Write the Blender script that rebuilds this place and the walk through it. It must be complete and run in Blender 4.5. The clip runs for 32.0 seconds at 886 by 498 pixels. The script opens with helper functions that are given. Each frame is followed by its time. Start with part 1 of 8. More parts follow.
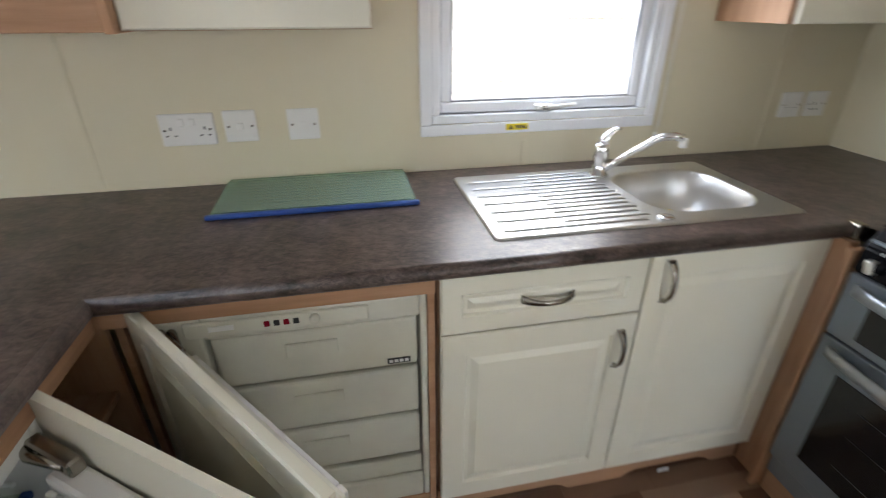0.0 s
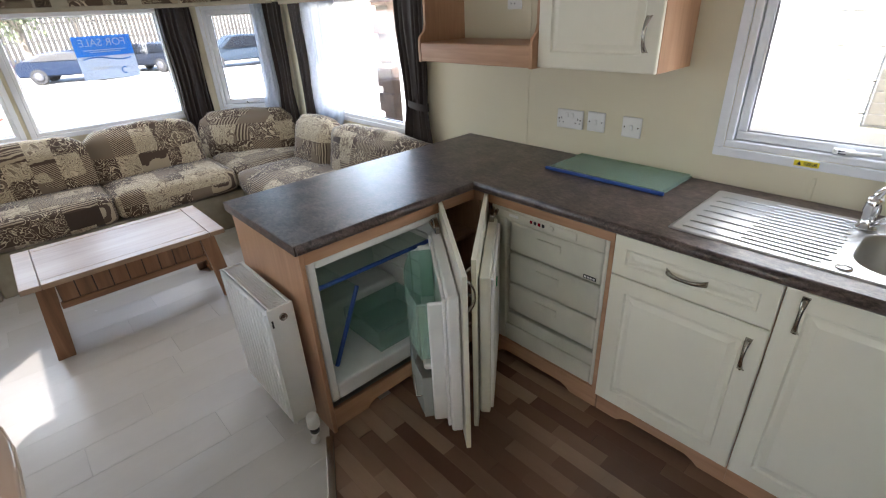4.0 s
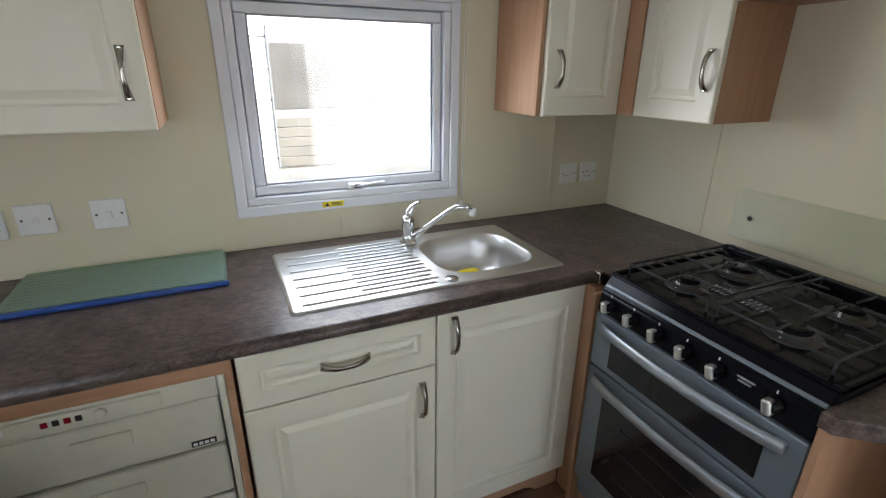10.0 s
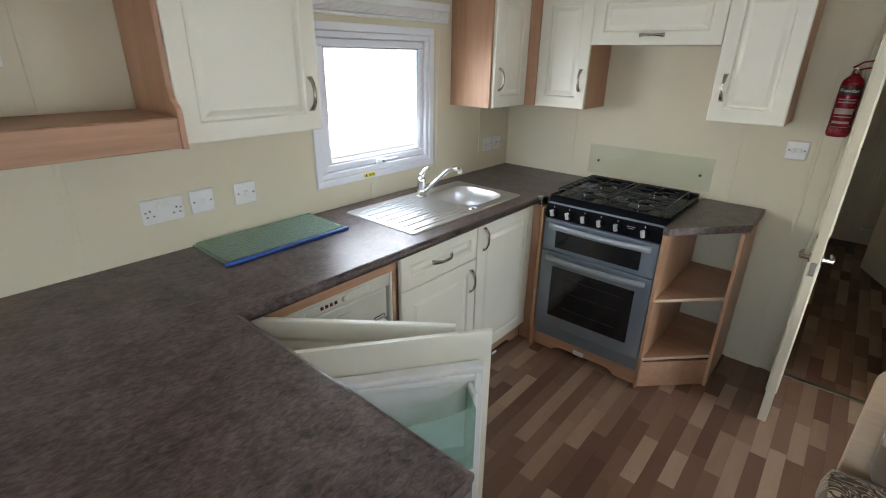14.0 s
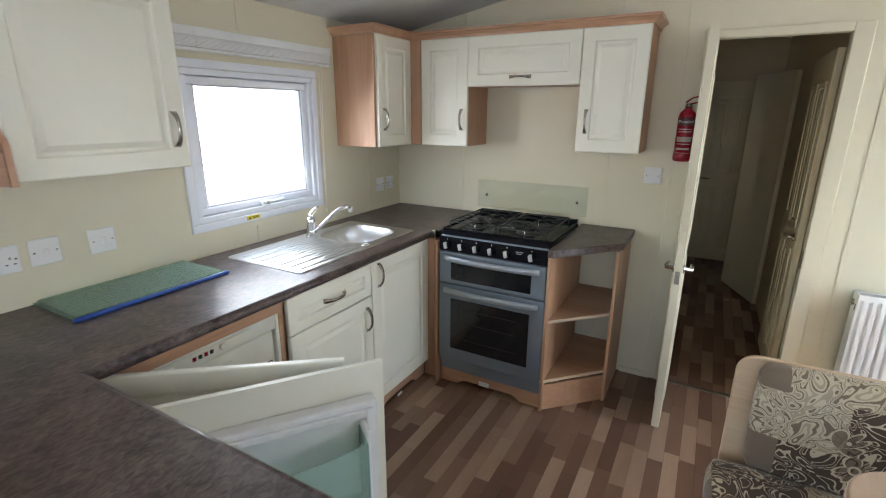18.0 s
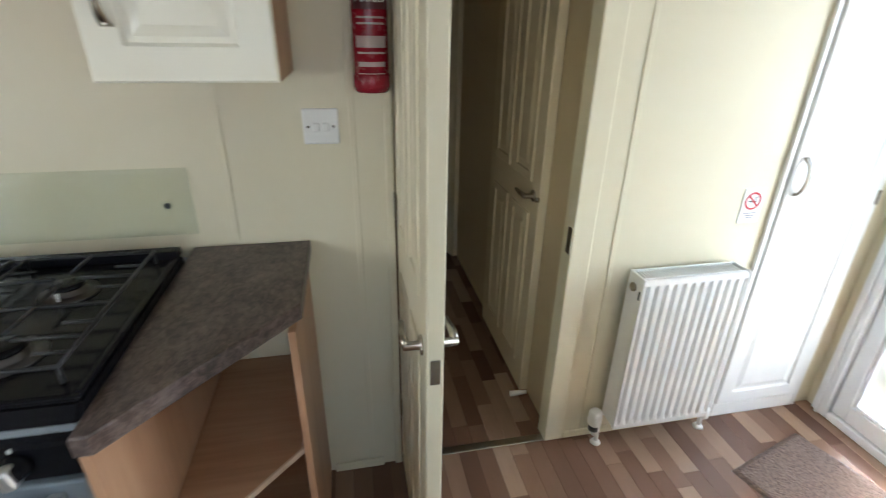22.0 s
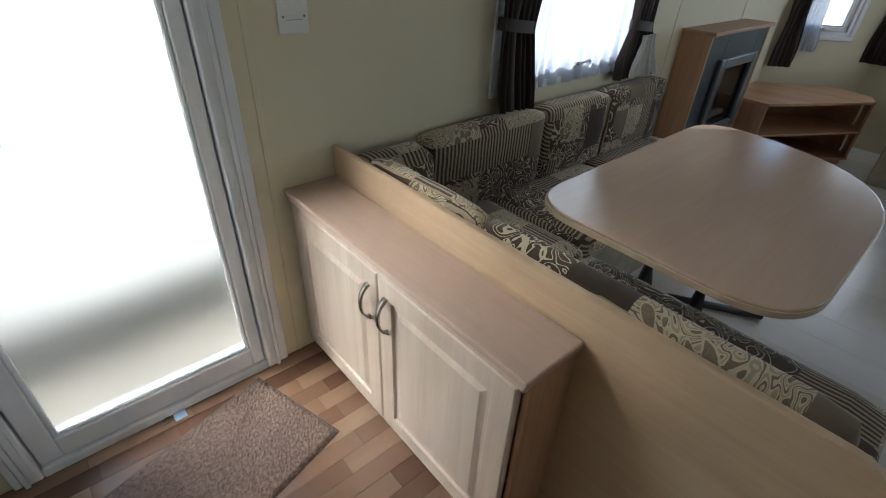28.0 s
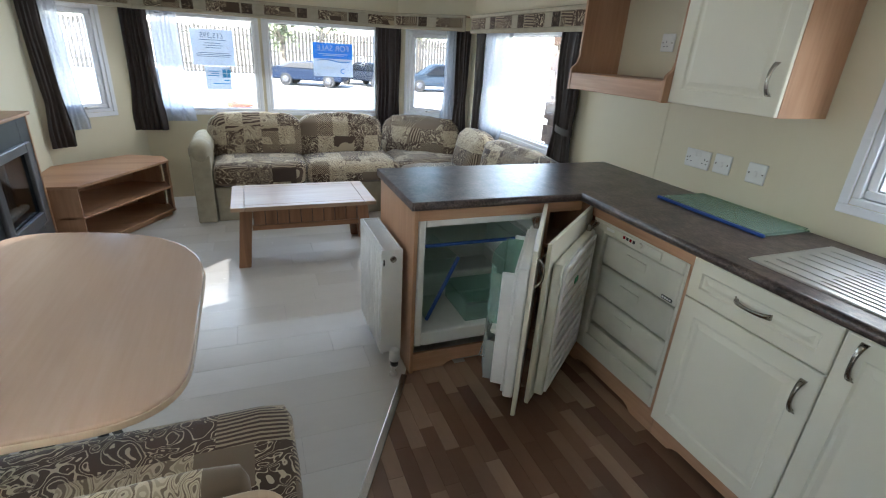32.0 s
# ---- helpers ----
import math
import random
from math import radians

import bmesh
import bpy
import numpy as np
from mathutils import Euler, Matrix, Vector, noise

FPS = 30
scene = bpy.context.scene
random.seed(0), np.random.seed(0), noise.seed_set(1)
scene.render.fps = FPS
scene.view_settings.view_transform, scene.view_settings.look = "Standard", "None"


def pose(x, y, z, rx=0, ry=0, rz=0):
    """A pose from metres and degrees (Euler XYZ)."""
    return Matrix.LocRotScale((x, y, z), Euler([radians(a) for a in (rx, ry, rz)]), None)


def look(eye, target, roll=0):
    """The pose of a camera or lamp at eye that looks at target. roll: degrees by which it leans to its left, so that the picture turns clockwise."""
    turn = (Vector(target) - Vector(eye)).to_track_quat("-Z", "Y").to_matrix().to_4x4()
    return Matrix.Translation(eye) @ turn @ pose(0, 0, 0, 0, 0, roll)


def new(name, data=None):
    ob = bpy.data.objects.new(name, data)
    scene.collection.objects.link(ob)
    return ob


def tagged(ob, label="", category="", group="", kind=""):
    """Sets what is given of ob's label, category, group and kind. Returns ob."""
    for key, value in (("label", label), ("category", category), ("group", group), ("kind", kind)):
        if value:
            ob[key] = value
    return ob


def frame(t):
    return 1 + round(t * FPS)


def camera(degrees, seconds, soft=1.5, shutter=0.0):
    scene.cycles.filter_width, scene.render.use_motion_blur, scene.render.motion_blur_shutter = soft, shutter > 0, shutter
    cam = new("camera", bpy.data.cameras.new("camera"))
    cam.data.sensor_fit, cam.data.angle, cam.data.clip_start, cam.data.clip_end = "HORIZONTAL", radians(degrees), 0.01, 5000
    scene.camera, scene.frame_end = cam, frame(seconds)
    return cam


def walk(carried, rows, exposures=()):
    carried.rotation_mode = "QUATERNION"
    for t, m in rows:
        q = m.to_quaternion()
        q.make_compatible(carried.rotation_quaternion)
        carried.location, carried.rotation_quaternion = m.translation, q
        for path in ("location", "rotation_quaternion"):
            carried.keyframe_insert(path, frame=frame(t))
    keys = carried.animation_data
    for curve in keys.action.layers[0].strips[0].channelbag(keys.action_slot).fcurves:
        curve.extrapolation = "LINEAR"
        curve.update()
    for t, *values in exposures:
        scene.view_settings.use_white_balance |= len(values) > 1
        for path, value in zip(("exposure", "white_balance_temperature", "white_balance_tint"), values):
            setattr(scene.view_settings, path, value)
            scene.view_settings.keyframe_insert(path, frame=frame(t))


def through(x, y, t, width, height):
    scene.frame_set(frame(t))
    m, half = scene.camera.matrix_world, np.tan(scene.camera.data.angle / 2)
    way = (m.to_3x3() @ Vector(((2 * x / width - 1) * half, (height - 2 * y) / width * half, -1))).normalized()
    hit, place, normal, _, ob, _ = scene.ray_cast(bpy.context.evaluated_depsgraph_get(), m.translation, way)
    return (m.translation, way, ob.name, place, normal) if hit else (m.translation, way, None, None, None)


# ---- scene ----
cam = camera(86, 32.0, 1.05, 0.3)
PATH = [
    (0, (3.966, 3.953, 1.377), (4.324, 5.693, 0.458), -0.01),
    (0.5, (4.101, 4.042, 1.359), (3.810, 5.772, 0.398), 2.07),
    (1, (4.187, 4.036, 1.354), (3.390, 5.563, 0.338), 1.49),
    (1.5, (4.327, 3.945, 1.354), (3.260, 5.270, 0.304), -0.65),
    (2, (4.473, 3.884, 1.389), (3.287, 5.096, 0.330), -2.49),
    (2.5, (4.605, 3.812, 1.425), (3.375, 4.971, 0.355), -2.95),
    (4.5, (4.866, 3.321, 1.614), (3.500, 4.547, 0.820), -1.70),
    (5, (4.867, 3.319, 1.627), (3.489, 4.615, 0.977), -1.14),
    (5.5, (4.870, 3.330, 1.625), (3.487, 4.659, 1.060), -1.22),
    (6, (4.867, 3.348, 1.601), (3.490, 4.701, 1.077), -1.37),
    (6.5, (4.858, 3.419, 1.558), (3.510, 4.805, 1.044), -1.31),
    (7, (4.802, 3.561, 1.507), (3.524, 5.014, 1.000), -0.83),
    (7.5, (4.775, 3.736, 1.488), (3.589, 5.263, 0.975), -0.35),
    (8, (4.727, 3.836, 1.481), (3.759, 5.507, 0.960), 0.77),
    (8.5, (4.559, 3.917, 1.479), (4.061, 5.780, 0.948), 1.16),
    (9, (4.444, 3.848, 1.458), (4.650, 5.742, 0.852), 1.86),
    (9.5, (4.311, 3.744, 1.442), (4.956, 5.512, 0.765), 1.97),
    (10, (4.184, 3.773, 1.474), (4.967, 5.472, 0.765), 0.63),
    (10.5, (4.092, 3.907, 1.475), (5.030, 5.521, 0.758), -0.41),
    (11, (4.036, 3.902, 1.467), (5.241, 5.320, 0.733), 0.09),
    (11.5, (3.925, 3.780, 1.462), (5.292, 5.029, 0.707), 1.45),
    (12, (3.775, 3.692, 1.513), (5.161, 4.909, 0.739), 1.67),
    (12.5, (3.560, 3.691, 1.546), (4.960, 4.897, 0.780), 1.80),
    (13, (3.275, 3.704, 1.552), (4.678, 4.911, 0.794), 1.52),
    (13.5, (3.120, 3.656, 1.583), (4.519, 4.865, 0.821), 1.02),
    (14, (2.933, 3.579, 1.597), (4.345, 4.776, 0.840), 0.95),
    (14.5, (2.771, 3.591, 1.637), (4.186, 4.793, 0.893), 0.45),
    (16.5, (2.583, 3.625, 1.685), (4.109, 4.761, 1.067), 0.20),
    (17, (2.691, 3.539, 1.642), (4.264, 4.619, 1.042), 0.07),
    (17.5, (2.841, 3.436, 1.587), (4.460, 4.463, 1.016), -0.05),
    (18, (2.983, 3.516, 1.520), (4.664, 4.448, 0.965), 0.38),
    (18.5, (3.228, 3.622, 1.520), (4.925, 4.502, 0.934), 0.76),
    (19, (3.418, 3.684, 1.485), (5.131, 4.520, 0.880), 0.75),
    (19.5, (3.672, 3.725, 1.471), (5.388, 4.525, 0.826), 0.71),
    (20, (3.854, 3.755, 1.469), (5.567, 4.546, 0.806), 0.62),
    (20.5, (4.044, 3.833, 1.439), (5.771, 4.572, 0.753), 0.86),
    (21, (4.205, 3.877, 1.445), (6.010, 4.324, 0.708), 0.37),
    (21.5, (4.372, 3.805, 1.405), (6.214, 3.864, 0.627), 0.38),
    (22, (4.539, 3.716, 1.419), (6.320, 3.349, 0.585), 0.99),
    (22.5, (4.677, 3.678, 1.408), (6.308, 2.914, 0.538), 2.01),
    (23, (4.804, 3.619, 1.406), (6.184, 2.461, 0.537), 2.33),
    (23.5, (4.829, 3.540, 1.386), (5.894, 2.097, 0.499), 2.79),
    (24, (4.930, 3.350, 1.367), (5.704, 1.752, 0.446), 4.04),
    (24.5, (4.982, 3.178, 1.361), (5.572, 1.504, 0.440), 5.52),
    (25, (5.051, 3.075, 1.326), (5.430, 1.354, 0.381), 7.19),
    (25.5, (5.192, 2.994, 1.320), (5.194, 1.249, 0.343), 4.85),
    (26, (5.305, 3.018, 1.328), (4.770, 1.397, 0.286), 6.52),
    (26.5, (5.422, 3.064, 1.359), (4.491, 1.676, 0.260), 7.92),
    (28.5, (5.348, 3.216, 1.375), (4.152, 2.035, 0.290), 2.32),
    (29, (5.342, 3.226, 1.449), (4.001, 2.192, 0.384), 2.62),
    (29.5, (5.322, 3.250, 1.496), (3.789, 2.441, 0.499), 2.81),
    (30, (5.268, 3.266, 1.471), (3.555, 2.792, 0.553), 2.92),
    (30.5, (5.269, 3.294, 1.456), (3.459, 3.193, 0.613), 3.74),
    (31, (5.279, 3.345, 1.461), (3.466, 3.608, 0.658), 4.03),
    (31.5, (5.299, 3.346, 1.471), (3.542, 3.903, 0.695), 4.25),
    (32, (5.279, 3.350, 1.485), (3.573, 4.055, 0.716), 3.56),
]
EXPOSURES = [(0.0, 3.26, 6450, 14), (2.5, 3.25, 6400, 14), (4.5, 2.81, 6350, 14), (5.0, 2.61, 6350, 14), (8.0, 2.36, 6300, 12), (9.0, 2.27, 6200, 12), (10.0, 2.93, 6200, 12), (11.0, 2.94, 6200, 12), (12.0, 3.15, 6200, 12), (14.5, 3.34, 6100, 12), (16.5, 3.38, 6050, 12), (20.0, 3.57, 6050, 12), (21.0, 3.71, 6100, 12), (22.0, 3.52, 6050, 10), (23.0, 2.53, 6050, 10), (24.0, 2.0, 6000, 10), (25.0, 1.15, 5900, 6), (26.0, 1.2, 5900, 6), (26.5, 1.29, 5900, 6), (29.0, 2.18, 6000, 8), (30.0, 2.55, 6000, 8), (31.0, 2.86, 6000, 8), (32.0, 2.89, 6000, 8)]
walk(cam, [(t, look(eye, target, roll)) for t, eye, target, roll in PATH], EXPOSURES)

# world, sun and exposure
SUN_AZ, SUN_EL = 316.0, 41.0      # where the sun stands: degrees from +x, and above the horizon
world = bpy.data.worlds.new("sky")
scene.world = world
world.use_nodes = True
wn = world.node_tree.nodes
sky = wn.new("ShaderNodeTexSky")
sky.sky_type, sky.sun_disc = "NISHITA", False
sky.sun_elevation, sky.sun_rotation = radians(SUN_EL), radians(90 - SUN_AZ)
wn["Background"].inputs["Strength"].default_value = 0.150
world.node_tree.links.new(sky.outputs[0], wn["Background"].inputs["Color"])
sun_data = bpy.data.lights.new("sun", "SUN")
sun_data.energy, sun_data.angle, sun_data.color = 4.5, radians(0.6), (1.0, 0.97, 0.92)
sun = new("sun", sun_data)
sun_way = Vector((math.cos(radians(SUN_AZ)) * math.cos(radians(SUN_EL)), math.sin(radians(SUN_AZ)) * math.cos(radians(SUN_EL)), math.sin(radians(SUN_EL))))
sun.matrix_world = look(tuple(sun_way * 40), (0, 0, 0))


def sky_lamp(name, middle, inward, wide, high, watts, dip=28.0):
    """The sky's light coming in and down through one window opening."""
    d = bpy.data.lights.new(name, "AREA")
    d.shape, d.size, d.size_y, d.energy, d.color = "RECTANGLE", wide, high, watts, (0.88, 0.95, 1.0)
    ob = new(name, d)
    way = Vector(inward).normalized() * math.cos(radians(dip)) - Vector((0, 0, math.sin(radians(dip))))
    ob.matrix_world = look(middle, tuple(Vector(middle) + way))


sky_lamp("sky_front_south", (0.17, 2.97, 1.25), (1, 0, 0), 0.88, 0.70, 1.3)
sky_lamp("sky_front_north", (0.17, 4.05, 1.25), (1, 0, 0), 0.95, 0.70, 1.4)
sky_lamp("sky_lounge", (1.70, 5.37, 1.25), (0, -1, 0), 1.10, 0.70, 1.2)
sky_lamp("sky_kitchen", (4.60, 5.40, 1.36), (0, -1, 0), 0.56, 0.46, 0.5)
sky_lamp("sky_dinette", (3.37, 1.94, 1.30), (0, 1, 0), 0.70, 0.65, 0.45)
sky_lamp("sky_entrance", (5.34, 1.925, 1.00), (0, 1, 0), 0.50, 1.40, 0.8, 4.0)


# ---- materials ----
def link(nt, a, b):
    nt.links.new(a, b)


def val(nt, op, a, b=None, c=None):
    """A maths node; a, b and c are sockets or numbers."""
    n = nt.nodes.new("ShaderNodeMath")
    n.operation = op
    for i, v in enumerate((a, b, c)):
        if v is None:
            continue
        if isinstance(v, (int, float)):
            n.inputs[i].default_value = v
        else:
            link(nt, v, n.inputs[i])
    return n.outputs[0]


def where(nt, scale=(1, 1, 1), rot=(0, 0, 0)):
    """Object coordinates, scaled and turned."""
    tc = nt.nodes.new("ShaderNodeTexCoord")
    mp = nt.nodes.new("ShaderNodeMapping")
    mp.inputs["Scale"].default_value = scale
    mp.inputs["Rotation"].default_value = [radians(a) for a in rot]
    link(nt, tc.outputs["Object"], mp.inputs["Vector"])
    return mp.outputs[0]


def fuzz(nt, vec, scale, detail=4.0, rough=0.55, distort=0.0):
    n = nt.nodes.new("ShaderNodeTexNoise")
    n.inputs["Scale"].default_value, n.inputs["Detail"].default_value = scale, detail
    n.inputs["Roughness"].default_value, n.inputs["Distortion"].default_value = rough, distort
    if vec is not None:
        link(nt, vec, n.inputs["Vector"])
    return n.outputs["Fac"]


def ramp(nt, fac, stops, hard=False):
    r = nt.nodes.new("ShaderNodeValToRGB")
    r.color_ramp.interpolation = "CONSTANT" if hard else "LINEAR"
    els = r.color_ramp.elements
    while len(els) < len(stops):
        els.new(0.5)
    for e, (p, c) in zip(els, stops):
        e.position, e.color = p, (*c, 1)
    link(nt, fac, r.inputs["Fac"])
    return r.outputs["Color"]


def blend(nt, fac, a, b, how="MIX"):
    m = nt.nodes.new("ShaderNodeMix")
    m.data_type, m.blend_type = "RGBA", how
    for sock, v in ((m.inputs["Factor"], fac), (m.inputs[6], a), (m.inputs[7], b)):
        if isinstance(v, (int, float)):
            sock.default_value = v
        elif isinstance(v, tuple):
            sock.default_value = (*v, 1)
        else:
            link(nt, v, sock)
    return m.outputs[2]


def material(name, color=None, rough=0.5, metal=0.0, spec=0.5):
    m = bpy.data.materials.new(name)
    m.use_nodes = True
    nt = m.node_tree
    b = nt.nodes["Principled BSDF"]
    if color is not None:
        b.inputs["Base Color"].default_value = (*color, 1)
    b.inputs["Roughness"].default_value, b.inputs["Metallic"].default_value = rough, metal
    b.inputs["Specular IOR Level"].default_value = spec
    return m, nt, b


def relief(nt, b, height, strength=0.2, distance=0.002):
    n = nt.nodes.new("ShaderNodeBump")
    n.inputs["Strength"].default_value, n.inputs["Distance"].default_value = strength, distance
    link(nt, height, n.inputs["Height"])
    link(nt, n.outputs[0], b.inputs["Normal"])


def plain(name, color, rough=0.5, metal=0.0, vary=0.12, scale=3.0, bump=0.0, bump_scale=200.0):
    """A painted or moulded surface: one colour with soft uneven tone, smears in the gloss and fine relief."""
    m, nt, b = material(name, color, rough, metal)
    at = where(nt)
    soft = fuzz(nt, at, scale, 5)
    dark = tuple(c * (1 - vary) for c in color)
    light = tuple(min(1, c * (1 + vary * 0.5)) for c in color)
    link(nt, ramp(nt, soft, [(0.3, dark), (0.7, light)]), b.inputs["Base Color"])
    smear = fuzz(nt, at, scale * 6, 3)
    link(nt, val(nt, "MULTIPLY_ADD", smear, 0.25 * rough + 0.03, rough - 0.12 * rough), b.inputs["Roughness"])
    if bump:
        relief(nt, b, fuzz(nt, at, bump_scale, 3), bump, 0.0015)
    return m


def wood(name, dark, mid, light, axis="x", rough=0.4, fine=60.0, figure=5.0, knots=False):
    """Timber or timber foil with the grain along one axis."""
    m, nt, b = material(name, mid, rough)
    long = {"x": (0.06, 1, 1), "y": (1, 0.06, 1), "z": (1, 1, 0.06)}[axis]
    wide = {"x": (0.14, 1, 1), "y": (1, 0.14, 1), "z": (1, 1, 0.14)}[axis]
    grain = fuzz(nt, where(nt, long), fine, 6, 0.6)
    flow = fuzz(nt, where(nt, wide), figure, 4, 0.5, 1.2)
    tone = val(nt, "MULTIPLY_ADD", grain, 0.45, val(nt, "MULTIPLY", flow, 0.6))
    col = ramp(nt, tone, [(0.34, dark), (0.52, mid), (0.7, light)])
    if knots:
        v = nt.nodes.new("ShaderNodeTexVoronoi")
        v.inputs["Scale"].default_value = 6.0
        link(nt, where(nt, wide), v.inputs["Vector"])
        col = blend(nt, ramp(nt, v.outputs["Distance"], [(0.03, (1, 1, 1)), (0.1, (0, 0, 0))]), col, tuple(c * 0.35 for c in dark))
    link(nt, col, b.inputs["Base Color"])
    link(nt, val(nt, "MULTIPLY_ADD", grain, 0.18, rough - 0.08), b.inputs["Roughness"])
    relief(nt, b, grain, 0.12, 0.001)
    return m


def plank_material(name, stops, rough, joint_dark, axis="x"):
    """Floor strips: each piece takes its own tone, with grain along it."""
    m, nt, b = material(name, stops[0][1], rough)
    info = nt.nodes.new("ShaderNodeObjectInfo")
    tone = ramp(nt, info.outputs["Random"], stops)
    shift = nt.nodes.new("ShaderNodeVectorMath")
    shift.operation = "MULTIPLY_ADD"
    comb = nt.nodes.new("ShaderNodeCombineXYZ")
    for i in range(3):
        link(nt, info.outputs["Random"], comb.inputs[i])
    link(nt, comb.outputs[0], shift.inputs[0])
    shift.inputs[1].default_value = (37.0, 53.0, 11.0)
    link(nt, where(nt, (0.1, 1, 1) if axis == "x" else (1, 0.1, 1)), shift.inputs[2])
    grain = fuzz(nt, shift.outputs[0], 64.0, 6, 0.68, 0.2)
    wear = fuzz(nt, where(nt), 2.2, 4)
    col = blend(nt, val(nt, "MULTIPLY", grain, 0.45), tone, joint_dark, "MIX")
    col = blend(nt, 0.5, col, tone)
    smudge = fuzz(nt, where(nt, (1.0, 0.4, 1) if axis == "y" else (0.4, 1.0, 1)), 7.0, 6, 0.65)
    col = blend(nt, val(nt, "MULTIPLY", val(nt, "MULTIPLY", smudge, smudge), 0.55), col, joint_dark)
    link(nt, col, b.inputs["Base Color"])
    link(nt, val(nt, "MULTIPLY_ADD", wear, 0.08, rough - 0.02), b.inputs["Roughness"])
    relief(nt, b, grain, 0.03, 0.0005)
    return m


def patchwork(name, shift=0.0, only=None):
    """Woven upholstery: square patches of leaf, stripe and plain in brown, taupe and cream."""
    m, nt, b = material(name, (0.2, 0.15, 0.11), 0.95, 0, 0.15)
    at = where(nt)
    move = nt.nodes.new("ShaderNodeVectorMath")
    move.operation = "ADD"
    move.inputs[1].default_value = (shift + 0.037, shift * 1.7 + 0.021, shift * 0.6 + 0.05)
    link(nt, at, move.inputs[0])
    p = move.outputs[0]

    def patch(size):
        s = nt.nodes.new("ShaderNodeVectorMath")
        s.operation = "SNAP"
        s.inputs[1].default_value = size
        link(nt, p, s.inputs[0])
        w = nt.nodes.new("ShaderNodeTexWhiteNoise")
        link(nt, s.outputs[0], w.inputs["Vector"])
        return w.outputs["Value"]

    pick, pick2, pick3 = patch((0.20, 0.20, 0.19)), patch((0.15, 0.15, 0.16)), patch((0.20, 0.20, 0.38))
    brown, dark, taupe, cream, sand = (0.078, 0.049, 0.035), (0.048, 0.031, 0.023), (0.205, 0.152, 0.105), (0.62, 0.52, 0.36), (0.42, 0.34, 0.23)
    bent = nt.nodes.new("ShaderNodeMix")
    bent.data_type = "RGBA"
    bent.inputs["Factor"].default_value = 0.05
    nz = nt.nodes.new("ShaderNodeTexNoise")
    nz.inputs["Scale"].default_value = 16.0
    link(nt, p, nz.inputs["Vector"])
    link(nt, p, bent.inputs[6])
    link(nt, nz.outputs["Color"], bent.inputs[7])

    def vec(op, u, v):
        n = nt.nodes.new("ShaderNodeVectorMath")
        n.operation = op
        for i, q in enumerate((u, v)):
            if isinstance(q, tuple):
                n.inputs[i].default_value = q
            elif q is not None:
                link(nt, q, n.inputs[i])
        return n

    # curling leaves: pale winding outlines, with thinner veins between them
    swirl = fuzz(nt, p, 9.0, 1.2, 0.5, 1.8)
    turn = val(nt, "ABSOLUTE", val(nt, "SINE", val(nt, "MULTIPLY", swirl, 28.0)))
    leaf_on = val(nt, "GREATER_THAN", turn, 0.36)
    core = val(nt, "GREATER_THAN", turn, 0.9)
    # flowers: petals round the seeds of a coarse net
    seed_ = nt.nodes.new("ShaderNodeTexVoronoi")
    seed_.inputs["Scale"].default_value = 7.0
    link(nt, p, seed_.inputs["Vector"])
    d = vec("SUBTRACT", p, seed_.outputs["Position"]).outputs[0]
    r = vec("LENGTH", d, None).outputs["Value"]
    s1, s2 = vec("DOT_PRODUCT", d, (1.0, 0.15, 0.75)).outputs["Value"], vec("DOT_PRODUCT", d, (-0.15, 1.0, 0.75)).outputs["Value"]
    lobe = val(nt, "ABSOLUTE", val(nt, "COSINE", val(nt, "MULTIPLY", val(nt, "ARCTAN2", s2, s1), 3.5)))
    reach = val(nt, "MULTIPLY_ADD", lobe, 0.028, 0.022)
    petal = val(nt, "LESS_THAN", r, reach)
    rim = val(nt, "LESS_THAN", val(nt, "ABSOLUTE", val(nt, "SUBTRACT", r, reach)), 0.0042)
    heart = val(nt, "LESS_THAN", val(nt, "ABSOLUTE", val(nt, "SUBTRACT", r, 0.013)), 0.0035)
    marks = val(nt, "MAXIMUM", rim, heart)
    # fine straight stripes, running one way or the other from patch to patch
    way = val(nt, "GREATER_THAN", pick3, 0.5)
    su, sv = vec("DOT_PRODUCT", p, (1.0, 0.04, 0.03)).outputs["Value"], vec("DOT_PRODUCT", p, (0.04, 1.0, 0.92)).outputs["Value"]
    run = val(nt, "ADD", val(nt, "MULTIPLY", su, way), val(nt, "MULTIPLY", sv, val(nt, "SUBTRACT", 1.0, way)))
    stripe = val(nt, "GREATER_THAN", val(nt, "SINE", val(nt, "MULTIPLY_ADD", run, 360.0, val(nt, "MULTIPLY", nz.outputs["Fac"], 3.0))), 0.1)
    lines = blend(nt, leaf_on, cream, brown)
    flowers = blend(nt, marks, blend(nt, petal, lines, blend(nt, core, taupe, brown)), cream)
    stripes = blend(nt, stripe, brown, sand)
    pale = blend(nt, leaf_on, sand, blend(nt, core, cream, taupe))
    pale = blend(nt, val(nt, "MULTIPLY", petal, 0.9), pale, blend(nt, marks, taupe, cream))
    out = blend(nt, val(nt, "GREATER_THAN", pick, 0.06), dark, flowers)
    out = blend(nt, val(nt, "GREATER_THAN", pick, 0.40), out, lines)
    out = blend(nt, val(nt, "GREATER_THAN", pick, 0.62), out, stripes)
    out = blend(nt, val(nt, "GREATER_THAN", pick2, 0.66), out, pale)
    out = blend(nt, val(nt, "GREATER_THAN", pick2, 0.94), out, taupe)
    if only:
        out = {"stripe": stripes, "leaf": lines, "plain": blend(nt, leaf_on, taupe, dark)}[only]
    weave = fuzz(nt, at, 420.0, 2)
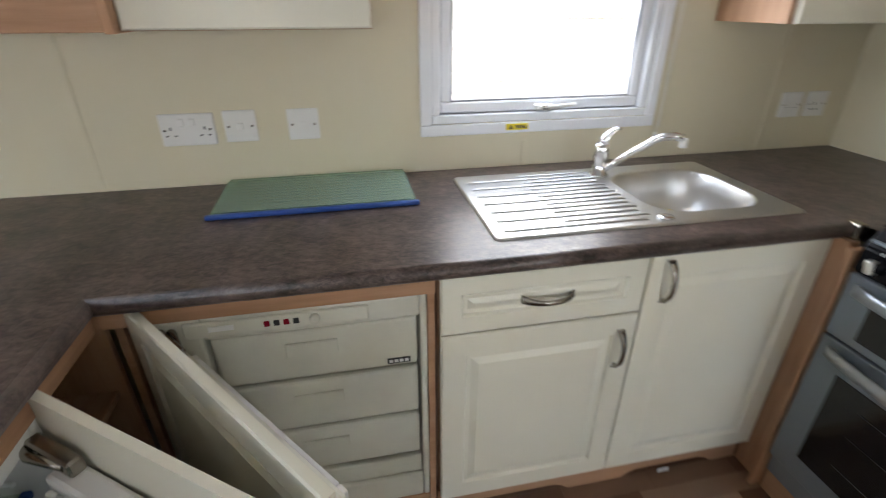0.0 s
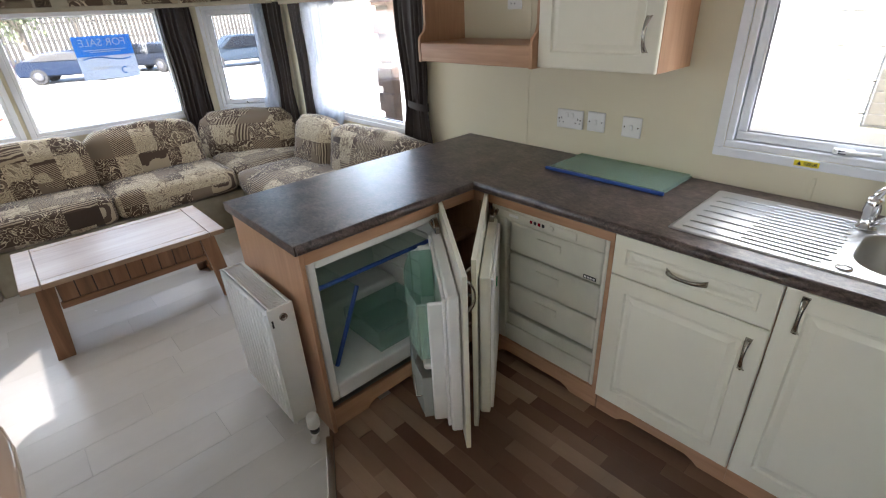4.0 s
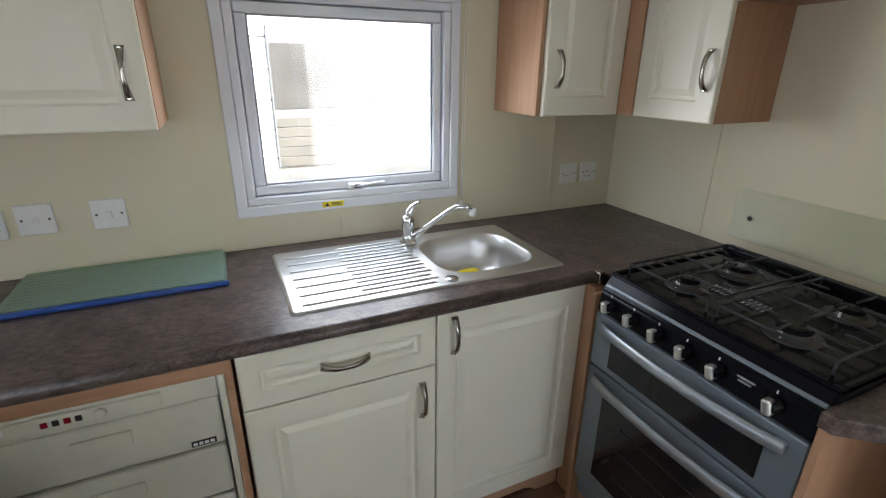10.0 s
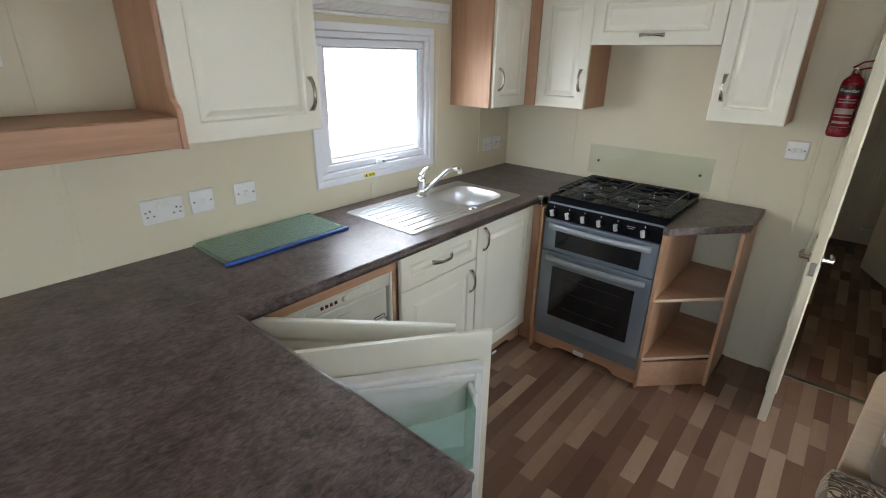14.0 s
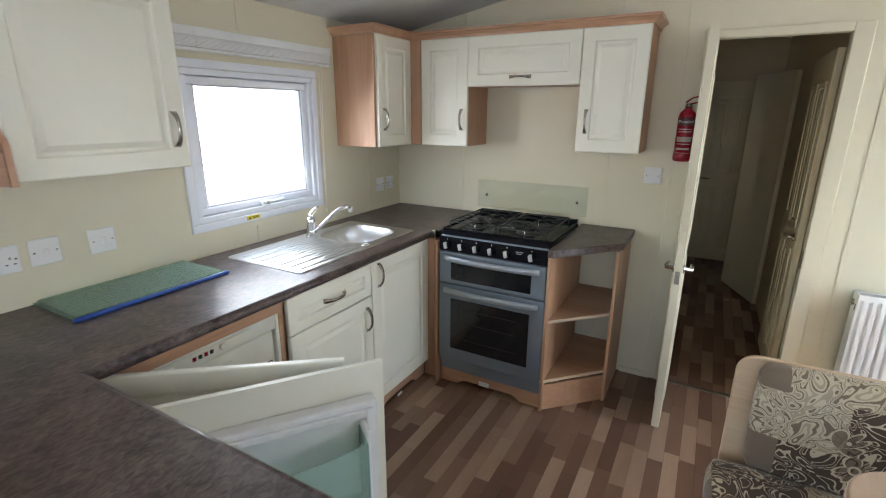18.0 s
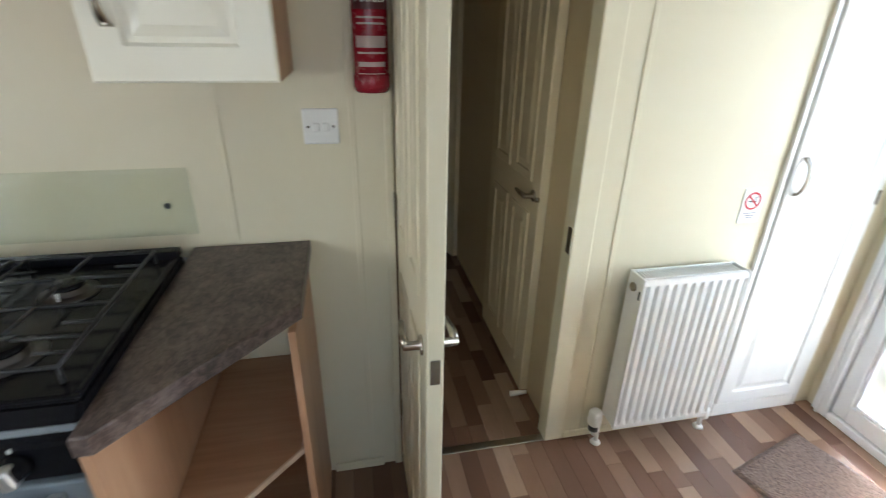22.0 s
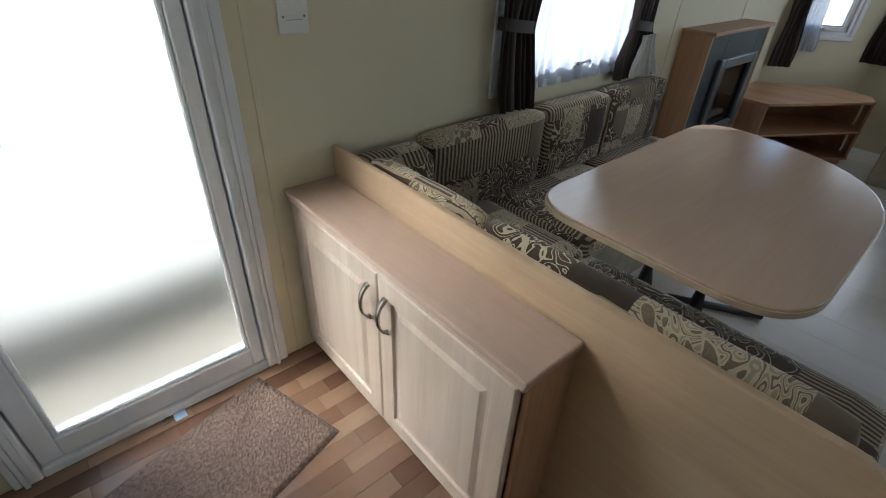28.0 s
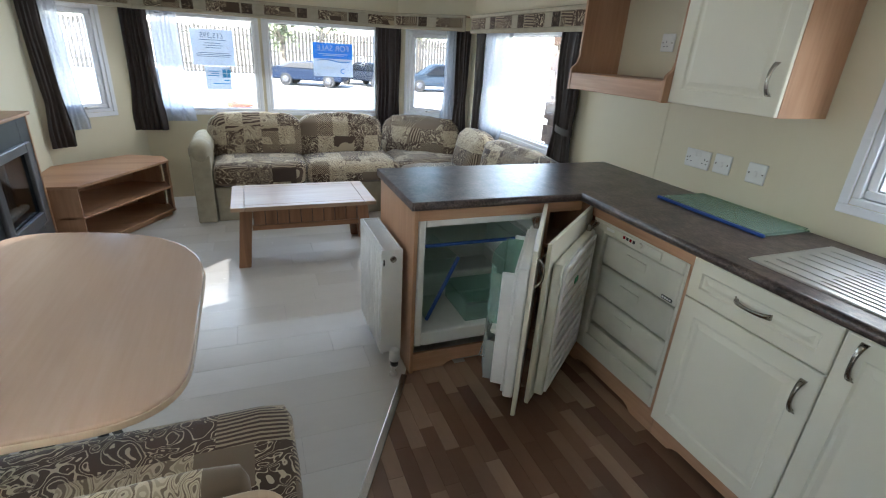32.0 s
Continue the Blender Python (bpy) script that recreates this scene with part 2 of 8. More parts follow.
    worn = fuzz(nt, at, 7.0, 3)
    out = blend(nt, val(nt, "MULTIPLY", weave, 0.2), out, tuple((0.10, 0.08, 0.06)))
    out = blend(nt, val(nt, "MULTIPLY", worn, 0.10), out, taupe)
    link(nt, out, b.inputs["Base Color"])
    b.inputs["Sheen Weight"].default_value = 0.3
    b.inputs["Sheen Roughness"].default_value = 0.4
    relief(nt, b, val(nt, "ADD", weave, val(nt, "MULTIPLY", leaf_on, 0.6)), 0.35, 0.002)
    return m


def glazing(name, tint=(1, 1, 1), gloss=0.06):
    m, nt, b = material(name)
    nt.nodes.remove(b)
    t, g, x = nt.nodes.new("ShaderNodeBsdfTransparent"), nt.nodes.new("ShaderNodeBsdfGlossy"), nt.nodes.new("ShaderNodeMixShader")
    t.inputs[0].default_value = (*tint, 1)
    g.inputs["Roughness"].default_value = 0.02
    x.inputs[0].default_value = gloss
    link(nt, t.outputs[0], x.inputs[1])
    link(nt, g.outputs[0], x.inputs[2])
    link(nt, x.outputs[0], nt.nodes["Material Output"].inputs["Surface"])
    return m


def thin_cloth(name, color, through, clear=0.0, fold=60.0):
    """Cloth or film that lets light through: diffuse, translucent and open weave."""
    m, nt, b = material(name)
    nt.nodes.remove(b)
    d, tr, x = nt.nodes.new("ShaderNodeBsdfDiffuse"), nt.nodes.new("ShaderNodeBsdfTranslucent"), nt.nodes.new("ShaderNodeMixShader")
    col = ramp(nt, fuzz(nt, where(nt), fold, 3), [(0.3, tuple(c * 0.86 for c in color)), (0.7, color)])
    link(nt, col, d.inputs[0])
    link(nt, col, tr.inputs[0])
    x.inputs[0].default_value = through
    link(nt, d.outputs[0], x.inputs[1])
    link(nt, tr.outputs[0], x.inputs[2])
    last = x.outputs[0]
    if clear:
        t, y = nt.nodes.new("ShaderNodeBsdfTransparent"), nt.nodes.new("ShaderNodeMixShader")
        y.inputs[0].default_value = clear
        link(nt, last, y.inputs[1])
        link(nt, t.outputs[0], y.inputs[2])
        last = y.outputs[0]
    link(nt, last, nt.nodes["Material Output"].inputs["Surface"])
    return m


def green_glass(name, tint, gloss=0.08, body=0.35):
    """Tinted clear plastic or toughened glass, with a little body of its own."""
    m = glazing(name, tint, gloss)
    nt = m.node_tree
    out = nt.nodes["Material Output"].inputs["Surface"]
    last = out.links[0].from_socket
    d, y = nt.nodes.new("ShaderNodeBsdfDiffuse"), nt.nodes.new("ShaderNodeMixShader")
    d.inputs[0].default_value = (*tint, 1)
    y.inputs[0].default_value = body
    link(nt, last, y.inputs[1])
    link(nt, d.outputs[0], y.inputs[2])
    link(nt, y.outputs[0], out)
    return m


def worktop_material():
    m, nt, b = material("slate_laminate", (0.08, 0.06, 0.05), 0.3)
    fleck = fuzz(nt, where(nt, (0.6, 1, 1), (0, 0, 20)), 75, 7, 0.80, 0.6)
    cloud = fuzz(nt, where(nt), 9, 4, 0.6, 0.5)
    tone = val(nt, "MULTIPLY_ADD", fleck, 0.7, val(nt, "MULTIPLY", cloud, 0.3))
    link(nt, ramp(nt, tone, [(0.38, (0.016, 0.010, 0.008)), (0.47, (0.070, 0.047, 0.040)), (0.55, (0.130, 0.092, 0.079)), (0.68, (0.22, 0.165, 0.145))]), b.inputs["Base Color"])
    link(nt, val(nt, "MULTIPLY_ADD", fleck, 0.20, 0.25), b.inputs["Roughness"])
    relief(nt, b, fleck, 0.22, 0.0015)
    return m


def wallboard(name, color, stripe=True):
    m, nt, b = material(name, color, 0.55)
    at = where(nt)
    cloud, grime = fuzz(nt, at, 1.3, 5), fuzz(nt, where(nt, (6, 6, 0.5)), 5, 4)
    c = blend(nt, val(nt, "MULTIPLY", cloud, 0.35), color, tuple(v * 0.86 for v in color))
    c = blend(nt, val(nt, "MULTIPLY", grime, 0.18), c, (color[0] * 0.93, color[1] * 0.88, color[2] * 0.78))
    link(nt, c, b.inputs["Base Color"])
    relief(nt, b, fuzz(nt, where(nt, (1, 1, 0.15)), 260, 3), 0.06, 0.0008)
    link(nt, val(nt, "MULTIPLY_ADD", cloud, 0.2, 0.42), b.inputs["Roughness"])
    return m


CREAM_WALL = wallboard("cream_wallboard", (0.705, 0.645, 0.478))
# cream boards tinted darker and tan: the hall's dim warm light put into colour
HALL_WALL_DIM = wallboard("dim_tinted_hall_wallboard", (0.56, 0.45, 0.28))
HALL_DOOR_DIM = wallboard("dim_tinted_hall_door", (0.64, 0.54, 0.36), False)
CEILING = plain("mottled_ceiling_board", (0.68, 0.66, 0.62), 0.7, 0, 0.06, 9.0, 0.15, 90)
CREAM_DOOR = plain("cream_foil", (0.80, 0.765, 0.635), 0.33, 0, 0.05, 2.0)
BEECH_X = wood("beech_foil_x", (0.36, 0.19, 0.10), (0.47, 0.265, 0.15), (0.55, 0.33, 0.20), "x")
BEECH_Y = wood("beech_foil_y", (0.36, 0.19, 0.10), (0.47, 0.265, 0.15), (0.55, 0.33, 0.20), "y")
BEECH_Z = wood("beech_foil_z", (0.36, 0.19, 0.10), (0.47, 0.265, 0.15), (0.55, 0.33, 0.20), "z")
PALE_BEECH_Y = wood("pale_beech_y", (0.49, 0.345, 0.265), (0.535, 0.385, 0.30), (0.575, 0.425, 0.335), "y", 0.35)
PALE_BEECH_X = wood("pale_beech_x", (0.46, 0.315, 0.225), (0.485, 0.34, 0.245), (0.515, 0.37, 0.275), "x", 0.24)
for nd in PALE_BEECH_X.node_tree.nodes:
    if nd.bl_idname == "ShaderNodeBump":
        nd.inputs["Strength"].default_value = 0.012
    if nd.bl_idname == "ShaderNodeBsdfPrincipled":
        PALE_BEECH_X.node_tree.links.remove(nd.inputs["Roughness"].links[0])
        nd.inputs["Roughness"].default_value = 0.17
BEECH_EDGE = plain("pale_edge_band", (0.62, 0.47, 0.33), 0.35)
# paler copy of the waxed pine, with the table top's sheen in its colour
PINE_TOP = wood("sheen_paled_pine_top", (0.29, 0.17, 0.098), (0.40, 0.26, 0.165), (0.47, 0.33, 0.225), "y", 0.36, 50, 6, True)
PALE_BEECH_Z = wood("pale_beech_z", (0.52, 0.40, 0.31), (0.63, 0.50, 0.40), (0.70, 0.57, 0.47), "z", 0.35)
PLY_Y = wood("honey_ply_y", (0.49, 0.335, 0.205), (0.575, 0.41, 0.262), (0.64, 0.48, 0.32), "y", 0.45)
PINE_Y = wood("waxed_pine_y", (0.15, 0.068, 0.03), (0.25, 0.12, 0.055), (0.33, 0.17, 0.085), "y", 0.4, 50, 6, True)
PINE_Z = wood("waxed_pine_z", (0.15, 0.068, 0.03), (0.25, 0.12, 0.055), (0.33, 0.17, 0.085), "z", 0.4, 50, 6, True)
WORKTOP = worktop_material()
UPVC = plain("white_upvc", (0.80, 0.81, 0.84), 0.28, 0, 0.04, 4)
WHITE_PAINT = plain("white_enamel", (0.80, 0.79, 0.76), 0.3, 0, 0.05, 5)
WHITE_PLASTIC = plain("white_plastic", (0.78, 0.77, 0.74), 0.4, 0, 0.05, 9)
OLD_PLASTIC = plain("ivory_plastic", (0.70, 0.68, 0.58), 0.45, 0, 0.10, 6)
STEEL = plain("brushed_steel", (0.70, 0.69, 0.67), 0.34, 1.0, 0.02, 5)
CHROME = plain("chrome", (0.82, 0.82, 0.83), 0.08, 1.0, 0.03, 20)
NICKEL = plain("satin_nickel", (0.42, 0.385, 0.335), 0.22, 1.0, 0.05, 20)
BLACK_ENAMEL = plain("black_enamel", (0.008, 0.008, 0.010), 0.16, 0, 0.2, 8)
BLACK_ENAMEL.node_tree.nodes["Principled BSDF"].inputs["Specular IOR Level"].default_value = 0.12
BLACK_IRON = plain("black_iron", (0.02, 0.02, 0.02), 0.45, 0, 0.2, 40, 0.2)
OVEN_GREY = plain("silver_grey_paint", (0.215, 0.245, 0.275), 0.32, 0.3, 0.06, 6)
HANDLE_GREY = plain("silver_handle", (0.40, 0.42, 0.44), 0.3, 0.5, 0.05, 12)
BURNER_METAL = plain("dull_aluminium", (0.12, 0.115, 0.11), 0.36, 1.0, 0.15, 30)
OVEN_GLASS = plain("smoked_glass", (0.014, 0.014, 0.015), 0.07, 0, 0.2, 5)
GAP_SHADE = plain("gap_shade_brown", (0.05, 0.035, 0.028), 0.8, 0, 0.2, 5)
CURTAIN = plain("brown_satin", (0.031, 0.019, 0.015), 0.5, 0, 0.25, 30, 0.2, 300)
VOILE = thin_cloth("white_voile", (0.60, 0.635, 0.70), 0.5, 0.13)
LINING = thin_cloth("cream_lining", (0.8, 0.79, 0.78), 0.3)
PANE = glazing("window_glass")
GASKET = plain("grey_gasket", (0.34, 0.35, 0.37), 0.5)
FABRIC = patchwork("patchwork_fabric")
STRIPE_PATCH, LEAF_PATCH, PLAIN_PATCH = patchwork("striped_patch", 0.2, "stripe"), patchwork("leaf_patch", 0.6, "leaf"), patchwork("plain_patch", 0.3, "plain")
PELMET_CLOTH = plain("oatmeal_cloth", (0.40, 0.35, 0.26), 0.95, 0, 0.12, 20, 0.4, 500)
FABRIC_B = patchwork("patchwork_fabric_b", 0.41)
FABRIC_C = patchwork("patchwork_fabric_c", 0.83)
BEIGE_FABRIC = plain("beige_chenille", (0.36, 0.315, 0.225), 0.95, 0, 0.18, 12, 0.5, 500)
RUG = plain("brown_loop_mat", (0.175, 0.118, 0.092), 0.98, 0, 0.45, 90, 1.0, 260)
GREEN_GLASS = green_glass("green_shelf_glass", (0.88, 0.955, 0.91), 0.07, 0.12)
STACK_GLASS = green_glass("green_shelf_stack", (0.72, 0.84, 0.74), 0.09, 0.22)
GREEN_PLASTIC = green_glass("pale_green_plastic", (0.86, 0.955, 0.915), 0.07, 0.09)
BLUE_EDGE = plain("blue_plastic_edge", (0.025, 0.08, 0.33), 0.35)
DRAWER_GREEN = green_glass("green_drawer_plastic", (0.77, 0.92, 0.86), 0.10, 0.20)
SPLASH_GLASS = green_glass("pale_splash_glass", (0.97, 0.985, 0.955), 0.06, 0.05)
RED_PAINT = plain("red_enamel", (0.27, 0.007, 0.02), 0.25, 0, 0.08, 10)
YELLOW = plain("yellow_label", (0.85, 0.68, 0.02), 0.4)
PAPER = plain("white_paper", (0.82, 0.82, 0.80), 0.6, 0, 0.03)
BLACK_PLASTIC = plain("black_plastic", (0.02, 0.02, 0.02), 0.4)
GREY_METAL = plain("grey_metal_panel", (0.10, 0.115, 0.135), 0.3, 0.6, 0.08)
KITCHEN_PLANK = plank_material("walnut_strip_vinyl", [(0.0, (0.125, 0.062, 0.039)), (0.25, (0.180, 0.096, 0.060)), (0.55, (0.245, 0.142, 0.090)), (0.8, (0.325, 0.202, 0.130)), (1.0, (0.43, 0.288, 0.19))], 0.22, (0.11, 0.057, 0.036))
LOUNGE_PLANK = plank_material("limed_oak_laminate", [(0.0, (0.66, 0.62, 0.555)), (0.5, (0.69, 0.65, 0.595)), (1.0, (0.74, 0.705, 0.65))], 0.24, (0.52, 0.475, 0.425), "y")
JOINT_DARK = plain("dark_joint", (0.06, 0.035, 0.025), 0.7)
JOINT_PALE = plain("pale_joint", (0.46, 0.425, 0.385), 0.7)
GROUND = plain("pale_gravel", (0.42, 0.40, 0.36), 0.95, 0, 0.25, 1.2, 0.6, 30)
FENCE_WOOD = wood("weathered_fence", (0.030, 0.027, 0.023), (0.045, 0.041, 0.036), (0.062, 0.057, 0.05), "z", 0.8)
CLADDING = plain("cream_cladding", (0.62, 0.59, 0.50), 0.5, 0, 0.06)
TYRE = plain("tyre_rubber", (0.02, 0.02, 0.02), 0.8)
CAR_GLASS = plain("car_glass", (0.006, 0.007, 0.009), 0.3)
CAR_GLASS.node_tree.nodes["Principled BSDF"].inputs["Specular IOR Level"].default_value = 0.15
RIM_GREY = plain("rim_grey", (0.06, 0.06, 0.065), 0.4)
LEAF = plain("dull_leaves", (0.09, 0.11, 0.05), 0.7, 0, 0.4, 3)
BARK = plain("grey_bark", (0.16, 0.13, 0.10), 0.9, 0, 0.3, 6, 0.8, 40)
TARP = plain("black_sheeting", (0.03, 0.033, 0.04), 0.3, 0, 0.2, 8)
CONE_RED = plain("red_orange_plastic", (0.70, 0.09, 0.05), 0.5)
SOIL = plain("brown_rubble", (0.24, 0.18, 0.12), 0.95, 0, 0.4, 8, 0.8, 30)
COALS = plain("pale_pebbles", (0.72, 0.70, 0.66), 0.8, 0, 0.2, 20)


# ---- mesh helpers ----
def slab(x0, y0, z0, x1, y1, z1, bev=0.003, seg=1, bm=None, m=None):
    """A box between two corners, edges rounded by bev; added to bm if one is given."""
    own = bmesh.new()
    lo, hi = Vector((min(x0, x1), min(y0, y1), min(z0, z1))), Vector((max(x0, x1), max(y0, y1), max(z0, z1)))
    bmesh.ops.create_cube(own, size=1.0, matrix=Matrix.LocRotScale((lo + hi) / 2, None, hi - lo))
    if bev:
        bev = min(bev, 0.45 * min(hi - lo))
        bmesh.ops.bevel(own, geom=list(own.edges), offset=bev, segments=seg, affect="EDGES", profile=0.5)
    if m is not None:
        own.transform(m)
    if bm is None:
        return own
    return join(bm, own)


def join(bm, other):
    tmp = bpy.data.meshes.new("tmp")
    other.to_mesh(tmp)
    other.free()
    bm.from_mesh(tmp)
    bpy.data.meshes.remove(tmp)
    return bm


def tube(points, r, seg=8, cap=True, bm=None, flat=1.0):
    """A rod of radius r (a number or one a point) swept along points; flat squashes it."""
    bm = bm or bmesh.new()
    pts = [Vector(p) for p in points]
    rs = r if isinstance(r, (list, tuple)) else [r] * len(pts)
    rings, up = [], None
    for i, p in enumerate(pts):
        way = (pts[min(i + 1, len(pts) - 1)] - pts[max(i - 1, 0)]).normalized()
        if up is None:
            up = Vector((0, 0, 1)) if abs(way.z) < 0.9 else Vector((1, 0, 0))
        side = way.cross(up).normalized()
        up = side.cross(way).normalized()
        rings.append([bm.verts.new(p + rs[i] * (math.cos(a) * side + math.sin(a) * flat * up)) for a in (2 * math.pi * k / seg for k in range(seg))])
    for a, b in zip(rings, rings[1:]):
        for k in range(seg):
            f = bm.faces.new((a[k], a[(k + 1) % seg], b[(k + 1) % seg], b[k]))
            f.smooth = True
    if cap:
        bm.faces.new(rings[0][::-1])
        bm.faces.new(rings[-1])
    return bm


def lathe(profile, seg=20, m=None, bm=None):
    """A turned shape: profile of (radius, height) about z, moved by m."""
    own = bmesh.new()
    rings = [[own.verts.new((r * math.cos(2 * math.pi * k / seg), r * math.sin(2 * math.pi * k / seg), h)) for k in range(seg)] for r, h in profile]
    for a, b in zip(rings, rings[1:]):
        for k in range(seg):
            f = own.faces.new((a[k], a[(k + 1) % seg], b[(k + 1) % seg], b[k]))
            f.smooth = True
    own.faces.new(rings[0][::-1])
    own.faces.new(rings[-1])
    bmesh.ops.recalc_face_normals(own, faces=own.faces)
    if m is not None:
        own.transform(m)
    return own if bm is None else join(bm, own)


def prism(outline, z0, z1, bev=0.0, seg=2, m=None):
    """A flat plate: an outline in x and y, from z0 to z1, with rounded rim."""
    bm = bmesh.new()
    low = [bm.verts.new((x, y, z0)) for x, y in outline]
    top = [bm.verts.new((x, y, z1)) for x, y in outline]
    n = len(outline)
    bm.faces.new(low[::-1])
    bm.faces.new(top)
    for k in range(n):
        bm.faces.new((low[k], low[(k + 1) % n], top[(k + 1) % n], top[k]))
    bmesh.ops.recalc_face_normals(bm, faces=bm.faces)
    if bev:
        rim = [e for e in bm.edges if abs(e.verts[0].co.z - e.verts[1].co.z) < 1e-6]
        bmesh.ops.bevel(bm, geom=rim, offset=bev, segments=seg, affect="EDGES", profile=0.5)
    if m is not None:
        bm.transform(m)
    return bm


def panel_leaf(w, h, t=0.018, frame_w=0.06, field=True, m=None):
    """A moulded door front, w wide along x and h high along z, its face at y = -t: a frame, a groove and a raised field."""
    rings = [(0.0, -t + 0.003), (0.004, -t)]
    if field:
        fw = min(frame_w, 0.3 * min(w, h))
        rings += [(fw, -t), (fw + 0.006, -t + 0.007), (fw + 0.016, -t + 0.007), (fw + 0.034, -t + 0.001)]
    bm = bmesh.new()
    loops = [[bm.verts.new(p) for p in ((0, 0, 0), (w, 0, 0), (w, 0, h), (0, 0, h))]]
    for i, d in rings:
        loops.append([bm.verts.new(p) for p in ((i, d, i), (w - i, d, i), (w - i, d, h - i), (i, d, h - i))])
    bm.faces.new(loops[0][::-1])
    for a, b in zip(loops, loops[1:]):
        for k in range(4):
            bm.faces.new((a[k], a[(k + 1) % 4], b[(k + 1) % 4], b[k]))
    bm.faces.new(loops[-1])
    bmesh.ops.recalc_face_normals(bm, faces=bm.faces)
    if m is not None:
        bm.transform(m)
    return bm


def pad(x0, y0, z0, x1, y1, z1, r=0.05, puff=0.02, crease=0.006, m=None, cuts=9, seed=0.0):
    """A stuffed cushion: a rounded block, fuller in the middle, with soft creases."""
    bm = bmesh.new()
    bmesh.ops.create_cube(bm, size=2.0)
    bmesh.ops.subdivide_edges(bm, edges=list(bm.edges), cuts=cuts, use_grid_fill=True)
    c = Vector(((x0 + x1) / 2, (y0 + y1) / 2, (z0 + z1) / 2))
    half = Vector((abs(x1 - x0) / 2, abs(y1 - y0) / 2, abs(z1 - z0) / 2))
    rr = min(r, 0.95 * min(half))
    for v in bm.verts:
        u = v.co.copy()
        p = Vector([u[i] * half[i] for i in range(3)])
        core = Vector([max(-half[i] + rr, min(half[i] - rr, p[i])) for i in range(3)])
        off = p - core
        if off.length > 1e-6:
            p = core + off.normalized() * rr * min(1.0, off.length / rr * 1.0 if off.length < rr else 1.0)
        swell = [(1 - u[i] * u[i]) for i in range(3)]
        for i in range(3):
            j, k = (i + 1) % 3, (i + 2) % 3
            p[i] += u[i] ** 3 * puff * swell[j] * swell[k] if abs(u[i]) > 0.5 else 0
        n = noise.noise_vector((c + p) * 9 + Vector((seed, seed, seed)))
        v.co = c + p + n * crease
    for f in bm.faces:
        f.smooth = True
    if m is not None:
        bm.transform(m)
    return bm


def thing(name, at=(0, 0, 0), label="", category="", group="", kind=""):
    """An Empty at a thing's base, to hold its parts."""
    ob = new(name)
    ob.empty_display_size = 0.05
    ob.matrix_basis = pose(*at)
    return tagged(ob, label, category, group, kind)


def part(name, bm, mat, parent=None, label=""):
    """Links a bmesh, in world places, as one mesh object under a thing or a part."""
    bmesh.ops.recalc_face_normals(bm, faces=bm.faces)
    me = bpy.data.meshes.new(name)
    bm.to_mesh(me)
    bm.free()
    me.materials.append(mat)
    ob = new(name, me)
    if parent is not None:
        ob.parent = parent
        if parent.parent is None:
            ob.matrix_parent_inverse = parent.matrix_basis.inverted()
    return tagged(ob, label)


def setting(name, bm, mat, label, category):
    return tagged(part(name, bm, mat), label, category, "", "structure")


def lay(dx, dy, dz=(0, 0, 1), at=(0, 0, 0)):
    """The pose whose x, y and z axes are the ways given."""
    x, z = Vector(dx).normalized(), Vector(dz).normalized()
    y = Vector(dy).normalized()
    return Matrix(((x.x, y.x, z.x, at[0]), (x.y, y.y, z.y, at[1]), (x.z, y.z, z.z, at[2]), (0, 0, 0, 1)))


def bow(p, along, out, length=0.11, rise=0.028, wide=0.0075):
    """A bowed strap handle with its middle at p."""
    p, a, o = Vector(p), Vector(along).normalized(), Vector(out).normalized()
    bm = bmesh.new()
    n, rings, side = 14, [], a.cross(o)
    for k in range(n + 1):
        u = k / n * 2 - 1
        h = rise * (1 - abs(u) ** 2.6)
        wv = wide * (0.62 + 0.72 * u * u)
        th = 0.0034
        c = p + a * (u * length / 2) + o * (h + 0.002)
        rings.append([bm.verts.new(c + side * s * wv + o * q * th) for s, q in ((-1, -1), (1, -1), (1, 1), (-1, 1))])
    for r0, r1 in zip(rings, rings[1:]):
        for k in range(4):
            bm.faces.new((r0[k], r0[(k + 1) % 4], r1[(k + 1) % 4], r1[k])).smooth = True
    bm.faces.new(rings[0][::-1])
    bm.faces.new(rings[-1])
    for s in (-1, 1):
        tube([p + a * s * length * 0.44, p + a * s * length * 0.44 + o * 0.012], 0.005, 8, True, bm)
    return bm


def words(name, text, size, m, mat, parent, depth=0.0006, label=""):
    """Raised lettering in the built-in font, as a mesh part: it reads along the pose's x, its face to z."""
    cu = bpy.data.curves.new(name, "FONT")
    cu.body, cu.size, cu.extrude, cu.align_x, cu.align_y = text, size, depth, "CENTER", "CENTER"
    cu.resolution_u = 3
    tmp = bpy.data.objects.new(name, cu)
    me = bpy.data.meshes.new_from_object(tmp)
    bpy.data.objects.remove(tmp)
    me.transform(m)
    me.materials.clear()
    me.materials.append(mat)
    me.name = name
    ob = new(name, me)
    ob.parent = parent
    if parent.parent is None:
        ob.matrix_parent_inverse = parent.matrix_basis.inverted()
    return tagged(ob, label)


# ---- structure ----
N, S, E, W = 5.43, 1.85, 5.79, 0.12          # inner faces of the walls
RIDGE_Y, EAVES, PITCH = 3.70, 2.0, 0.18      # the ceiling's ridge line, its height at the side walls, its rise per metre
TOP = 0.89                  # worktop height
FRONT_Y, FRONT_X = 4.82, 3.45              # door fronts of the sink run and of the peninsula


def ceiling_z(y):
    return EAVES + PITCH * ((N - y) if y > RIDGE_Y else (y - S) * (N - RIDGE_Y) / (RIDGE_Y - S))


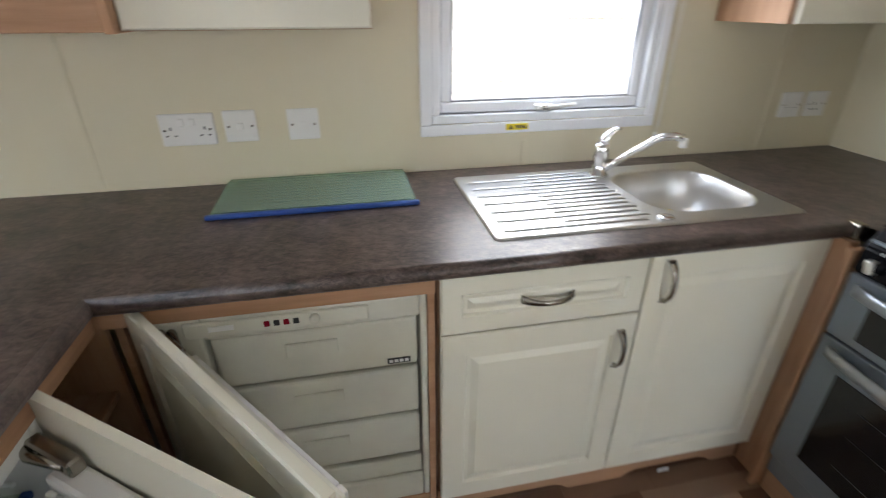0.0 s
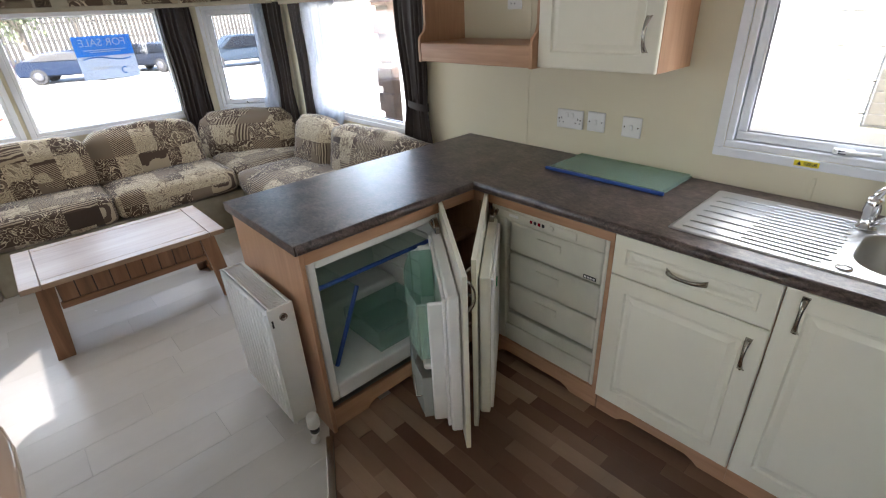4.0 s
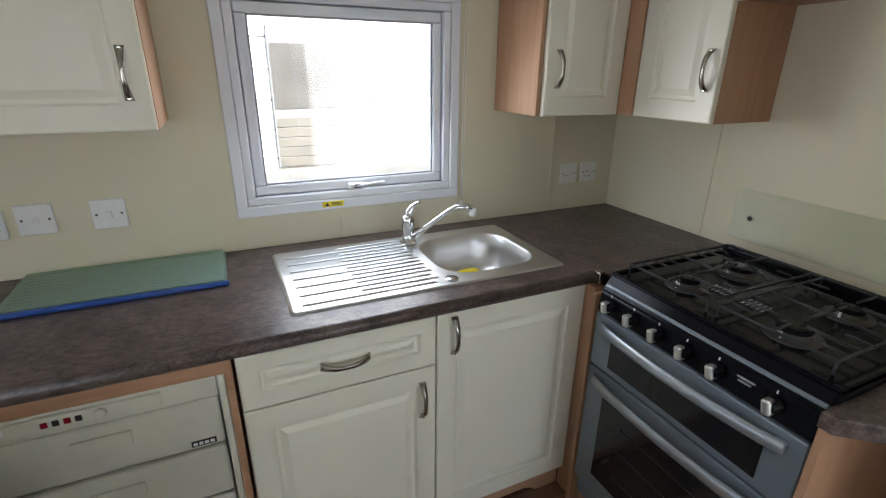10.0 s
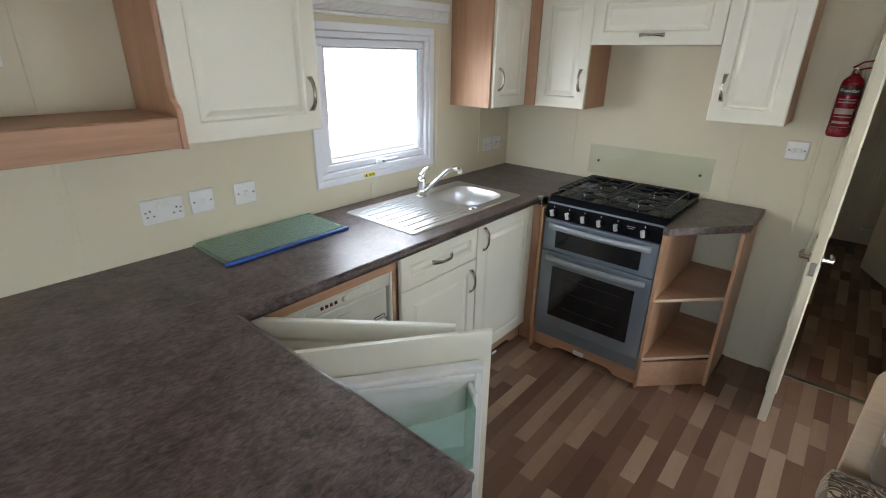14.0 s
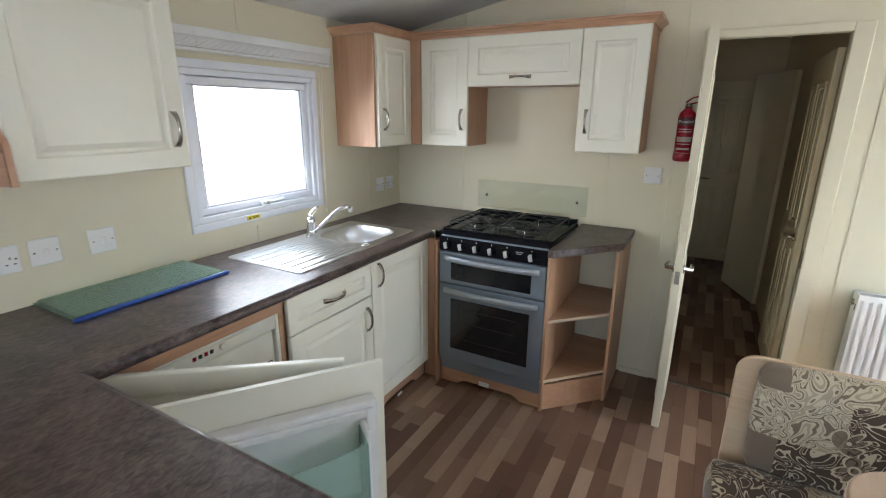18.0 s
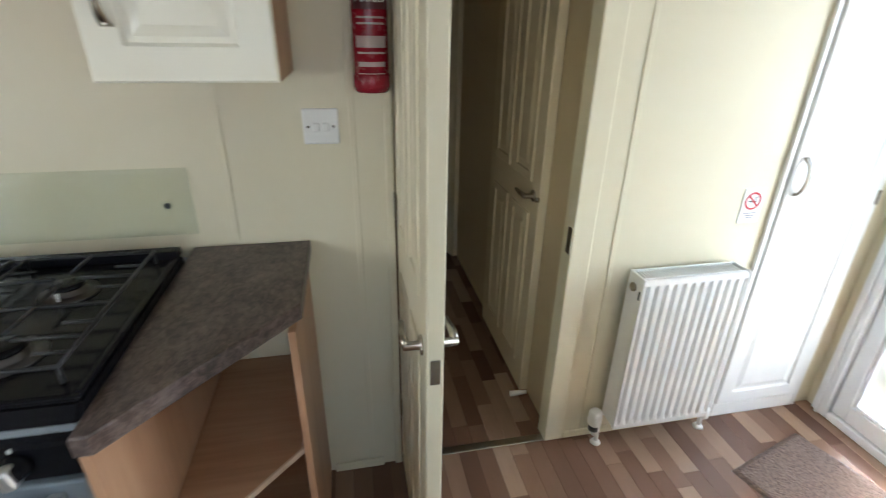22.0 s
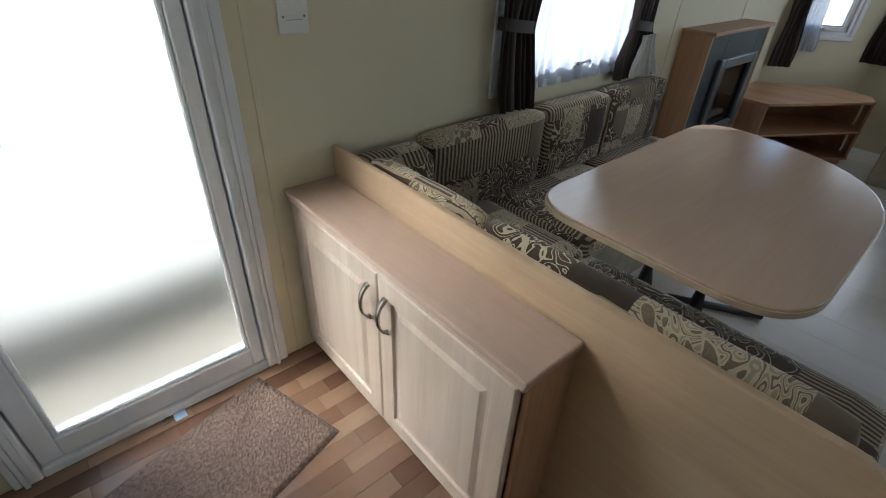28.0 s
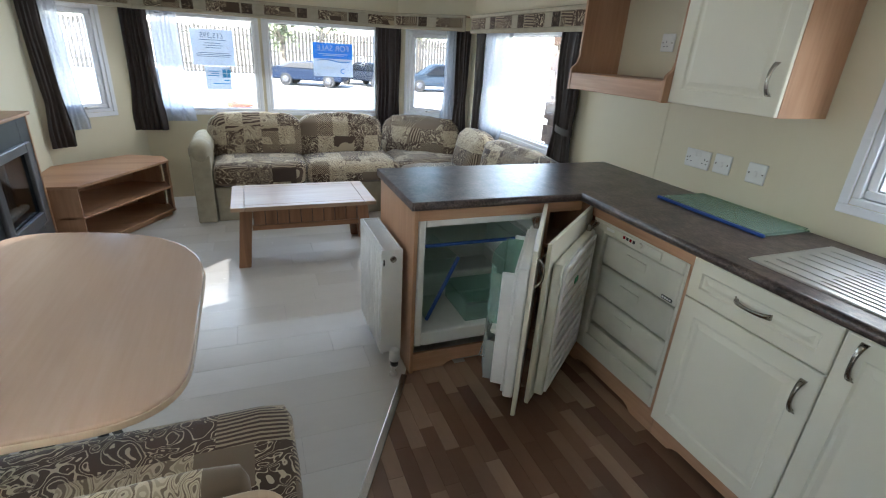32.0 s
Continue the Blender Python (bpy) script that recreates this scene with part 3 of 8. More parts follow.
def wall(name, start, along, length, height, thick, holes, mat, label):
    """A wall from start along a level way, its thickness to the right-hand side away from the room, with holes (u0, z0, u1, z1) right through it."""
    a = Vector(along).normalized()
    out = Vector((a.y, -a.x, 0))
    us = sorted({0.0, length, *[h[0] for h in holes], *[h[2] for h in holes]})
    zs = sorted({0.0, height, *[h[1] for h in holes], *[h[3] for h in holes]})
    bm = bmesh.new()
    at = {}

    def v(u, z, d):
        key = (round(u, 4), round(z, 4), d)
        if key not in at:
            at[key] = bm.verts.new(Vector(start) + a * u + Vector((0, 0, z)) + out * (thick * d))
        return at[key]

    def solid(i, j):
        if not (0 <= i < len(us) - 1 and 0 <= j < len(zs) - 1):
            return False
        u, z = (us[i] + us[i + 1]) / 2, (zs[j] + zs[j + 1]) / 2
        return not any(h[0] < u < h[2] and h[1] < z < h[3] for h in holes)

    for i in range(len(us) - 1):
        for j in range(len(zs) - 1):
            if not solid(i, j):
                continue
            u0, u1, z0, z1 = us[i], us[i + 1], zs[j], zs[j + 1]
            bm.faces.new((v(u0, z0, 0), v(u1, z0, 0), v(u1, z1, 0), v(u0, z1, 0)))
            bm.faces.new((v(u0, z1, 1), v(u1, z1, 1), v(u1, z0, 1), v(u0, z0, 1)))
            for di, dj, p, q in ((-1, 0, (u0, z0), (u0, z1)), (1, 0, (u1, z0), (u1, z1)), (0, -1, (u0, z0), (u1, z0)), (0, 1, (u0, z1), (u1, z1))):
                if not solid(i + di, j + dj):
                    bm.faces.new((v(*p, 0), v(*q, 0), v(*q, 1), v(*p, 1)))
    for y0, slope in ((N, -PITCH), (S, PITCH * (N - RIDGE_Y) / (RIDGE_Y - S))):
        n = Vector((0, -slope, 1)).normalized()
        bmesh.ops.bisect_plane(bm, geom=list(bm.verts) + list(bm.edges) + list(bm.faces), plane_co=(0, y0, EAVES + 0.03), plane_no=n, clear_outer=True)
    return setting(name, bm, mat, label, "wall")


# bay corners in plan
BAY_N, BAY_S, CANT_X = 4.83, 2.44, 0.68
cant_n = (Vector((W, BAY_N, 0)), Vector((CANT_X, N, 0)))
cant_s = (Vector((CANT_X, S, 0)), Vector((W, BAY_S, 0)))
LN, LS = (cant_n[1] - cant_n[0]).length, (cant_s[1] - cant_s[0]).length
KW = (4.232, 1.038, 4.968, 1.688)      # kitchen window hole: x0, z0, x1, z1
NW = (1.02, 0.83, 2.30, 1.66)       # north lounge window
SW = (2.84, 0.86, 3.90, 1.70)       # dinette window
FW = ((2.49, 0.83, 3.455, 1.66), (3.55, 0.83, 4.62, 1.66))   # the two front windows: y0, z0, y1, z1
ED = (4.955, 0.0, 5.735, 1.96)       # entrance door
HD = (3.052, 0.0, 3.60, 1.868)       # hall doorway: y0, z0, y1, z1
CN, CS = (0.13, 0.84, 0.62, 1.66), (0.10, 0.84, 0.55, 1.66)   # canted windows along their walls
wall("wall_north", (CANT_X, N, 0), (1, 0, 0), E - CANT_X + 0.04, 2.4, -0.06, [(KW[0] - CANT_X, KW[1], KW[2] - CANT_X, KW[3]), (NW[0] - CANT_X, NW[1], NW[2] - CANT_X, NW[3])], CREAM_WALL, "cream board side wall with two windows")
wall("wall_south", (CANT_X, S, 0), (1, 0, 0), E - CANT_X + 0.04, 2.4, 0.06, [(SW[0] - CANT_X, SW[1], SW[2] - CANT_X, SW[3]), (ED[0] - CANT_X, ED[1], ED[2] - CANT_X, ED[3])], CREAM_WALL, "cream board side wall with the entrance door")
wall("wall_east", (E, S, 0), (0, 1, 0), N - S, 2.5, 0.045, [(HD[0] - S, HD[1], HD[2] - S, HD[3])], CREAM_WALL, "cream board partition with hall doorway and cupboard")
wall("wall_front", (W, BAY_S, 0), (0, 1, 0), BAY_N - BAY_S, 2.5, -0.06, [(a - BAY_S, b, c - BAY_S, d) for a, b, c, d in FW], CREAM_WALL, "cream front wall of the bay with two wide windows")
wall("wall_bay_north", cant_n[0], cant_n[1] - cant_n[0], LN, 2.5, -0.06, [CN], CREAM_WALL, "cream canted bay wall with a narrow window")
wall("wall_bay_south", cant_s[0], cant_s[1] - cant_s[0], LS, 2.5, -0.06, [CS], CREAM_WALL, "cream canted bay wall with a narrow window")

# pitched ceiling with board joints
bm = bmesh.new()
for y0, y1 in ((S - 0.1, RIDGE_Y), (RIDGE_Y, N + 0.1)):
    z0 = EAVES - 0.018 if y0 < RIDGE_Y else ceiling_z(RIDGE_Y)
    z1 = ceiling_z(RIDGE_Y) if y0 < RIDGE_Y else EAVES - 0.018
    edges = [-0.1, 1.15, 2.36, 3.57, 4.78, 5.99, 7.2, 9.6]
    for x0, x1 in zip(edges, edges[1:]):
        x0, x1 = x0 + 0.0025, x1 - 0.0025
        c = [bm.verts.new(p) for p in ((x0, y0, z0), (x1, y0, z0), (x1, y1, z1), (x0, y1, z1), (x0, y0, z0 + 0.03), (x1, y0, z0 + 0.03), (x1, y1, z1 + 0.03), (x0, y1, z1 + 0.03))]
        for q in ((0, 1, 2, 3), (7, 6, 5, 4), (0, 4, 5, 1), (1, 5, 6, 2), (2, 6, 7, 3), (3, 7, 4, 0)):
            bm.faces.new([c[i] for i in q])
slab(-0.1, S - 0.1, 2.38, 9.6, N + 0.1, 2.42, 0, 1, bm)
setting("ceiling", bm, CEILING, "off-white mottled pitched ceiling boards", "ceiling")
bm = slab(0.05, RIDGE_Y - 0.035, ceiling_z(RIDGE_Y) - 0.022, E, RIDGE_Y + 0.035, ceiling_z(RIDGE_Y) - 0.003, 0.004)
setting("trim_ridge", bm, WHITE_PAINT, "white ridge cover strip along the ceiling", "trim")

# cover strips over the board joints of the walls
bm = bmesh.new()
for x, z0, z1 in ((2.43, 0.0, EAVES), (3.262, TOP, EAVES), (4.545, TOP, 0.975), (4.545, 1.86, EAVES), (5.46, TOP, EAVES)):
    slab(x - 0.008, N - 0.003, z0, x + 0.008, N + 0.002, z1, 0.001, 1, bm)
for y in (4.93, 4.02, 3.70, 2.90):
    slab(E - 0.003, y - 0.008, 0.0, E + 0.002, y + 0.008, ceiling_z(y), 0.001, 1, bm)
for x in (1.5, 2.45, 4.87):
    slab(x - 0.008, S - 0.002, 0.0, x + 0.008, S + 0.003, EAVES, 0.001, 1, bm)
setting("trim_wall_joints", bm, CREAM_WALL, "cream cover strips over wall board joints", "trim")
bm = bmesh.new()
slab(E - 0.012, 3.66, 0, E - 0.001, 3.83, 0.035, 0.003, 1, bm)
slab(E - 0.012, 2.36, 0, E - 0.001, 2.98, 0.03, 0.003, 1, bm)
slab(CANT_X + 0.05, S + 0.001, 0, 4.68, S + 0.012, 0.035, 0.003, 1, bm)
setting("baseboard", bm, CREAM_WALL, "low cream skirting strip", "baseboard")

# sub-floor under both coverings
bm = slab(0.0, S - 0.06, -0.08, E + 0.02, N + 0.06, -0.012, 0)
floor_lounge = setting("floor", bm, JOINT_PALE, "pale limed oak laminate floor of the lounge", "floor")
bm = prism([(3.44, 3.947), (4.65, 3.282), (4.655, S - 0.04), (9.4, S - 0.04), (9.4, N), (3.44, N)], -0.0115, -0.0045)
floor_kitchen = setting("floor_kitchen", bm, JOINT_DARK, "mixed-tone walnut strip vinyl floor of kitchen and hall", "floor")
bm = slab(-0.7, -0.016, -0.001, 0.7, 0.016, 0.006, 0.004, 2)
bm.transform(lay((1.0, -0.55, 0), (0.55, 1.0, 0), at=(4.06, 3.606, 0)))
setting("trim_threshold", bm, NICKEL, "thin metal strip between the two floors", "trim")


# ---- windows ----
def window(name, m, w, h, label, mullions=(), open_sash=True, handle=True, trim=0.035):
    """A white plastic window: m is the pose of its lower left corner seen from inside, x along the wall, y outwards; w by h is the hole."""
    th = thing(name, (0, 0, 0), label, "window", "", "structure")
    fr = 0.028
    bm = bmesh.new()
    for a, b, c, d in ((-trim, -trim, w + trim, 0.0), (-trim, h, w + trim, h + trim), (-trim, 0, 0.0, h), (w, 0, w + trim, h)):
        slab(a, -0.012, b, c, -0.0005, d, 0.004, 2, bm)
    bm.transform(m)
    part("window_trim", bm, UPVC, th)
    bm = bmesh.new()
    for a, b, c, d in ((0.001, 0.001, w - 0.001, fr), (0.001, h - fr, w - 0.001, h - 0.001), (0.001, fr, fr, h - fr), (w - fr, fr, w - 0.001, h - fr)):
        slab(a, -0.006, b, c, 0.058, d, 0.004, 2, bm)
    bm.transform(m)
    part("window_frame", bm, UPVC, th)
    s0 = fr + 0.003
    if open_sash:
        bm, sw = bmesh.new(), 0.033
        for a, b, c, d in ((s0, s0, w - s0, s0 + sw), (s0, h - s0 - sw, w - s0, h - s0), (s0, s0 + sw, s0 + sw, h - s0 - sw), (w - s0 - sw, s0 + sw, w - s0, h - s0 - sw)):
            slab(a, 0.008, b, c, 0.045, d, 0.006, 2, bm)
        bm.transform(m)
        part("sash", bm, UPVC, th)
        s0 += sw
    bm = slab(s0 - 0.006, 0.022, s0 - 0.006, w - s0 + 0.006, 0.030, h - s0 + 0.006, 0)
    bm.transform(m)
    pane = part("pane", bm, PANE, th, "clear double-glazed pane")
    if open_sash:
        bm, e = bmesh.new(), fr - 0.002
        for a, b, c, d in ((e, e, w - e, e + 0.02), (e, h - e - 0.02, w - e, h - e), (e, e + 0.02, e + 0.02, h - e - 0.02), (w - e - 0.02, e + 0.02, w - e, h - e - 0.02)):
            slab(a, 0.0455, b, c, 0.0575, d, 0, 1, bm)
        bm.transform(m)
        part("rebate", bm, UPVC, th)
    pane.visible_shadow = False
    bm = bmesh.new()
    for a, b, c, d in ((s0, s0, w - s0, s0 + 0.006), (s0, h - s0 - 0.006, w - s0, h - s0), (s0, s0 + 0.006, s0 + 0.006, h - s0 - 0.006), (w - s0 - 0.006, s0 + 0.006, w - s0, h - s0 - 0.006)):
        slab(a, 0.014, b, c, 0.021, d, 0, 1, bm)
    bm.transform(m)
    part("gasket", bm, GASKET, th, "thin grey glazing gasket")
    if handle:
        bm = slab(w * 0.5 - 0.03, -0.012, 0.032, w * 0.5 + 0.03, 0.006, 0.052, 0.004, 2)
        tube([(w * 0.5 - 0.02, -0.018, 0.044), (w * 0.5 + 0.03, -0.024, 0.046), (w * 0.5 + 0.10, -0.022, 0.05)], [0.009, 0.007, 0.006], 8, True, bm)
        bm.transform(m)
        hd = part("window_handle", bm, WHITE_PLASTIC, th)
        bm = slab(w * 0.5 - 0.012, -0.0275, 0.038, w * 0.5 + 0.012, -0.0245, 0.051, 0.003)
        bm.transform(m)
        part("lock_button", bm, BLACK_PLASTIC, hd, "black lock button")
    return th


kitchen_window = window("window_1", pose(KW[0], N, KW[1]), KW[2] - KW[0], KW[3] - KW[1], "white plastic top-hung kitchen window above the sink")
bm = slab(4.474, N - 0.0145, 1.013, 4.549, N - 0.0125, 1.033, 0.001)
sticker = part("warning_sticker", bm, YELLOW, kitchen_window, "yellow warning sticker")
bm = prism([(4.482, 1.017), (4.498, 1.017), (4.490, 1.030)], -0.0005, 0.0005, m=lay((1, 0, 0), (0, 0, 1), (0, -1, 0), (0, N - 0.015, 0)))
part("warning_triangle", bm, BLACK_PLASTIC, sticker)
bm = bmesh.new()
for k in range(3):
    slab(4.504, N - 0.0155, 1.0185 + k * 0.004, 4.544, N - 0.0147, 1.0205 + k * 0.004, 0, 1, bm)
part("printed_line", bm, BLACK_PLASTIC, sticker)
window("window_2", pose(NW[0], N, NW[1]), NW[2] - NW[0], NW[3] - NW[1], "wide white plastic lounge window with net curtain", open_sash=False, handle=False)
window("window_3", pose(SW[2], S, SW[1], 0, 0, 180), SW[2] - SW[0], SW[3] - SW[1], "white plastic dinette window behind net curtain")
for i, (a, b, c, d) in enumerate(FW):
    window(f"window_{4 + i}", pose(W, a, b, 0, 0, 90), c - a, d - b, "wide fixed front window in white plastic frame", open_sash=False, handle=False)
dn, ds = (cant_n[1] - cant_n[0]).normalized(), (cant_s[1] - cant_s[0]).normalized()
window("window_6", lay(dn, (-dn.y, dn.x, 0), at=cant_n[0] + dn * CN[0] + Vector((0, 0, CN[1]))), CN[2] - CN[0], CN[3] - CN[1], "narrow opening bay window in white plastic frame")
window("window_7", lay(ds, (-ds.y, ds.x, 0), at=cant_s[0] + ds * CS[0] + Vector((0, 0, CS[1]))), CS[2] - CS[0], CS[3] - CS[1], "narrow opening bay window in white plastic frame")

# entrance door: white plastic with one tall frosted pane
def frosted():
    m, nt, b = material("frosted_glass", (0.70, 0.705, 0.67), 0.42)
    b.inputs["Transmission Weight"].default_value = 1.0
    b.inputs["IOR"].default_value = 1.25
    relief(nt, b, fuzz(nt, where(nt), 160, 2), 0.5, 0.002)
    return m


FROSTED = frosted()
door = thing("door_1", (5.4, S, 0), "white plastic entrance door with tall frosted pane, closed", "door", "", "structure")
x0, x1 = ED[0], ED[2]
bm = bmesh.new()
for a, b, c, d in ((x0 - 0.03, 0.0, x0, 2.0), (x1, 0.0, x1 + 0.02, 2.0), (x0, 1.96, x1, 2.0)):
    slab(a, S + 0.0005, b, c, S + 0.014, d, 0.004, 2, bm)
part("door_trim", bm, UPVC, door)
bm = bmesh.new()
for a, b, c, d in ((x0 + 0.001, 0.0, x0 + 0.05, 1.959), (x1 - 0.05, 0.0, x1 - 0.001, 1.959), (x0 + 0.05, 1.91, x1 - 0.05, 1.959), (x0 + 0.05, 0.0, x1 - 0.05, 0.035)):
    slab(a, S - 0.058, b, c, S + 0.02, d, 0.006, 2, bm)
part("door_frame", bm, UPVC, door)
for a, b, c, d in ((x0 + 0.004, 0.0, x0 + 0.018, 1.952), (x1 - 0.018, 0.0, x1 - 0.004, 1.952), (x0 + 0.036, 0.036, x0 + 0.049, 1.922), (x1 - 0.049, 0.036, x1 - 0.036, 1.922)):
    part("frame_lip", slab(a, S + 0.0205, b, c, S + 0.028, d, 0.003, 2), UPVC, door)
G = (x0 + 0.095, 0.112, x1 - 0.11, 1.83)
bm = bmesh.new()
for a, b, c, d in ((x0 + 0.054, 0.039, G[0], 1.906), (G[2], 0.039, x1 - 0.054, 1.906), (G[0], G[3], G[2], 1.906), (G[0], 0.039, G[2], G[1])):
    slab(a, S - 0.045, b, c, S + 0.008, d, 0.005, 2, bm)
part("door_leaf", bm, UPVC, door)
bm = bmesh.new()
for a, b, c, d in ((x0 + 0.04, 0.02, x0 + 0.075, 1.93), (x1 - 0.075, 0.02, x1 - 0.04, 1.93), (x0 + 0.075, 1.89, x1 - 0.075, 1.93), (x0 + 0.075, 0.02, x1 - 0.075, 0.055)):
    slab(a, S - 0.0575, b, c, S - 0.0455, d, 0, 1, bm)
part("rebate", bm, UPVC, door)
bm = bmesh.new()
for a, b, c, d in ((G[0], G[1], G[0] + 0.014, G[3]), (G[2] - 0.014, G[1], G[2], G[3]), (G[0] + 0.014, G[3] - 0.014, G[2] - 0.014, G[3]), (G[0] + 0.014, G[1], G[2] - 0.014, G[1] + 0.014)):
    slab(a, S - 0.012, b, c, S + 0.002, d, 0.004, 1, bm)
part("glazing_bead", bm, UPVC, door)
bm = slab(G[0] + 0.012, S - 0.024, G[1] + 0.012, G[2] - 0.012, S - 0.018, G[3] - 0.012, 0)
part("pane", bm, FROSTED, door, "frosted glass pane")
bm = slab(5.632, S + 0.0085, 0.80, 5.664, S + 0.016, 1.01, 0.006, 2)
plate = part("handle_plate", bm, WHITE_PLASTIC, door)
bm = tube([(5.648, S + 0.016, 0.922), (5.648, S + 0.05, 0.922), (5.62, S + 0.055, 0.918), (5.565, S + 0.052, 0.896), (5.545, S + 0.05, 0.892)], [0.011, 0.011, 0.010, 0.009, 0.007], 10)
part("door_handle", bm, WHITE_PAINT, plate, "white lever handle")
bm = lathe([(0.011, 0), (0.011, 0.006), (0.008, 0.009)], 14, pose(5.648, S + 0.016, 0.83, -90))
part("lock_barrel", bm, NICKEL, plate, "brass-toned lock barrel")
bm = slab(5.434, S - 0.0175, 0.948, 5.582, S - 0.0165, 1.011, 0)
part("notice_sticker", bm, thin_cloth("pale_blue_print", (0.50, 0.78, 0.82), 0.6), door, "pale blue sticker")
bm = lathe([(0.026, 0), (0.026, 0.001)], 24, pose(5.543, S - 0.0155, 0.943, -90))
rnd = part("round_sticker", bm, thin_cloth("blue_print", (0.02, 0.36, 0.58), 0.6), door, "round blue sticker with white words")
words("sticker_words", "FIRE\nESCAPE", 0.013, lay((-1, 0, 0), (0, 0, 1), (0, 1, 0), (5.543, S - 0.0138, 0.944)), PAPER, rnd, 0.0003)
bm = slab(x0 + 0.0, S - 0.06, -0.06, x1, S + 0.02, -0.002, 0.003)
part("door_sill", bm, UPVC, door)


# ---- kitchen ----
def front_door(parent, m, w, h, name="cabinet_door", handle=None, out=0.018, mat=None, field=True, hl=0.12):
    """A cream moulded door or drawer front hung at m, with its bow handle: handle is (u, v, upright)."""
    d = part(name, panel_leaf(w, h, out, 0.06, field, m), mat or CREAM_DOOR, parent)
    if handle:
        u, v, upright = handle
        p = m @ Vector((u, -out, v))
        along = m.to_3x3() @ (Vector((0, 0, 1)) if upright else Vector((1, 0, 0)))
        part("handle", bow(p, along, m.to_3x3() @ Vector((0, -1, 0)), hl), NICKEL, d, "bowed satin metal handle")
    return d


def plinth_bm(u0, u1, m, h=0.099, notch=True):
    """A kickboard with a shallow arched cut-out, in the plane of m."""
    w = u1 - u0
    c = (u0 + u1) / 2
    pts = [(u0, 0.0), (u0, h), (u1, h), (u1, 0.0)]
    if notch and w > 0.35:
        a, r = w * 0.28, 0.028
        pts += [(c + a + 0.02, 0.0), (c + a, r * 0.6), (c + a - 0.03, r), (c - a + 0.03, r), (c - a, r * 0.6), (c - a - 0.02, 0.0)]
    return prism(pts, -0.016, 0.0, m=m @ lay((1, 0, 0), (0, 0, 1), (0, -1, 0)))


RUN = pose(0, FRONT_Y + 0.018, 0)                 # sink run: x along, door faces at FRONT_Y
DB, DT = 0.102, 0.845                             # bottoms and tops of the doors

# continuous worktop, L-shaped, with the sink cut-out left under the sink's own rim
SX0, SX1, SY0, SY1 = 4.28, 5.13, 4.885, 5.335
BX0, BX1, BY0, BY1 = 4.745, 5.09, 4.945, 5.275
bm = bmesh.new()
EDGE_Y = 4.812
rim = 0.012
for a in ((2.845, EDGE_Y, BX0 - 0.01, N - 0.001), (BX0 - 0.01, EDGE_Y, BX1 + 0.01, BY0 - 0.01), (BX0 - 0.01, BY1 + 0.01, BX1 + 0.01, N - 0.001), (BX1 + 0.01, EDGE_Y, 5.20, N - 0.001)):
    slab(a[0], a[1], TOP - 0.038, a[2], a[3], TOP, 0, 1, bm)
slab(2.845, 3.955, TOP - 0.038, 3.46, EDGE_Y, TOP, 0, 1, bm)
slab(5.20, 4.745, TOP - 0.038, E - 0.001, N - 0.001, TOP, 0, 1, bm)
bmesh.ops.remove_doubles(bm, verts=bm.verts, dist=0.0005)
gone = [f for f in bm.faces if abs(f.normal.z) < 0.5 and any(abs(f.calc_center_median().x - x) < 0.002 for x in (BX0 - 0.01, BX1 + 0.01)) and not (BY0 - 0.01 < f.calc_center_median().y < BY1 + 0.01)]
gone += [f for f in bm.faces if abs(f.normal.x) > 0.5 and abs(f.calc_center_median().x - 5.20) < 0.002 and f.calc_center_median().y > 4.75]
bmesh.ops.delete(bm, geom=list(set(gone)), context="FACES")
worktop = thing("worktop", (3.4, 4.8, TOP - 0.04), "dark slate-brown laminate worktop running round the corner", "worktop")
part("worktop_board", bm, WORKTOP, worktop)
bm = tube([(3.46, EDGE_Y, TOP - 0.019), (5.20, EDGE_Y, TOP - 0.019)], 0.019, 12)
tube([(3.46, 3.955, TOP - 0.019), (3.46, EDGE_Y, TOP - 0.019)], 0.019, 12, True, bm)
part("rounded_nose", bm, WORKTOP, worktop)
bm = slab(2.845, 3.95, TOP - 0.037, 3.465, 3.9545, TOP - 0.001, 0)
slab(2.8395, 3.95, TOP - 0.037, 2.8445, N - 0.001, TOP - 0.001, 0, 1, bm)
part("edging_strip", bm, WORKTOP, worktop)
bm = slab(5.185, 4.785, TOP - 0.045, 5.215, 4.825, TOP + 0.002, 0.006, 2)
part("end_cap", bm, NICKEL, worktop, "metal end cap at the cooker")

# drawer unit and sink door unit
base = thing("base_cabinet", (4.4, 5.1, 0), "cream base cabinet with one drawer over a door", "cabinet", "kitchen base cabinets")
for a in ((4.137, 4.855, 0.1, 4.153, N - 0.02, DT), (4.634, 4.855, 0.1, 4.65, N - 0.02, DT), (4.153, 4.855, 0.1, 4.634, N - 0.02, 0.092)):
    part("carcass_panel", slab(*a, 0.001, 1), BEECH_Z, base)
front_door(base, RUN @ pose(4.14, 0, 0.69), 0.508, DT - 0.69, "drawer_front", (0.254, 0.08, False), hl=0.13)
front_door(base, RUN @ pose(4.14, 0, DB), 0.508, 0.685 - DB, "cabinet_door", (0.465, 0.48, True))
part("plinth", plinth_bm(4.137, 4.65, pose(0, 4.852, 0)), BEECH_X, base)
sinkb = thing("base_cabinet", (4.95, 5.1, 0), "cream base cabinet with one tall door under the sink", "cabinet", "kitchen base cabinets")
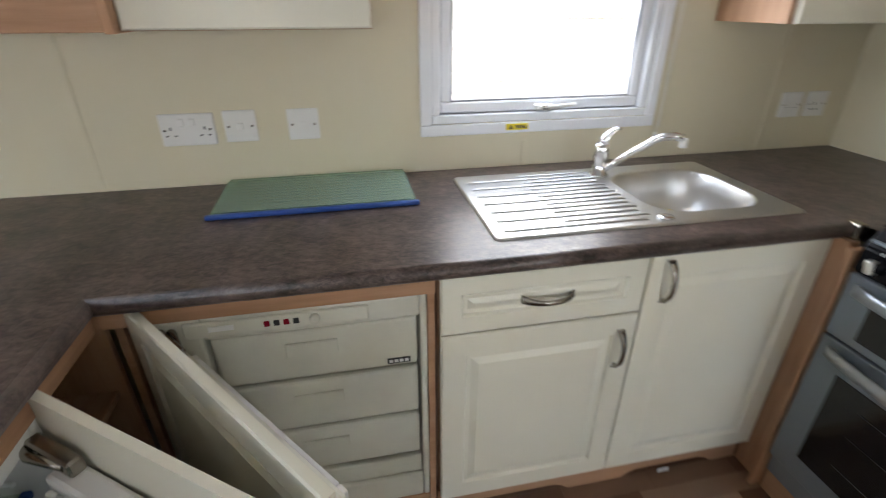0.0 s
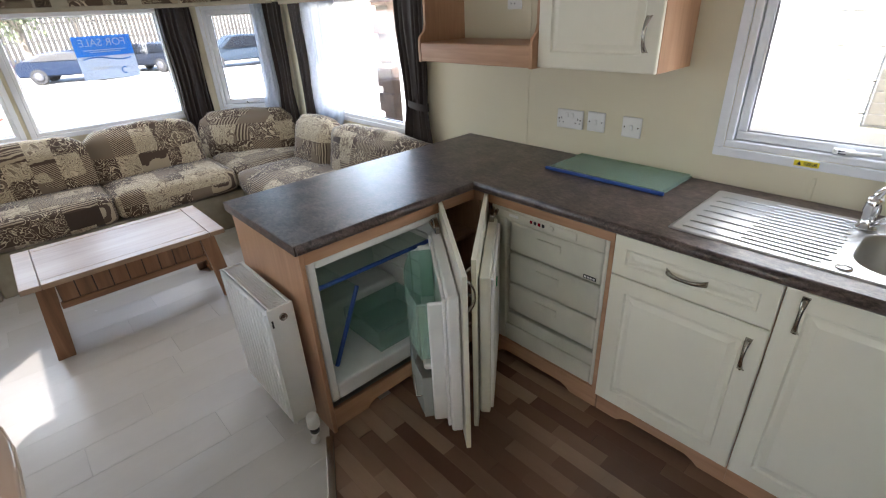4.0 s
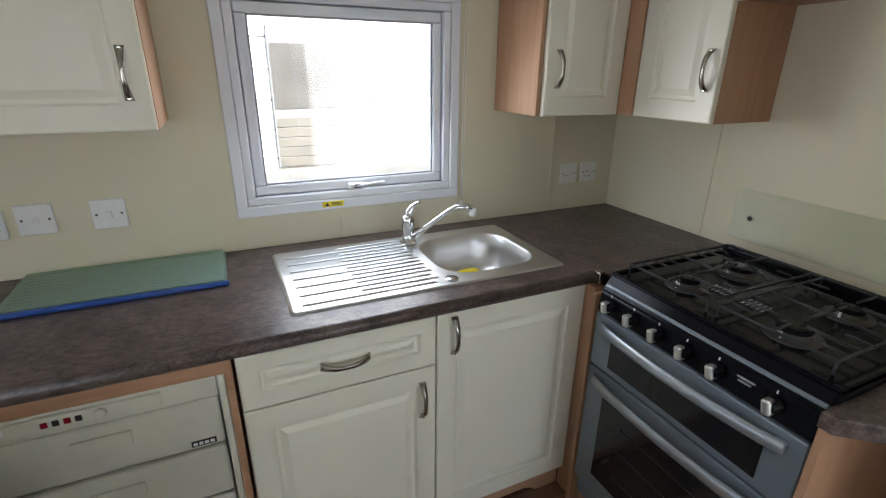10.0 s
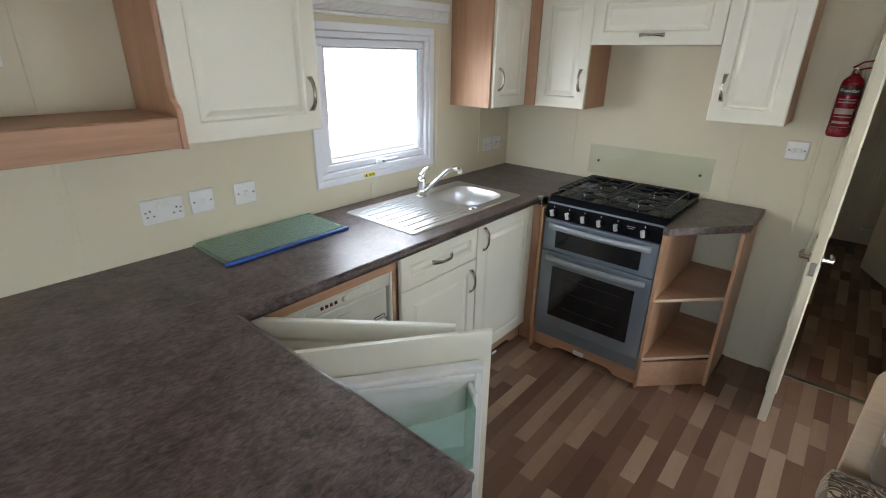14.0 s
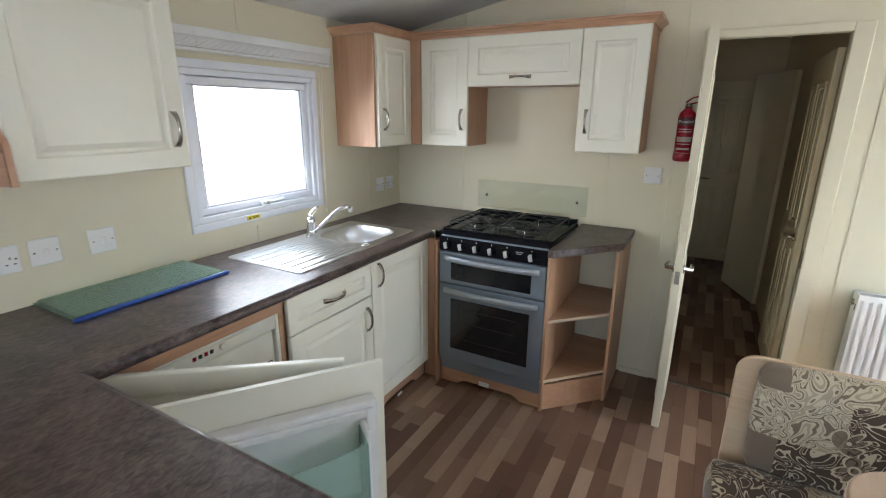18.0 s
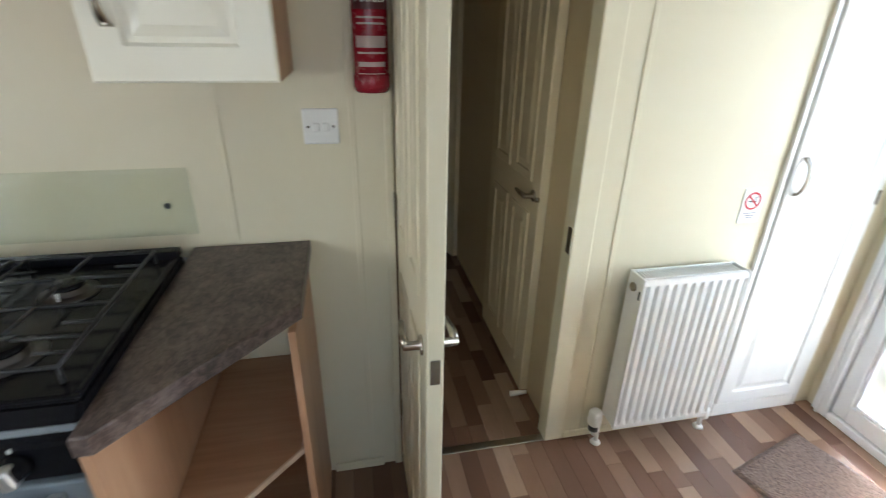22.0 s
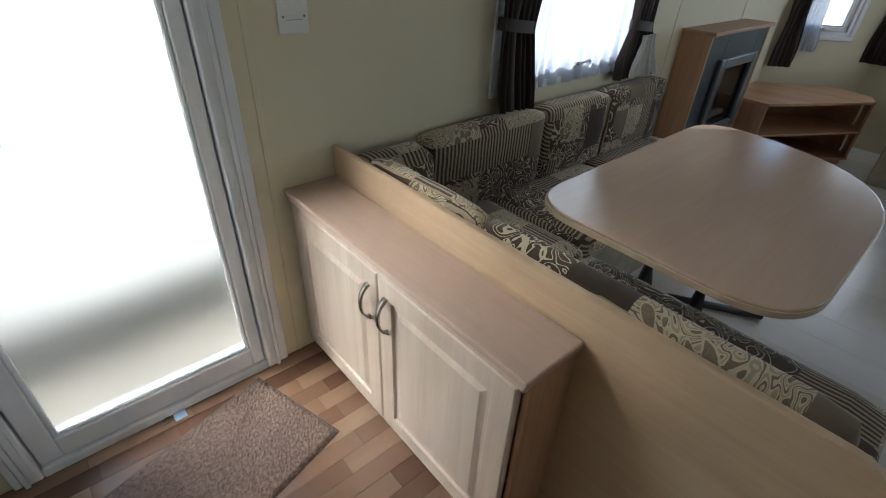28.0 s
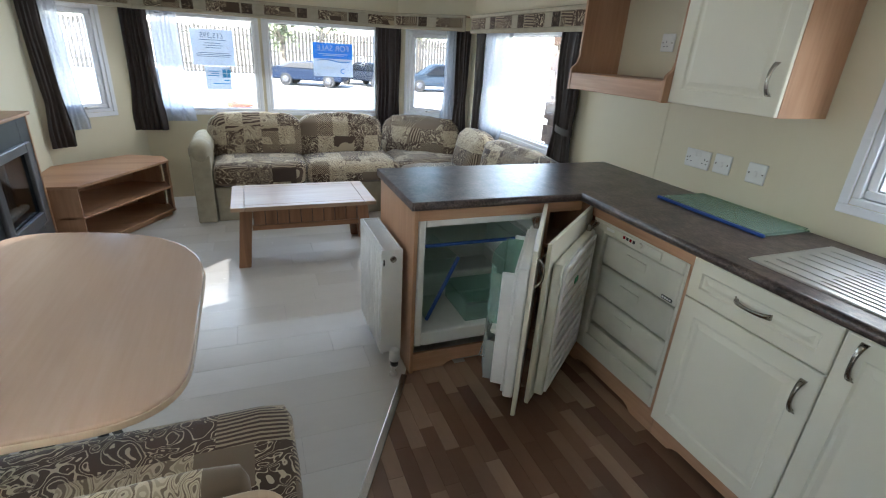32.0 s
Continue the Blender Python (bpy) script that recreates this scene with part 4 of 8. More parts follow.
for a in ((4.651, 4.855, 0.1, 4.667, N - 0.02, DT), (5.15, 4.855, 0.1, 5.166, N - 0.02, DT), (4.667, 4.855, 0.1, 5.15, N - 0.02, 0.092)):
    part("carcass_panel", slab(*a, 0.001, 1), BEECH_Z, sinkb)
front_door(sinkb, RUN @ pose(4.653, 0, DB), 0.512, DT - DB, "cabinet_door", (0.05, 0.67, True))
part("plinth", plinth_bm(4.651, 5.166, pose(0, 4.852, 0)), BEECH_X, sinkb)
bm = slab(4.86, 4.831, 0.018, 4.90, 4.8355, 0.033, 0.001)
part("plinth_clip", bm, WHITE_PLASTIC, sinkb, "small white clip")
corner = thing("corner_filler", (5.2, 4.8, 0), "upright beech corner post beside the cooker", "corner post")
bm = slab(5.168, 4.78, 0.0, 5.20, 4.85, TOP - 0.04, 0.002)
slab(5.135, 4.742, 0.0, 5.2, 4.76, TOP - 0.04, 0.002, 1, bm)
part("post", bm, BEECH_Z, corner)

# built-in freezer, its door standing open
fz = thing("freezer", (3.82, 5.1, 0.08), "ivory built-in freezer with three drawers, door standing open", "freezer")
for a in ((3.545, 4.84, 0.115, 3.632, 5.36, 0.80), (4.094, 4.84, 0.115, 4.111, 5.36, 0.80), (3.632, 4.84, 0.742, 4.094, 5.36, 0.80), (3.632, 4.858, 0.115, 4.094, 5.36, 0.262), (3.632, 5.33, 0.262, 4.094, 5.36, 0.742)):
    part("liner_wall", slab(*a, 0.006, 2), OLD_PLASTIC, fz)
part("front_ledge", slab(3.632, 4.842, 0.115, 4.094, 4.8575, 0.205, 0.006, 2), OLD_PLASTIC, fz)
bm = slab(3.60, 4.832, 0.755, 3.98, 4.8395, 0.792, 0.003)
panel = part("control_panel", bm, OLD_PLASTIC, fz)
for k, c in enumerate((RED_PAINT, BLACK_PLASTIC, RED_PAINT, BLACK_PLASTIC)):
    part("indicator", slab(3.76 + 0.02 * k, 4.829, 0.768, 3.772 + 0.02 * k, 4.8335, 0.781, 0.001), c, panel)
part("thermostat_knob", lathe([(0.012, 0), (0.011, 0.007), (0.008, 0.009)], 14, pose(3.865, 4.832, 0.776, 90)), OLD_PLASTIC, panel)
part("rating_label", slab(3.65, 4.8295, 0.77, 3.70, 4.8325, 0.782, 0.0005), PAPER, panel)
for k, (a, b) in enumerate(((0.595, 0.737), (0.437, 0.586), (0.284, 0.428))):
    bm = slab(3.638, 4.85, a, 4.089, 5.3, b, 0.011, 3)
    dr = part("freezer_drawer", bm, OLD_PLASTIC, fz)
    zc = a + 0.62 * (b - a)
    bm = bmesh.new()
    slab(3.79, 4.8465, zc - 0.018, 3.905, 4.8505, zc + 0.018, 0.003, 1, bm)
    slab(3.79, 4.842, zc + 0.014, 3.905, 4.8505, zc + 0.02, 0.002, 1, bm)
    part("drawer_grip", bm, OLD_PLASTIC, dr, "moulded finger grip")
    if k == 0:
        part("drawer_label", slab(4.015, 4.8475, a + 0.012, 4.07, 4.8502, a + 0.027, 0), BLACK_PLASTIC, dr, "small dark label")
        bm = bmesh.new()
        for j in range(4):
            slab(4.019 + 0.0125 * j, 4.8465, a + 0.0155, 4.028 + 0.0125 * j, 4.848, a + 0.0235, 0, 1, bm)
        part("label_marks", bm, PAPER, dr)
fzc = thing("freezer_housing", (3.8, 5.1, 0), "beech housing round the built-in freezer", "cabinet", "kitchen base cabinets")
for a in ((3.455, 4.837, 0.80, 4.131, 4.853, TOP - 0.039), (3.47, 4.853, 0.1, 3.486, N - 0.02, 0.80), (4.112, 4.842, 0.08, 4.130, N - 0.02, 0.80), (3.486, 4.853, 0.1, 4.112, N - 0.02, 0.113)):
    part("carcass_panel", slab(*a, 0.001), BEECH_X, fzc)
part("plinth", plinth_bm(3.455, 4.131, pose(0, 4.852, 0)), BEECH_X, fzc)


def swung(hinge, tip):
    """A pose whose x runs from hinge to tip, with y to its left-hand side."""
    a = Vector((tip[0] - hinge[0], tip[1] - hinge[1], 0)).normalized()
    return lay(a, (-a.y, a.x, 0), at=(hinge[0], hinge[1], 0))


# the freezer's own door with the cream front on its outer face
m = swung((3.50, 4.842), (3.92, 4.315))
bm = slab(0.09, 0.022, 0.135, 0.60, 0.062, 0.755, 0.008, 2, m=m)
fzd = part("freezer_door", bm, OLD_PLASTIC, fz, "ivory freezer door standing open")
bm = bmesh.new()
for a in ((0.105, 0.062, 0.15, 0.125, 0.074, 0.74), (0.565, 0.062, 0.15, 0.585, 0.074, 0.74), (0.125, 0.062, 0.15, 0.565, 0.074, 0.17), (0.125, 0.062, 0.72, 0.565, 0.074, 0.74)):
    slab(*a, 0.004, 2, bm)
bm.transform(m)
part("door_gasket", bm, WHITE_PLASTIC, fzd, "white rubber door seal")
for k in range(9):
    part("liner_rib", slab(0.14, 0.063, 0.19 + k * 0.058, 0.55, 0.071, 0.225 + k * 0.058, 0.003, m=m), WHITE_PLASTIC, fzd)
front_door(fz, swung((3.50, 4.842), (3.92, 4.315)) @ pose(0.0, 0.018, DB), 0.64, DT - DB, "cabinet_door", (0.595, 0.63, True))
bm = slab(0.36, 0.0625, 0.60, 0.40, 0.0755, 0.625, 0, m=m)
part("green_label", bm, plain("green_print", (0.05, 0.35, 0.16), 0.5), fzd)
bm = slab(0.02, 0.026, 0.755, 0.14, 0.05, 0.785, 0.004, 1, m=m)
tube([m @ Vector((0.0, 0.05, 0.77)), m @ Vector((0.05, 0.06, 0.775)), m @ Vector((0.11, 0.045, 0.77))], 0.008, 8, True, bm)
part("hinge", bm, NICKEL, fz, "metal hinge arm")

# peninsula: fridge housing, open niche and back doors towards the lounge
pen = thing("peninsula_cabinet", (3.1, 4.4, 0), "beech peninsula cabinet with an open shelved niche beside the fridge", "cabinet", "kitchen base cabinets")
bm = slab(2.86, 3.967, 0.0, 3.45, 3.985, TOP - 0.039, 0.002)
part("end_panel", bm, BEECH_Z, pen)
bm = slab(3.432, 3.985, 0.80, 3.45, 4.83, TOP - 0.039, 0.001)
part("top_rail", bm, BEECH_Y, pen)
bm = slab(2.89, 4.64, 0.1, 3.44, 4.658, 0.80, 0.001)
slab(2.89, 4.86, 0.1, 3.448, 4.876, 0.85, 0.001, 1, bm)
part("side_panel", bm, BEECH_Z, pen)
for z in (0.11, 0.36, 0.61):
    part("niche_shelf", slab(3.03, 4.658, z, 3.43, 4.86, z + 0.016, 0.001), BEECH_Y, pen)
part("niche_back", slab(3.015, 4.658, 0.1, 3.03, 4.86, 0.85, 0), BEECH_Z, pen)
part("plinth", plinth_bm(3.985, 4.835, lay((0, 1, 0), (-1, 0, 0), at=(3.43, 0, 0))), BEECH_Y, pen)
BACK = lay((0, -1, 0), (1, 0, 0), at=(2.878, 0, 0))
part("back_panel", slab(2.879, 3.985, 0.0, 2.89, 5.40, TOP - 0.039, 0), BEECH_Z, pen)
for k in range(2):
    front_door(pen, BACK @ pose(-5.38 + k * 0.435, 0, 0.09), 0.43, 0.76, "back_door", (0.385 if k == 0 else 0.045, 0.58, True), mat=PALE_BEECH_Z)
part("back_stile", slab(2.86, 3.986, 0.0, 2.8785, 4.495, TOP - 0.04, 0.001), PALE_BEECH_Z, pen)

# built-in fridge with its door standing open
fr = thing("fridge", (3.1, 4.25, 0.08), "white built-in fridge with green glass shelves, door standing open", "fridge")
FY0, FY1, FZ0, FZ1 = 3.99, 4.635, 0.15, 0.80
for a in ((2.905, FY0, FZ0, 3.443, FY0 + 0.035, FZ1), (2.905, FY1 - 0.035, FZ0, 3.443, FY1, FZ1), (2.905, FY0 + 0.035, FZ1 - 0.035, 3.443, FY1 - 0.035, FZ1), (2.905, FY0 + 0.035, FZ0, 3.443, FY1 - 0.035, FZ0 + 0.075), (2.885, FY0, FZ0, 2.905, FY1, FZ1)):
    part("liner_wall", slab(*a, 0.008, 2), WHITE_PLASTIC, fr)
part("compressor_step", slab(2.905, FY0 + 0.035, FZ0 + 0.075, 3.105, FY1 - 0.035, FZ0 + 0.21, 0.02, 3), WHITE_PLASTIC, fr)
for k in range(4):
    for y in (FY0 + 0.035, FY1 - 0.045):
        part("shelf_runner", slab(2.925, y, FZ0 + 0.27 + k * 0.085, 3.385, y + 0.01, FZ0 + 0.28 + k * 0.085, 0.003), WHITE_PLASTIC, fr)
part("back_moulding", slab(2.906, 4.11, 0.50, 2.92, 4.48, 0.70, 0.01, 2), WHITE_PLASTIC, fr)
sh = part("glass_shelf", slab(2.945, FY0 + 0.042, 0.655, 3.39, FY1 - 0.042, 0.660, 0.001), GREEN_GLASS, fr, "green glass shelf")
part("shelf_edge", slab(3.39, FY0 + 0.042, 0.652, 3.407, FY1 - 0.042, 0.666, 0.004, 2), BLUE_EDGE, sh, "blue plastic shelf edge")
tilt = pose(3.345, 4.08, 0.235, 0, 0, 0) @ lay((-0.05, 0.45, 0.9), (-0.94, -0.05, 0.0), (0.0, -0.9, 0.45))
sh2 = part("loose_shelf", slab(0, 0.0, 0, 0.36, 0.32, 0.005, 0.001, m=tilt), GREEN_GLASS, fr, "loose green glass shelf leaning inside")
part("shelf_edge", slab(0.0, -0.014, -0.006, 0.36, 0.0, 0.011, 0.003, m=tilt), BLUE_EDGE, sh2, "blue plastic shelf edge")
# clear green drawer standing on the fridge floor
c0, c1 = (3.12, 4.27, FZ0 + 0.078), (3.405, FY1 - 0.045, FZ0 + 0.185)
for a in ((c1[0] - 0.005, c0[1], c0[2], c1[0], c1[1], c1[2]), (c0[0], c0[1], c0[2], c0[0] + 0.005, c1[1], c1[2]), (c0[0] + 0.005, c0[1], c0[2], c1[0] - 0.005, c0[1] + 0.005, c1[2]), (c0[0] + 0.005, c1[1] - 0.005, c0[2], c1[0] - 0.005, c1[1], c1[2])):
    part("drawer_side", slab(*a, 0.0015), DRAWER_GREEN, fr, "clear green plastic drawer side")
part("drawer_base", slab(c0[0] + 0.005, c0[1] + 0.005, c0[2], c1[0] - 0.005, c1[1] - 0.005, c0[2] + 0.004, 0), DRAWER_GREEN, fr)
part("drawer_rim", slab(c1[0] - 0.002, c0[1] - 0.003, c1[2] - 0.012, c1[0] + 0.010, c1[1] + 0.003, c1[2] + 0.002, 0.003, 2), DRAWER_GREEN, fr)
hinge, tip = (3.452, 4.632), (3.962, 4.262)
m = swung(hinge, tip)
m = m @ Matrix.Diagonal((1, -1, 1, 1))
bm = slab(0.08, 0.022, 0.16, 0.60, 0.065, 0.755, 0.008, 2, m=m)
frd = part("fridge_door", bm, WHITE_PLASTIC, fr, "white fridge door standing open")
bm = bmesh.new()
for a in ((0.095, 0.065, 0.175, 0.115, 0.077, 0.74), (0.565, 0.065, 0.175, 0.585, 0.077, 0.74), (0.115, 0.065, 0.175, 0.565, 0.077, 0.195), (0.115, 0.065, 0.72, 0.565, 0.077, 0.74)):
    slab(*a, 0.004, 2, bm)
bm.transform(m)
part("door_gasket", bm, WHITE_PLASTIC, frd, "white rubber door seal")
for x in (0.118, 0.545):
    part("liner_post", slab(x, 0.067, 0.19, x + 0.017, 0.125, 0.71, 0.006, 2, m=m), WHITE_PLASTIC, frd)


def door_bin(z, h, depth, mat, name, label):
    bm = bmesh.new()
    a, b, y0 = 0.137, 0.543, 0.068
    n = 14
    outer = [(a + (b - a) * k / n, y0 + depth * (0.72 + 0.28 * math.sin(math.pi * k / n))) for k in range(n + 1)]
    for (xa, ya), (xb, yb) in zip(outer, outer[1:]):
        q = [bm.verts.new(p) for p in ((xa, ya, z), (xb, yb, z), (xb, yb, z + h), (xa, ya, z + h), (xa, ya - 0.004, z), (xb, yb - 0.004, z), (xb, yb - 0.004, z + h), (xa, ya - 0.004, z + h))]
        for f in ((0, 1, 2, 3), (7, 6, 5, 4), (3, 2, 6, 7), (4, 5, 1, 0)):
            bm.faces.new([q[i] for i in f])
        bm.faces.new([bm.verts.new(p) for p in ((xa, y0, z), (xb, y0, z), (xb, yb, z), (xa, ya, z))])
    for x in (a, b):
        slab(x - 0.002, y0, z, x + 0.002, y0 + depth * 0.75, z + h, 0.001, 1, bm)
    bmesh.ops.remove_doubles(bm, verts=bm.verts, dist=0.0025)
    bm.transform(m)
    return part(name, bm, mat, frd, label)


door_bin(0.195, 0.19, 0.125, green_glass("clear_plastic", (0.86, 0.90, 0.88), 0.08, 0.3), "bottle_bin", "clear plastic bottle bin")
door_bin(0.47, 0.225, 0.125, DRAWER_GREEN, "door_bin", "pale green door bin with lid")
bm = slab(0.14, 0.068, 0.415, 0.54, 0.15, 0.44, 0.01, 2, m=m)
part("bin_base", bm, WHITE_PLASTIC, frd)
bm = tube([m @ Vector(p) for p in ((0.14, 0.16, 0.30), (0.14, 0.185, 0.30), (0.54, 0.185, 0.30), (0.54, 0.16, 0.30))], 0.003, 6)
part("bottle_rail", bm, CHROME, frd)
part("cabinet_door", panel_leaf(0.632, DT - DB, 0.018, 0.06, True, swung(hinge, tip) @ pose(0.632, -0.018, DB, 0, 0, 180)), CREAM_DOOR, fr)
mm = swung(hinge, tip)
part("handle", bow(mm @ Vector((0.585, 0.0, 0.74)), (0, 0, 1), mm.to_3x3() @ Vector((0, 1, 0)), 0.12), NICKEL, fr)
bm = slab(0.02, 0.026, 0.755, 0.13, 0.05, 0.785, 0.004, 1, m=m)
tube([m @ Vector((-0.01, 0.045, 0.77)), m @ Vector((0.05, 0.06, 0.775)), m @ Vector((0.11, 0.045, 0.77))], 0.008, 8, True, bm)
part("hinge", bm, NICKEL, fr, "metal hinge arm")
cord = thing("fridge_cable", (3.66, 4.45, 0.4), "white mains cable looped between the open doors", "cable")
bm = tube([(3.60 + 0.10 * math.sin(a) * 0.4, 4.47 - 0.02 * math.sin(a), 0.50 + 0.12 * math.cos(a)) for a in [k * math.pi * 2 / 18 for k in range(19)]], 0.0035, 6)
part("loop", bm, WHITE_PLASTIC, cord)

# sink with drainer, tap
snk = thing("sink", (4.73, 5.1, TOP), "brushed steel inset sink with ribbed drainer, wet and shiny", "sink")
bm = bmesh.new()


def rounded(x0, y0, x1, y1, r, n=6):
    out = []
    for cx, cy, a0 in ((x1 - r, y0 + r, -90), (x1 - r, y1 - r, 0), (x0 + r, y1 - r, 90), (x0 + r, y0 + r, 180)):
        out += [(cx + r * math.cos(radians(a0 + 90 * k / n)), cy + r * math.sin(radians(a0 + 90 * k / n))) for k in range(n + 1)]
    return out


loops = []
for (x0, y0, x1, y1, r, z) in ((SX0, SY0, SX1, SY1, 0.012, TOP + 0.0005), (SX0 + 0.004, SY0 + 0.004, SX1 - 0.004, SY1 - 0.004, 0.012, TOP + 0.006), (SX0 + 0.014, SY0 + 0.014, SX1 - 0.014, SY1 - 0.014, 0.012, TOP + 0.004)):
    loops.append([bm.verts.new((x, y, z)) for x, y in rounded(x0, y0, x1, y1, r)])
for a, b in zip(loops, loops[1:]):
    for k in range(len(a)):
        bm.faces.new((a[k], a[(k + 1) % len(a)], b[(k + 1) % len(b)], b[k])).smooth = True
bowl = []
for d, z, r in ((0.0, 0.004, 0.10), (0.006, -0.003, 0.10), (0.014, -0.05, 0.095), (0.026, -0.115, 0.085), (0.05, -0.135, 0.07)):
    bowl.append([bm.verts.new((x, y, TOP + z)) for x, y in rounded(BX0 + d, BY0 + d, BX1 - d, BY1 - d, r)])
for a, b in zip(bowl, bowl[1:]):
    for k in range(len(a)):
        bm.faces.new((a[k], a[(k + 1) % len(a)], b[(k + 1) % len(b)], b[k])).smooth = True
bm.faces.new(bowl[-1])
edge_loop = [bm.edges.get((loops[-1][k], loops[-1][(k + 1) % len(loops[-1])])) for k in range(len(loops[-1]))]
edge_loop += [bm.edges.get((bowl[0][k], bowl[0][(k + 1) % len(bowl[0])])) for k in range(len(bowl[0]))]
bmesh.ops.triangle_fill(bm, edges=edge_loop, use_beauty=True)
pan = part("sink_bowl", bm, STEEL, snk)
for k in range(14):
    y = SY0 + 0.04 + k * 0.0288
    a, b = (SX0 + 0.035, BX0 - 0.03 - 0.02 * abs(k - 6.5) / 6.5) if k % 2 == 0 else (SX0 + 0.20, BX0 - 0.03)
    bm = tube([(a, y, TOP + 0.0035), (a + 0.012, y, TOP + 0.006), (b - 0.012, y, TOP + 0.006), (b, y, TOP + 0.0035)], 0.0045, 8, True, None, 0.45)
    part("drainer_rib", bm, STEEL, pan)
part("waste", lathe([(0.028, 0.0), (0.03, 0.003), (0.02, 0.004), (0.012, 0.001)], 20, pose(4.88, 5.08, TOP - 0.1345)), CHROME, snk, "round chrome waste")
part("overflow_cover", lathe([(0.021, 0.0), (0.02, 0.003), (0.006, 0.004)], 18, pose(4.745, 4.925, TOP + 0.0045)), CHROME, snk, "round chrome plug cover")
sponge = thing("sponge", (4.965, 5.155, TOP - 0.135), "yellow sponge cloth in the sink bowl", "sponge")
part("pad", pad(4.905, 5.165, TOP - 0.134, 4.985, 5.215, TOP - 0.108, 0.008, 0.002, 0.002, cuts=5), YELLOW, sponge)
tap = thing("tap", (4.735, 5.265, TOP), "chrome mixer tap with straight raised spout and short lever", "tap")
part("tap_body", lathe([(0.030, 0), (0.029, 0.006), (0.021, 0.012), (0.020, 0.05), (0.023, 0.058), (0.022, 0.075), (0.023, 0.092), (0.018, 0.102)], 22, pose(4.735, 5.265, TOP + 0.005)), CHROME, tap)
bm = tube([(4.745, 5.258, TOP + 0.026), (4.79, 5.237, TOP + 0.062), (4.835, 5.216, TOP + 0.100), (4.865, 5.203, TOP + 0.124), (4.885, 5.194, TOP + 0.136), (4.915, 5.181, TOP + 0.140), (4.937, 5.172, TOP + 0.134)], [0.012, 0.010, 0.010, 0.0105, 0.0115, 0.0125, 0.012], 14)
sp = part("spout", bm, CHROME, tap)
part("aerator", lathe([(0.012, 0), (0.0125, 0.008), (0.011, 0.026)], 14, pose(4.94, 5.17, TOP + 0.108)), WHITE_PLASTIC, sp, "pale spout nozzle")
bm = tube([(4.735, 5.265, TOP + 0.100), (4.737, 5.263, TOP + 0.120), (4.750, 5.257, TOP + 0.140), (4.766, 5.250, TOP + 0.152), (4.776, 5.246, TOP + 0.155)], [0.019, 0.017, 0.011, 0.008, 0.005], 14, True, None, 0.75)
part("lever", bm, CHROME, tap)

# chopping board of ribbed green glass with a blue edge
cb = thing("glass_shelf", (3.88, 5.3, TOP), "stacked green glass fridge shelves with blue edge lying on the worktop", "fridge shelf")
part("glass_plate", slab(3.605, 5.155, TOP + 0.002, 4.142, 5.425, TOP + 0.008, 0.002), STACK_GLASS, cb)
part("glass_plate", slab(3.615, 5.16, TOP + 0.011, 4.135, 5.42, TOP + 0.016, 0.002), STACK_GLASS, cb)
for y in (5.135,):
    part("front_edge", slab(3.60, y + 0.006, TOP + 0.0005, 4.147, y + 0.02, TOP + 0.014, 0.004, 2), BLUE_EDGE, cb, "blue plastic front edge")
for k in range(9):
    part("glass_rib", slab(3.62, 5.20 + k * 0.024, TOP + 0.0155, 4.13, 5.2035 + k * 0.024, TOP + 0.0172, 0.0005), STACK_GLASS, cb)


# ---- cooker ----
ck = thing("cooker", (5.45, 4.44, 0.1), "silver-grey freestanding gas cooker with black hob, grill and oven", "cooker")
CX, CY0, CY1 = 5.137, 4.134, 4.735
part("body", slab(CX + 0.02, CY0, 0.085, 5.74, CY1, 0.885, 0.004), OVEN_GREY, ck)
bm = bmesh.new()
prof = [(CX + 0.005, 0.80), (CX + 0.012, 0.865), (CX + 0.045, 0.912), (5.70, 0.912), (5.70, 0.80)]
cap = [(bm.verts.new((x, CY0 - 0.004, z)), bm.verts.new((x, CY1 + 0.004, z))) for x, z in prof]
for a, b in zip(cap, cap[1:] + cap[:1]):
    bm.faces.new((a[0], b[0], b[1], a[1]))
bm.faces.new([c[0] for c in cap][::-1])
bm.faces.new([c[1] for c in cap])
bmesh.ops.bevel(bm, geom=[e for e in bm.edges], offset=0.006, segments=2, affect="EDGES")
hob = part("hob", bm, BLACK_ENAMEL, ck, "glossy black hob and control fascia")
for a in ((CX + 0.045, CY0 - 0.003, 0.911, CX + 0.057, CY1 + 0.003, 0.917), (5.665, CY0 - 0.003, 0.911, 5.70, CY1 + 0.003, 0.932), (CX + 0.057, CY0 - 0.003, 0.911, 5.665, CY0 + 0.010, 0.919), (CX + 0.057, CY1 - 0.010, 0.911, 5.665, CY1 + 0.003, 0.919)):
    part("carcass_panel", slab(*a, 0.004, 2), BLACK_ENAMEL, hob)
for bx, by, r in ((5.31, 4.30, 0.040), (5.31, 4.585, 0.034), (5.53, 4.30, 0.034), (5.53, 4.585, 0.046)):
    b = part("burner", lathe([(r + 0.022, 0.0), (r + 0.020, 0.004), (r + 0.004, 0.006), (r, 0.008), (r, 0.016), (r * 0.9, 0.018)], 24, pose(bx, by, 0.912)), BURNER_METAL, hob, "dull metal gas burner ring")
    part("burner_cap", lathe([(r * 0.92, 0.0), (r * 0.94, 0.005), (r * 0.7, 0.008), (r * 0.25, 0.009)], 24, pose(bx, by, 0.930)), BLACK_ENAMEL, b)
    part("spark_pin", lathe([(0.003, 0), (0.003, 0.018), (0.001, 0.02)], 8, pose(bx - r - 0.008, by, 0.914)), PAPER, b, "white ignition pin")
